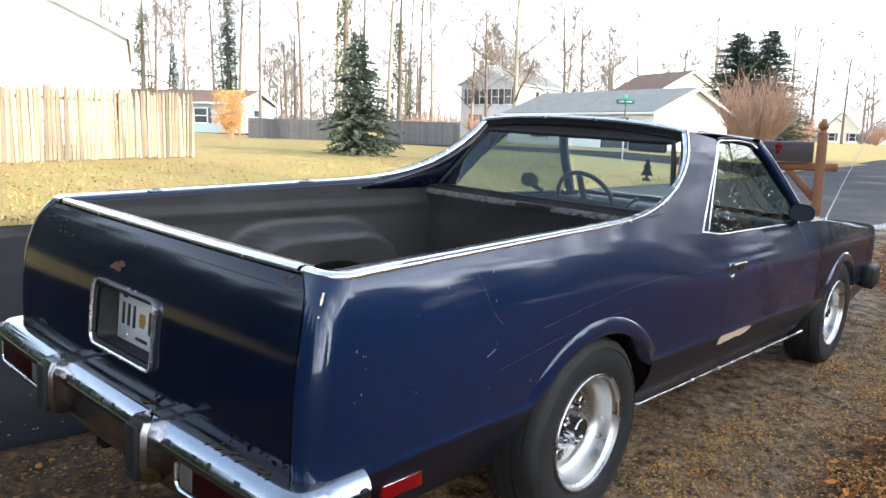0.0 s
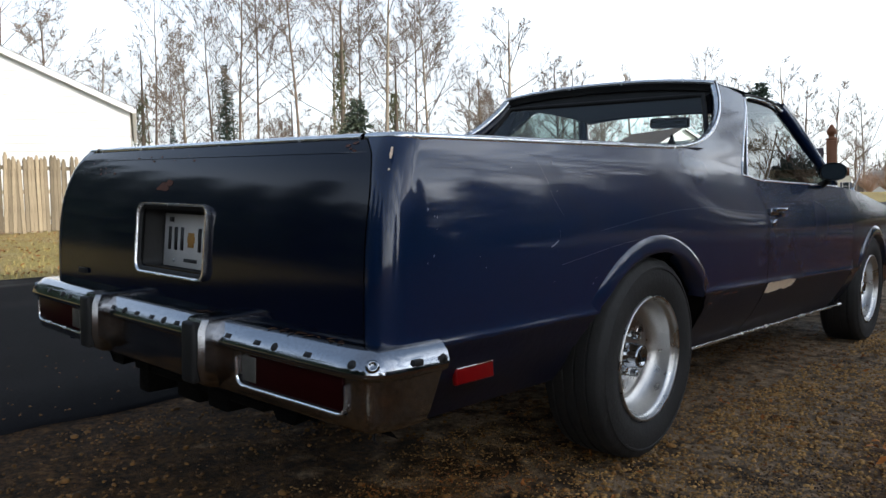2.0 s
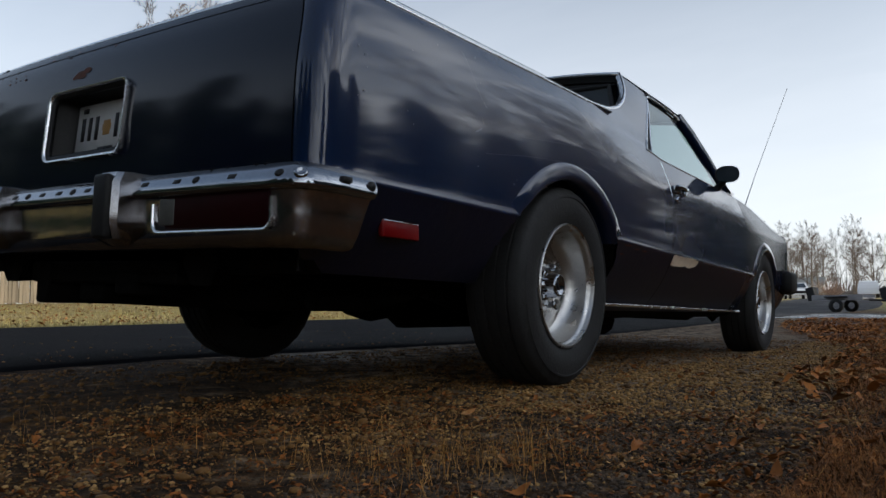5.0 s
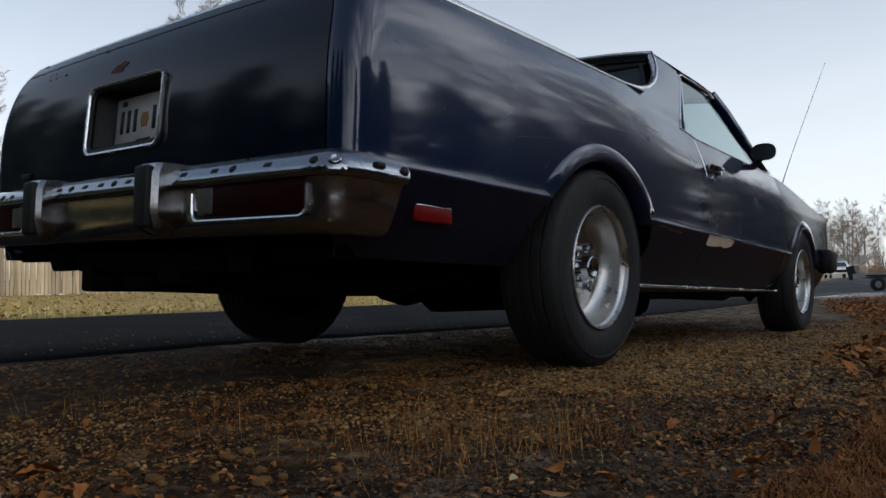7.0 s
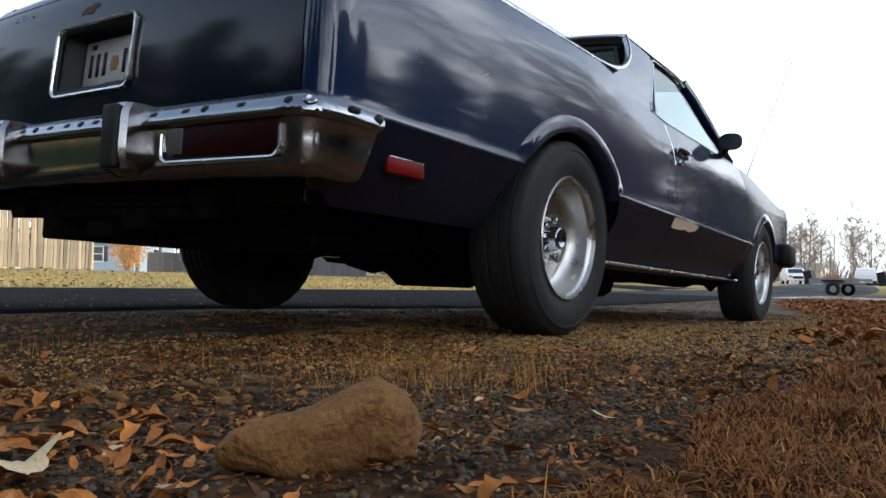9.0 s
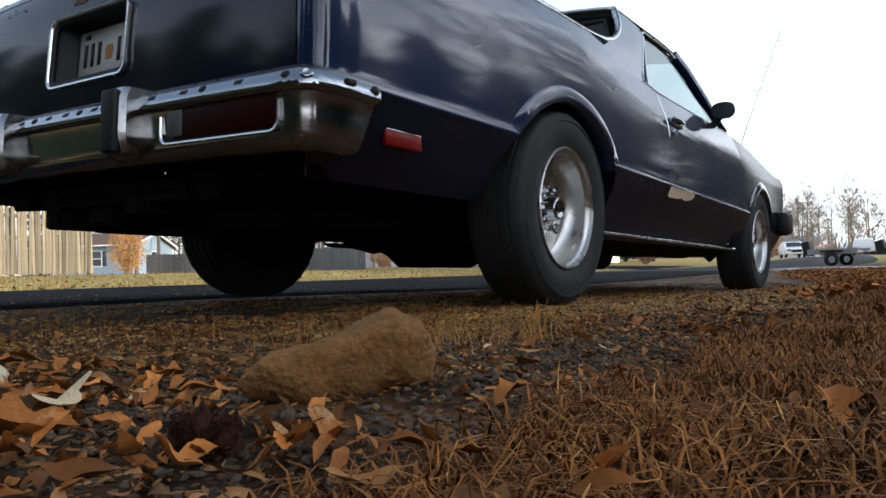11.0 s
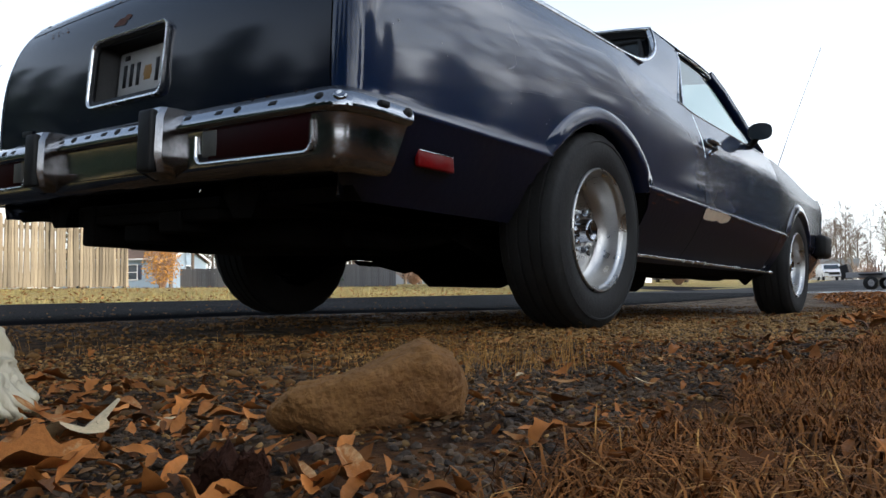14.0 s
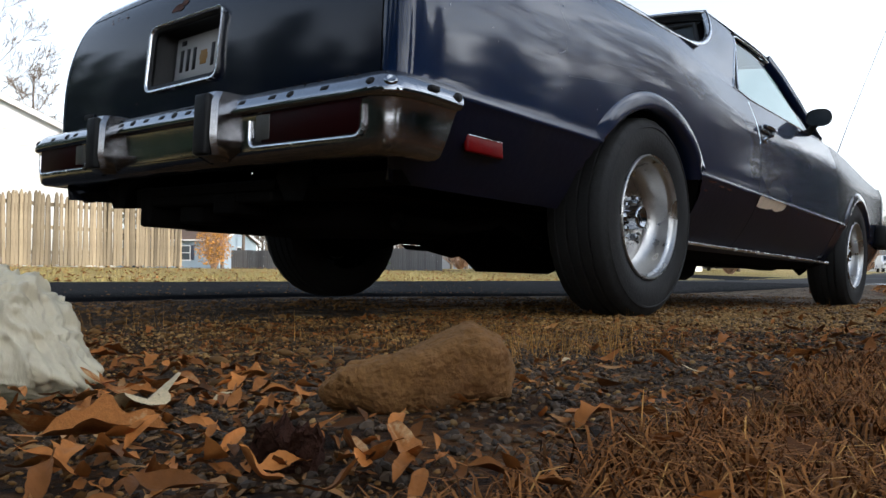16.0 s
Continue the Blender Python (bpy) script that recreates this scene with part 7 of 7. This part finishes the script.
def leaf_shape(rnd, length, lobed, curl, fold, n=14):
    """A dry leaf with a lobed outline, folded on its midrib and curled."""
    twist = rnd.uniform(-1, 1)
    left, right, mid = [], [], []
    for i in range(n + 1):
        u = i / n
        w = (0.30 if lobed else 0.2) * math.sin(math.pi * min(1, u * 0.98 + 0.02)) ** 0.8
        if lobed:
            w *= 1 + 0.24 * math.sin(u * 17.0)
        k1, k2 = w * rnd.uniform(0.9, 1.08), w * rnd.uniform(0.9, 1.08)
        z = curl * (u - 0.5) ** 2 + twist * math.sin(u * 5) * 0.06
        mid.append((0.0, u - 0.5, z))
        left.append((-k1 * math.cos(fold), u - 0.5 + 0.05 * (1 if lobed else 0), z + k1 * math.sin(fold) + 0.5 * twist * w * math.sin(u * 7)))
        right.append((k2 * math.cos(fold * 0.8), u - 0.5 + 0.05 * (1 if lobed else 0), z + k2 * math.sin(fold * 0.8) - 0.5 * twist * w * math.cos(u * 6)))
    v, f = grid([left, mid, right])
    k = len(v)
    v += [(-0.012, -0.72, mid[0][2] + 0.03), (0.012, -0.72, mid[0][2] + 0.03), (0.015, -0.5, mid[0][2]), (-0.015, -0.5, mid[0][2])]
    f.append((k, k + 1, k + 2, k + 3))
    return [(x * length, y * length, z * length) for x, y, z in v], f


lr = random.Random(44)
LEAVES = [leaf_shape(lr, 1.0, k % 7 == 1, lr.uniform(-0.4, 0.9), lr.uniform(0.1, 0.9)) for k in range(14)]
SMALL_LEAVES = [leaf_shape(lr, 1.0, False, lr.uniform(-0.4, 0.9), lr.uniform(0.1, 0.9), 5) for k in range(10)]


def scatter(count, place, shapes_, size, lift, tilt_most):
    sets = []
    arr = [(np.array(v), f) for v, f in shapes_]
    made = 0
    while made < count:
        p = place(lr)
        if p is None:
            continue
        x, y = p
        if math.hypot(x - 1.96, y + 2.27) < 0.16:
            continue
        made += 1
        v, f = arr[lr.randrange(len(arr))]
        m = pose(x, y, ground_at(x, y) + lr.uniform(*lift), lr.uniform(-tilt_most, tilt_most), lr.uniform(-tilt_most, tilt_most), lr.uniform(0, 360))
        s = lr.uniform(*size)
        r3 = np.array(m.to_3x3()) * s
        sets.append((v @ r3.T + np.array(m.translation), f))
    vs, fs, k = [], [], 0
    for v, f in sets:
        vs.append(v)
        fs += [tuple(i + k for i in q) for q in f]
        k += len(v)
    return np.concatenate(vs).tolist(), fs


def near_leaves(r_):
    # drifts on the grass and left of the rock, few on the gravel
    x, y = r_.uniform(0.2, 3.4), r_.uniform(-2.6, 4.5)
    if x < 1.68:
        drift = 0.5 if (y < -1.75 and 0.55 < x < 1.5) else 0.10
    else:
        drift = 0.75
    far_thin = 1.0 if y < 0 else 0.75
    return (x, y) if r_.random() < drift * far_thin * (0.6 + 0.9 * noise.noise(Vector((x * 1.6, y * 1.6, 8)))) else None


tagged(part("leaf_litter", scatter(3400, near_leaves, LEAVES, (0.016, 0.045), (0.002, 0.014), 28), LEAF), "curled brown oak leaves strewn over the verge", "leaves", kind="stuff")


def verge_leaves(r_):
    x, y = r_.uniform(-0.4, 3.0) if r_.random() < 0.65 else r_.uniform(0.6, 12.0), r_.uniform(-0.3, 12.0)
    edge = float(np.interp(y, [-0.3, 0.4, 1.0, 2.95, 5.1, 7.4, 10], [1.62, 1.39, 1.31, 1.27, 0.64, -0.1, -0.6])) + 0.10 * noise.noise(Vector((x * 2, y * 2, 1)))
    return (x, y) if x > edge and r_.random() < 0.7 + noise.noise(Vector((x, y, 3))) and not (y > 11.3) else None


tagged(part("verge_leaf_litter", scatter(10000, verge_leaves, SMALL_LEAVES, (0.025, 0.07), (0.004, 0.025), 38), LEAF_RUST), "brown oak leaves covering the far verge", "leaves", kind="stuff")

# single leaves lying close by
placed = [(1.372, -1.984, 0.085, LEAF_PALE, 70, "large pale lobed oak leaf"), (1.317, -1.877, 0.034, LEAF_PALE, 10, "small pale curled leaf"), (1.796, -1.75, 0.05, LEAF_TAN, 120, "long tan leaf standing in the grass"), (1.436, -1.454, 0.029, LEAF_PALE, 40, "thin pale leaf sliver on the gravel"),
          (1.507, -1.648, 0.030, LEAF_RUST, 150, "dull pinkish dry leaf beside the rock"), (1.670, -1.986, 0.063, LEAF_RUST, 60, "curled orange-brown leaf on the dirt"), (1.406, -2.070, 0.071, LEAF_RUST, 200, "curled orange-brown leaf on the dirt"), (1.481, -2.070, 0.076, LEAF_RUST, 320, "broad rust-brown leaf on the dirt"),
          (1.229, -1.877, 0.071, LEAF_RUST, 100, "broad rust-brown leaf on the dirt"), (1.288, -1.927, 0.063, LEAF_RUST, 30, "curled orange-brown leaf on the dirt"), (1.523, -1.961, 0.046, LEAF_PALE, 250, "tan upright leaf among others"), (1.338, -1.826, 0.050, LEAF_RUST, 300, "curled orange-brown leaf on the dirt"),
          (1.574, -1.810, 0.029, LEAF_RUST, 80, "small orange leaf before the rock"), (1.443, -1.889, 0.025, LEAF_RUST, 20, "small orange leaf before the rock"), (1.196, -1.759, 0.046, LEAF_RUST, 140, "curled orange-brown leaf on the dirt"), (1.263, -1.667, 0.042, LEAF_RUST, 60, "curled orange-brown leaf on the dirt"), (1.389, -1.793, 0.038, LEAF_PALE, 95, "pale dry leaf on the dirt"), (1.624, -1.499, 0.029, LEAF_PALE, 95, "whitish leaf scrap on the mud"), (1.586, -1.837, 0.026, LEAF_RUST, 100, "small orange leaf before the rock"), (1.665, -2.014, 0.062, LEAF_RUST, 70, "curled orange-brown leaf on the dirt"), (1.235, -1.947, 0.07, LEAF_RUST, 150, "broad dark brown leaf by the bag")]
for k, (x, y, s, m_, rz, lab) in enumerate(placed):
    o = part("dry_leaf", leaf_shape(lr, 1.0, True, 0.15, 0.12) if k == 0 else LEAVES[(k * 5 + 1) % 14], m_)
    o.matrix_world = pose(x, y, ground_at(x, y) + 0.14 * s + 0.004, lr.uniform(-14, 14), lr.uniform(-20, 20), rz)
    o.scale = (s, s, s)
    tagged(o, lab, "leaf", "leaves close by")


# dry grass
def blade_set(count, place, length, width, lean):
    vs, fs = [], []
    made = 0
    while made < count:
        p = place(lr)
        if p is None:
            continue
        x, y = p
        if math.hypot(x - 1.96, y + 2.27) < 0.13:
            continue
        made += 1
        a, ln = lr.uniform(0, 2 * math.pi), lr.uniform(*length)
        d = Vector((math.cos(a), math.sin(a), 0))
        s = Vector((-math.sin(a), math.cos(a), 0)) * (width * lr.uniform(0.6, 1.3))
        base = Vector((x, y, ground_at(x, y) - 0.001))
        le = lr.uniform(*lean)
        b = len(vs)
        for u in (0, 0.35, 0.7, 1.0):
            out_ = ln * (math.sin(le * u) if le < 1.2 else u * (0.55 + 0.4 * math.sin(u * 1.4)))
            up_ = ln * u * math.cos(le * u) if le < 1.2 else 0.005 + ln * (0.75 - 0.22 * le) * math.sin(math.pi * 0.92 * u)
            c_ = base + d * out_ + Vector((0, 0, max(0.002, up_)))
            w_ = 1 - 0.8 * u
            vs.append(tuple(c_ + s * w_))
            vs.append(tuple(c_ - s * w_))
        fs += [(b, b + 1, b + 3, b + 2), (b + 2, b + 3, b + 5, b + 4), (b + 4, b + 5, b + 7, b + 6)]
    return vs, fs


def verge_grass(r_):
    x, y = r_.uniform(1.3, 3.6), -2.7 + 5.6 * r_.random() ** 1.7
    edge = 1.755 - 0.10 * max(0.0, y + 1.2) + 0.07 * noise.noise(Vector((0, y * 2.5, 2)))
    fade = (1 - smooth_step((x - 2.3) / 1.2)) * (1 - smooth_step((y - 1.2) / 1.6))
    return (x, y) if x > edge and r_.random() < fade * (0.55 + 0.9 * noise.noise(Vector((x * 4, y * 4, 6)))) else None


tagged(part("verge_grass", blade_set(52000, verge_grass, (0.016, 0.045), 0.0009, (1.0, 2.3)), STRAW), "matted dry brown grass on the verge", "grass", kind="stuff")


def far_verge_grass(r_):
    x, y = r_.uniform(0.7, 7), r_.uniform(1.0, 11)
    return (x, y) if x > float(np.interp(y, [-0.3, 0.4, 1.0, 2.95, 5.1, 7.4, 10], [1.65, 1.43, 1.35, 1.32, 0.7, -0.05, -0.5])) and r_.random() < 0.5 + noise.noise(Vector((x * 2, y * 2, 6))) else None


tagged(part("far_verge_grass", blade_set(9000, far_verge_grass, (0.05, 0.12), 0.002, (0.4, 2.0)), STRAW), "dry brown grass among leaves farther along", "grass", kind="stuff")


def straw_tufts(r_):
    cx_, cy_, sp = r_.choice(((1.16, -1.22, 0.07), (1.27, -1.18, 0.06), (1.05, -1.28, 0.07), (1.33, -1.08, 0.06), (0.75, -1.35, 0.12), (0.35, -1.45, 0.12), (1.22, -1.05, 0.08), (0.95, -1.02, 0.1), (1.35, -0.4, 0.15), (1.28, -1.38, 0.07), (1.36, -1.30, 0.06), (1.18, -1.42, 0.07), (1.30, -1.25, 0.09), (1.22, -1.33, 0.09)))
    return cx_ + r_.gauss(0, sp), cy_ + r_.gauss(0, sp)


tagged(part("straw_tuft", blade_set(760, straw_tufts, (0.02, 0.075), 0.00045, (0.05, 0.8)), STRAW_PALE), "thin upright dry weed stalks in the gravel", "grass", kind="stuff")


def lawn_place(r_):
    x, y = -8.1 - 9 * r_.random() ** 2.2, r_.uniform(-8, 22)
    return x, y


tagged(part("lawn_grass", blade_set(16000, lawn_place, (0.04, 0.11), 0.006, (0.2, 1.1)), LAWN_BLADE), "short pale winter lawn grass in sun", "grass", kind="stuff")


def lawn_leaf(r_):
    return -8.1 - 9 * r_.random() ** 1.6, r_.uniform(-8, 20)


tagged(part("lawn_leaf_litter", scatter(2600, lawn_leaf, SMALL_LEAVES, (0.05, 0.10), (0.03, 0.07), 30), LEAF), "scattered brown leaves on the lawn", "leaves", kind="stuff")


# gravel
def stone_shape(rnd):
    bm = bmesh.new()
    bmesh.ops.create_icosphere(bm, subdivisions=1, radius=1)
    sx_, sy_, sz_ = rnd.uniform(0.7, 1.2), rnd.uniform(0.6, 1.0), rnd.uniform(0.4, 0.7)
    for v in bm.verts:
        v.co = Vector((v.co.x * sx_, v.co.y * sy_, v.co.z * sz_)) * rnd.uniform(0.82, 1.12)
    bm.verts.index_update()
    out = [v.co.to_tuple() for v in bm.verts], [tuple(v.index for v in f.verts) for f in bm.faces]
    bm.free()
    return out


STONES = [stone_shape(lr) for _ in range(12)]


def gravel_near(r_):
    x, y = r_.uniform(-0.9, 1.75), r_.uniform(-2.3, 4.5)
    k = 0.0 if x > 1.0 and y < -1.1 else (0.95 if x < 0.9 else 0.65)
    return (x, y) if r_.random() < k * (0.55 + 0.8 * noise.noise(Vector((x * 2, y * 2, 4)))) else None


def coarse_near(r_):
    x, y = r_.uniform(-0.9, 1.2), r_.uniform(-2.0, 1.5)
    return (x, y) if r_.random() < 0.5 + 0.8 * noise.noise(Vector((x * 2, y * 2, 4))) else None


def track_grit(r_):
    x, y = r_.uniform(0.75, 1.75), r_.uniform(-0.6, 5.0)
    return (x, y) if r_.random() < 0.5 + 0.8 * noise.noise(Vector((x * 3, y * 3, 24))) else None


tagged(part("track_grit", scatter(12000, track_grit, STONES[:5], (0.003, 0.009), (0.0, 0.003), 20), PEBBLE, smooth=True), "golden-brown grit on the muddy track", "gravel", kind="stuff")
tagged(part("gravel", scatter(10000, gravel_near, STONES, (0.003, 0.009), (0.0, 0.004), 20), PEBBLE_DARK, smooth=True), "small brown river gravel on the shoulder", "gravel", kind="stuff")
tagged(part("gravel_coarse", scatter(260, coarse_near, STONES, (0.008, 0.018), (0.0, 0.004), 15), PEBBLE_DARK), "larger rounded pebbles among the gravel", "gravel", kind="stuff")


def road_grit(r_):
    x = -1.15 - 1.6 * r_.random() ** 2
    return x, r_.uniform(-3, 3)


tagged(part("road_grit", scatter(500, road_grit, STONES, (0.003, 0.009), (0.012, 0.018), 20), PEBBLE_DARK), "loose grit along the asphalt's edge", "gravel", kind="stuff")


def grit_near(r_):
    x, y = r_.uniform(0.3, 1.72), r_.uniform(-2.15, -0.4)
    return (x, y) if r_.random() < 0.45 + 0.9 * noise.noise(Vector((x * 5, y * 5, 14))) else None


tagged(part("fine_gravel", scatter(12000, grit_near, STONES[:4], (0.0012, 0.0032), (0.0, 0.002), 20), PEBBLE_DARK, smooth=True), "fine brown grit on the muddy shoulder", "gravel", kind="stuff")
tagged(part("leaf_crumbs", scatter(5200, grit_near, SMALL_LEAVES, (0.006, 0.018), (0.001, 0.006), 35), LEAF), "broken brown leaf crumbs on the gravel", "leaves", kind="stuff")


def drift_left(r_):
    x, y = r_.uniform(0.95, 1.72), r_.uniform(-2.15, -1.76)
    return (x, y) if r_.random() < 0.35 + 0.65 * smooth_step((-1.74 - y) / 0.22) and math.hypot(x - 1.545, (y + 1.83) * 1.1) > 0.125 else None


tagged(part("leaf_drift", scatter(230, drift_left, LEAVES, (0.014, 0.036), (0.004, 0.02), 30), LEAF_RUST), "drift of curled rust-brown oak leaves beside the rock", "leaves", kind="stuff")


def near_verge(r_):
    x, y = r_.uniform(1.5, 3.1), -2.7 + 2.3 * r_.random()
    edge = 1.75 + 0.07 * noise.noise(Vector((0, y * 2.5, 2)))
    thin = (1 - smooth_step((x - 2.1) / 0.9)) * (1 - smooth_step((y + 1.5) / 1.0)) * smooth_step((y + 2.75) / 0.45)
    return (x, y) if x > edge and r_.random() < thin * (0.5 + 1.3 * noise.noise(Vector((x * 7, y * 7, 6)))) else None


tagged(part("matted_grass", blade_set(40000, near_verge, (0.016, 0.045), 0.0008, (0.9, 2.6)), STRAW), "dense mat of orange-brown dead grass", "grass", kind="stuff")

# leaves and dirt caught on the bumper's ledge
sets = []
for k in range(24):
    x = lr.uniform(0.15, 0.76)
    y = lr.uniform(tail_y(0.55) - 0.035, tail_y(0.55) - 0.006)
    s_ = lr.uniform(0.009, 0.026)
    m_ = CAR_POSE @ pose(x, y, 0.553, lr.uniform(-8, 8), lr.uniform(-8, 8), lr.uniform(0, 360)) @ Matrix.Diagonal((s_, s_, s_ * 0.25, 1))
    sets.append(moved(LEAVES[k % 14], m_))
tagged(part("bumper_leaf_litter", join(*sets), CRUMB), "brown leaf crumbs caught on the bumper ledge", "leaves", kind="stuff")


# golden pebbles over the shoulder, pale straw and whole leaves in the verge
def golden(r_):
    x, y = r_.uniform(0.15, 1.72), r_.uniform(-1.95, 1.2)
    thin = 0.15 if y < -1.3 and x > 0.9 else 1.0
    return (x, y) if r_.random() < thin * (0.5 + 1.0 * noise.noise(Vector((x * 2.6, y * 2.6, 31)))) else None


tagged(part("golden_gravel", scatter(9000, golden, STONES, (0.0022, 0.0055), (0.0, 0.002), 25), PEBBLE, smooth=True), "golden-brown rounded gravel on the shoulder", "gravel", kind="stuff")
tagged(part("pale_straw", blade_set(2600, near_verge, (0.018, 0.05), 0.0008, (0.8, 2.5)), STRAW_PALE), "pale straw blades standing out of the dead grass", "grass", kind="stuff")


def verge_whole(r_):
    x, y = r_.uniform(1.68, 2.6), r_.uniform(-2.1, -0.6)
    return (x, y) if r_.random() < 0.6 else None


tagged(part("verge_whole_leaves", scatter(110, verge_whole, LEAVES, (0.012, 0.028), (0.006, 0.02), 35), LEAF_RUST), "whole rust-brown leaves caught in the dead grass", "leaves", kind="stuff")


# dark crumbs of mud between the rock and the verge
def mud_crumbs(r_):
    x, y = r_.uniform(1.15, 1.78), r_.uniform(-2.1, 0.2)
    return (x, y) if r_.random() < 0.6 + 0.9 * noise.noise(Vector((x * 4, y * 4, 41))) else None


tagged(part("mud_crumbs", scatter(11000, mud_crumbs, STONES, (0.0015, 0.0058), (-0.001, 0.002), 40), MUD_CRUMB, smooth=False), "dark damp crumbs of mud and grit", "gravel", kind="stuff")
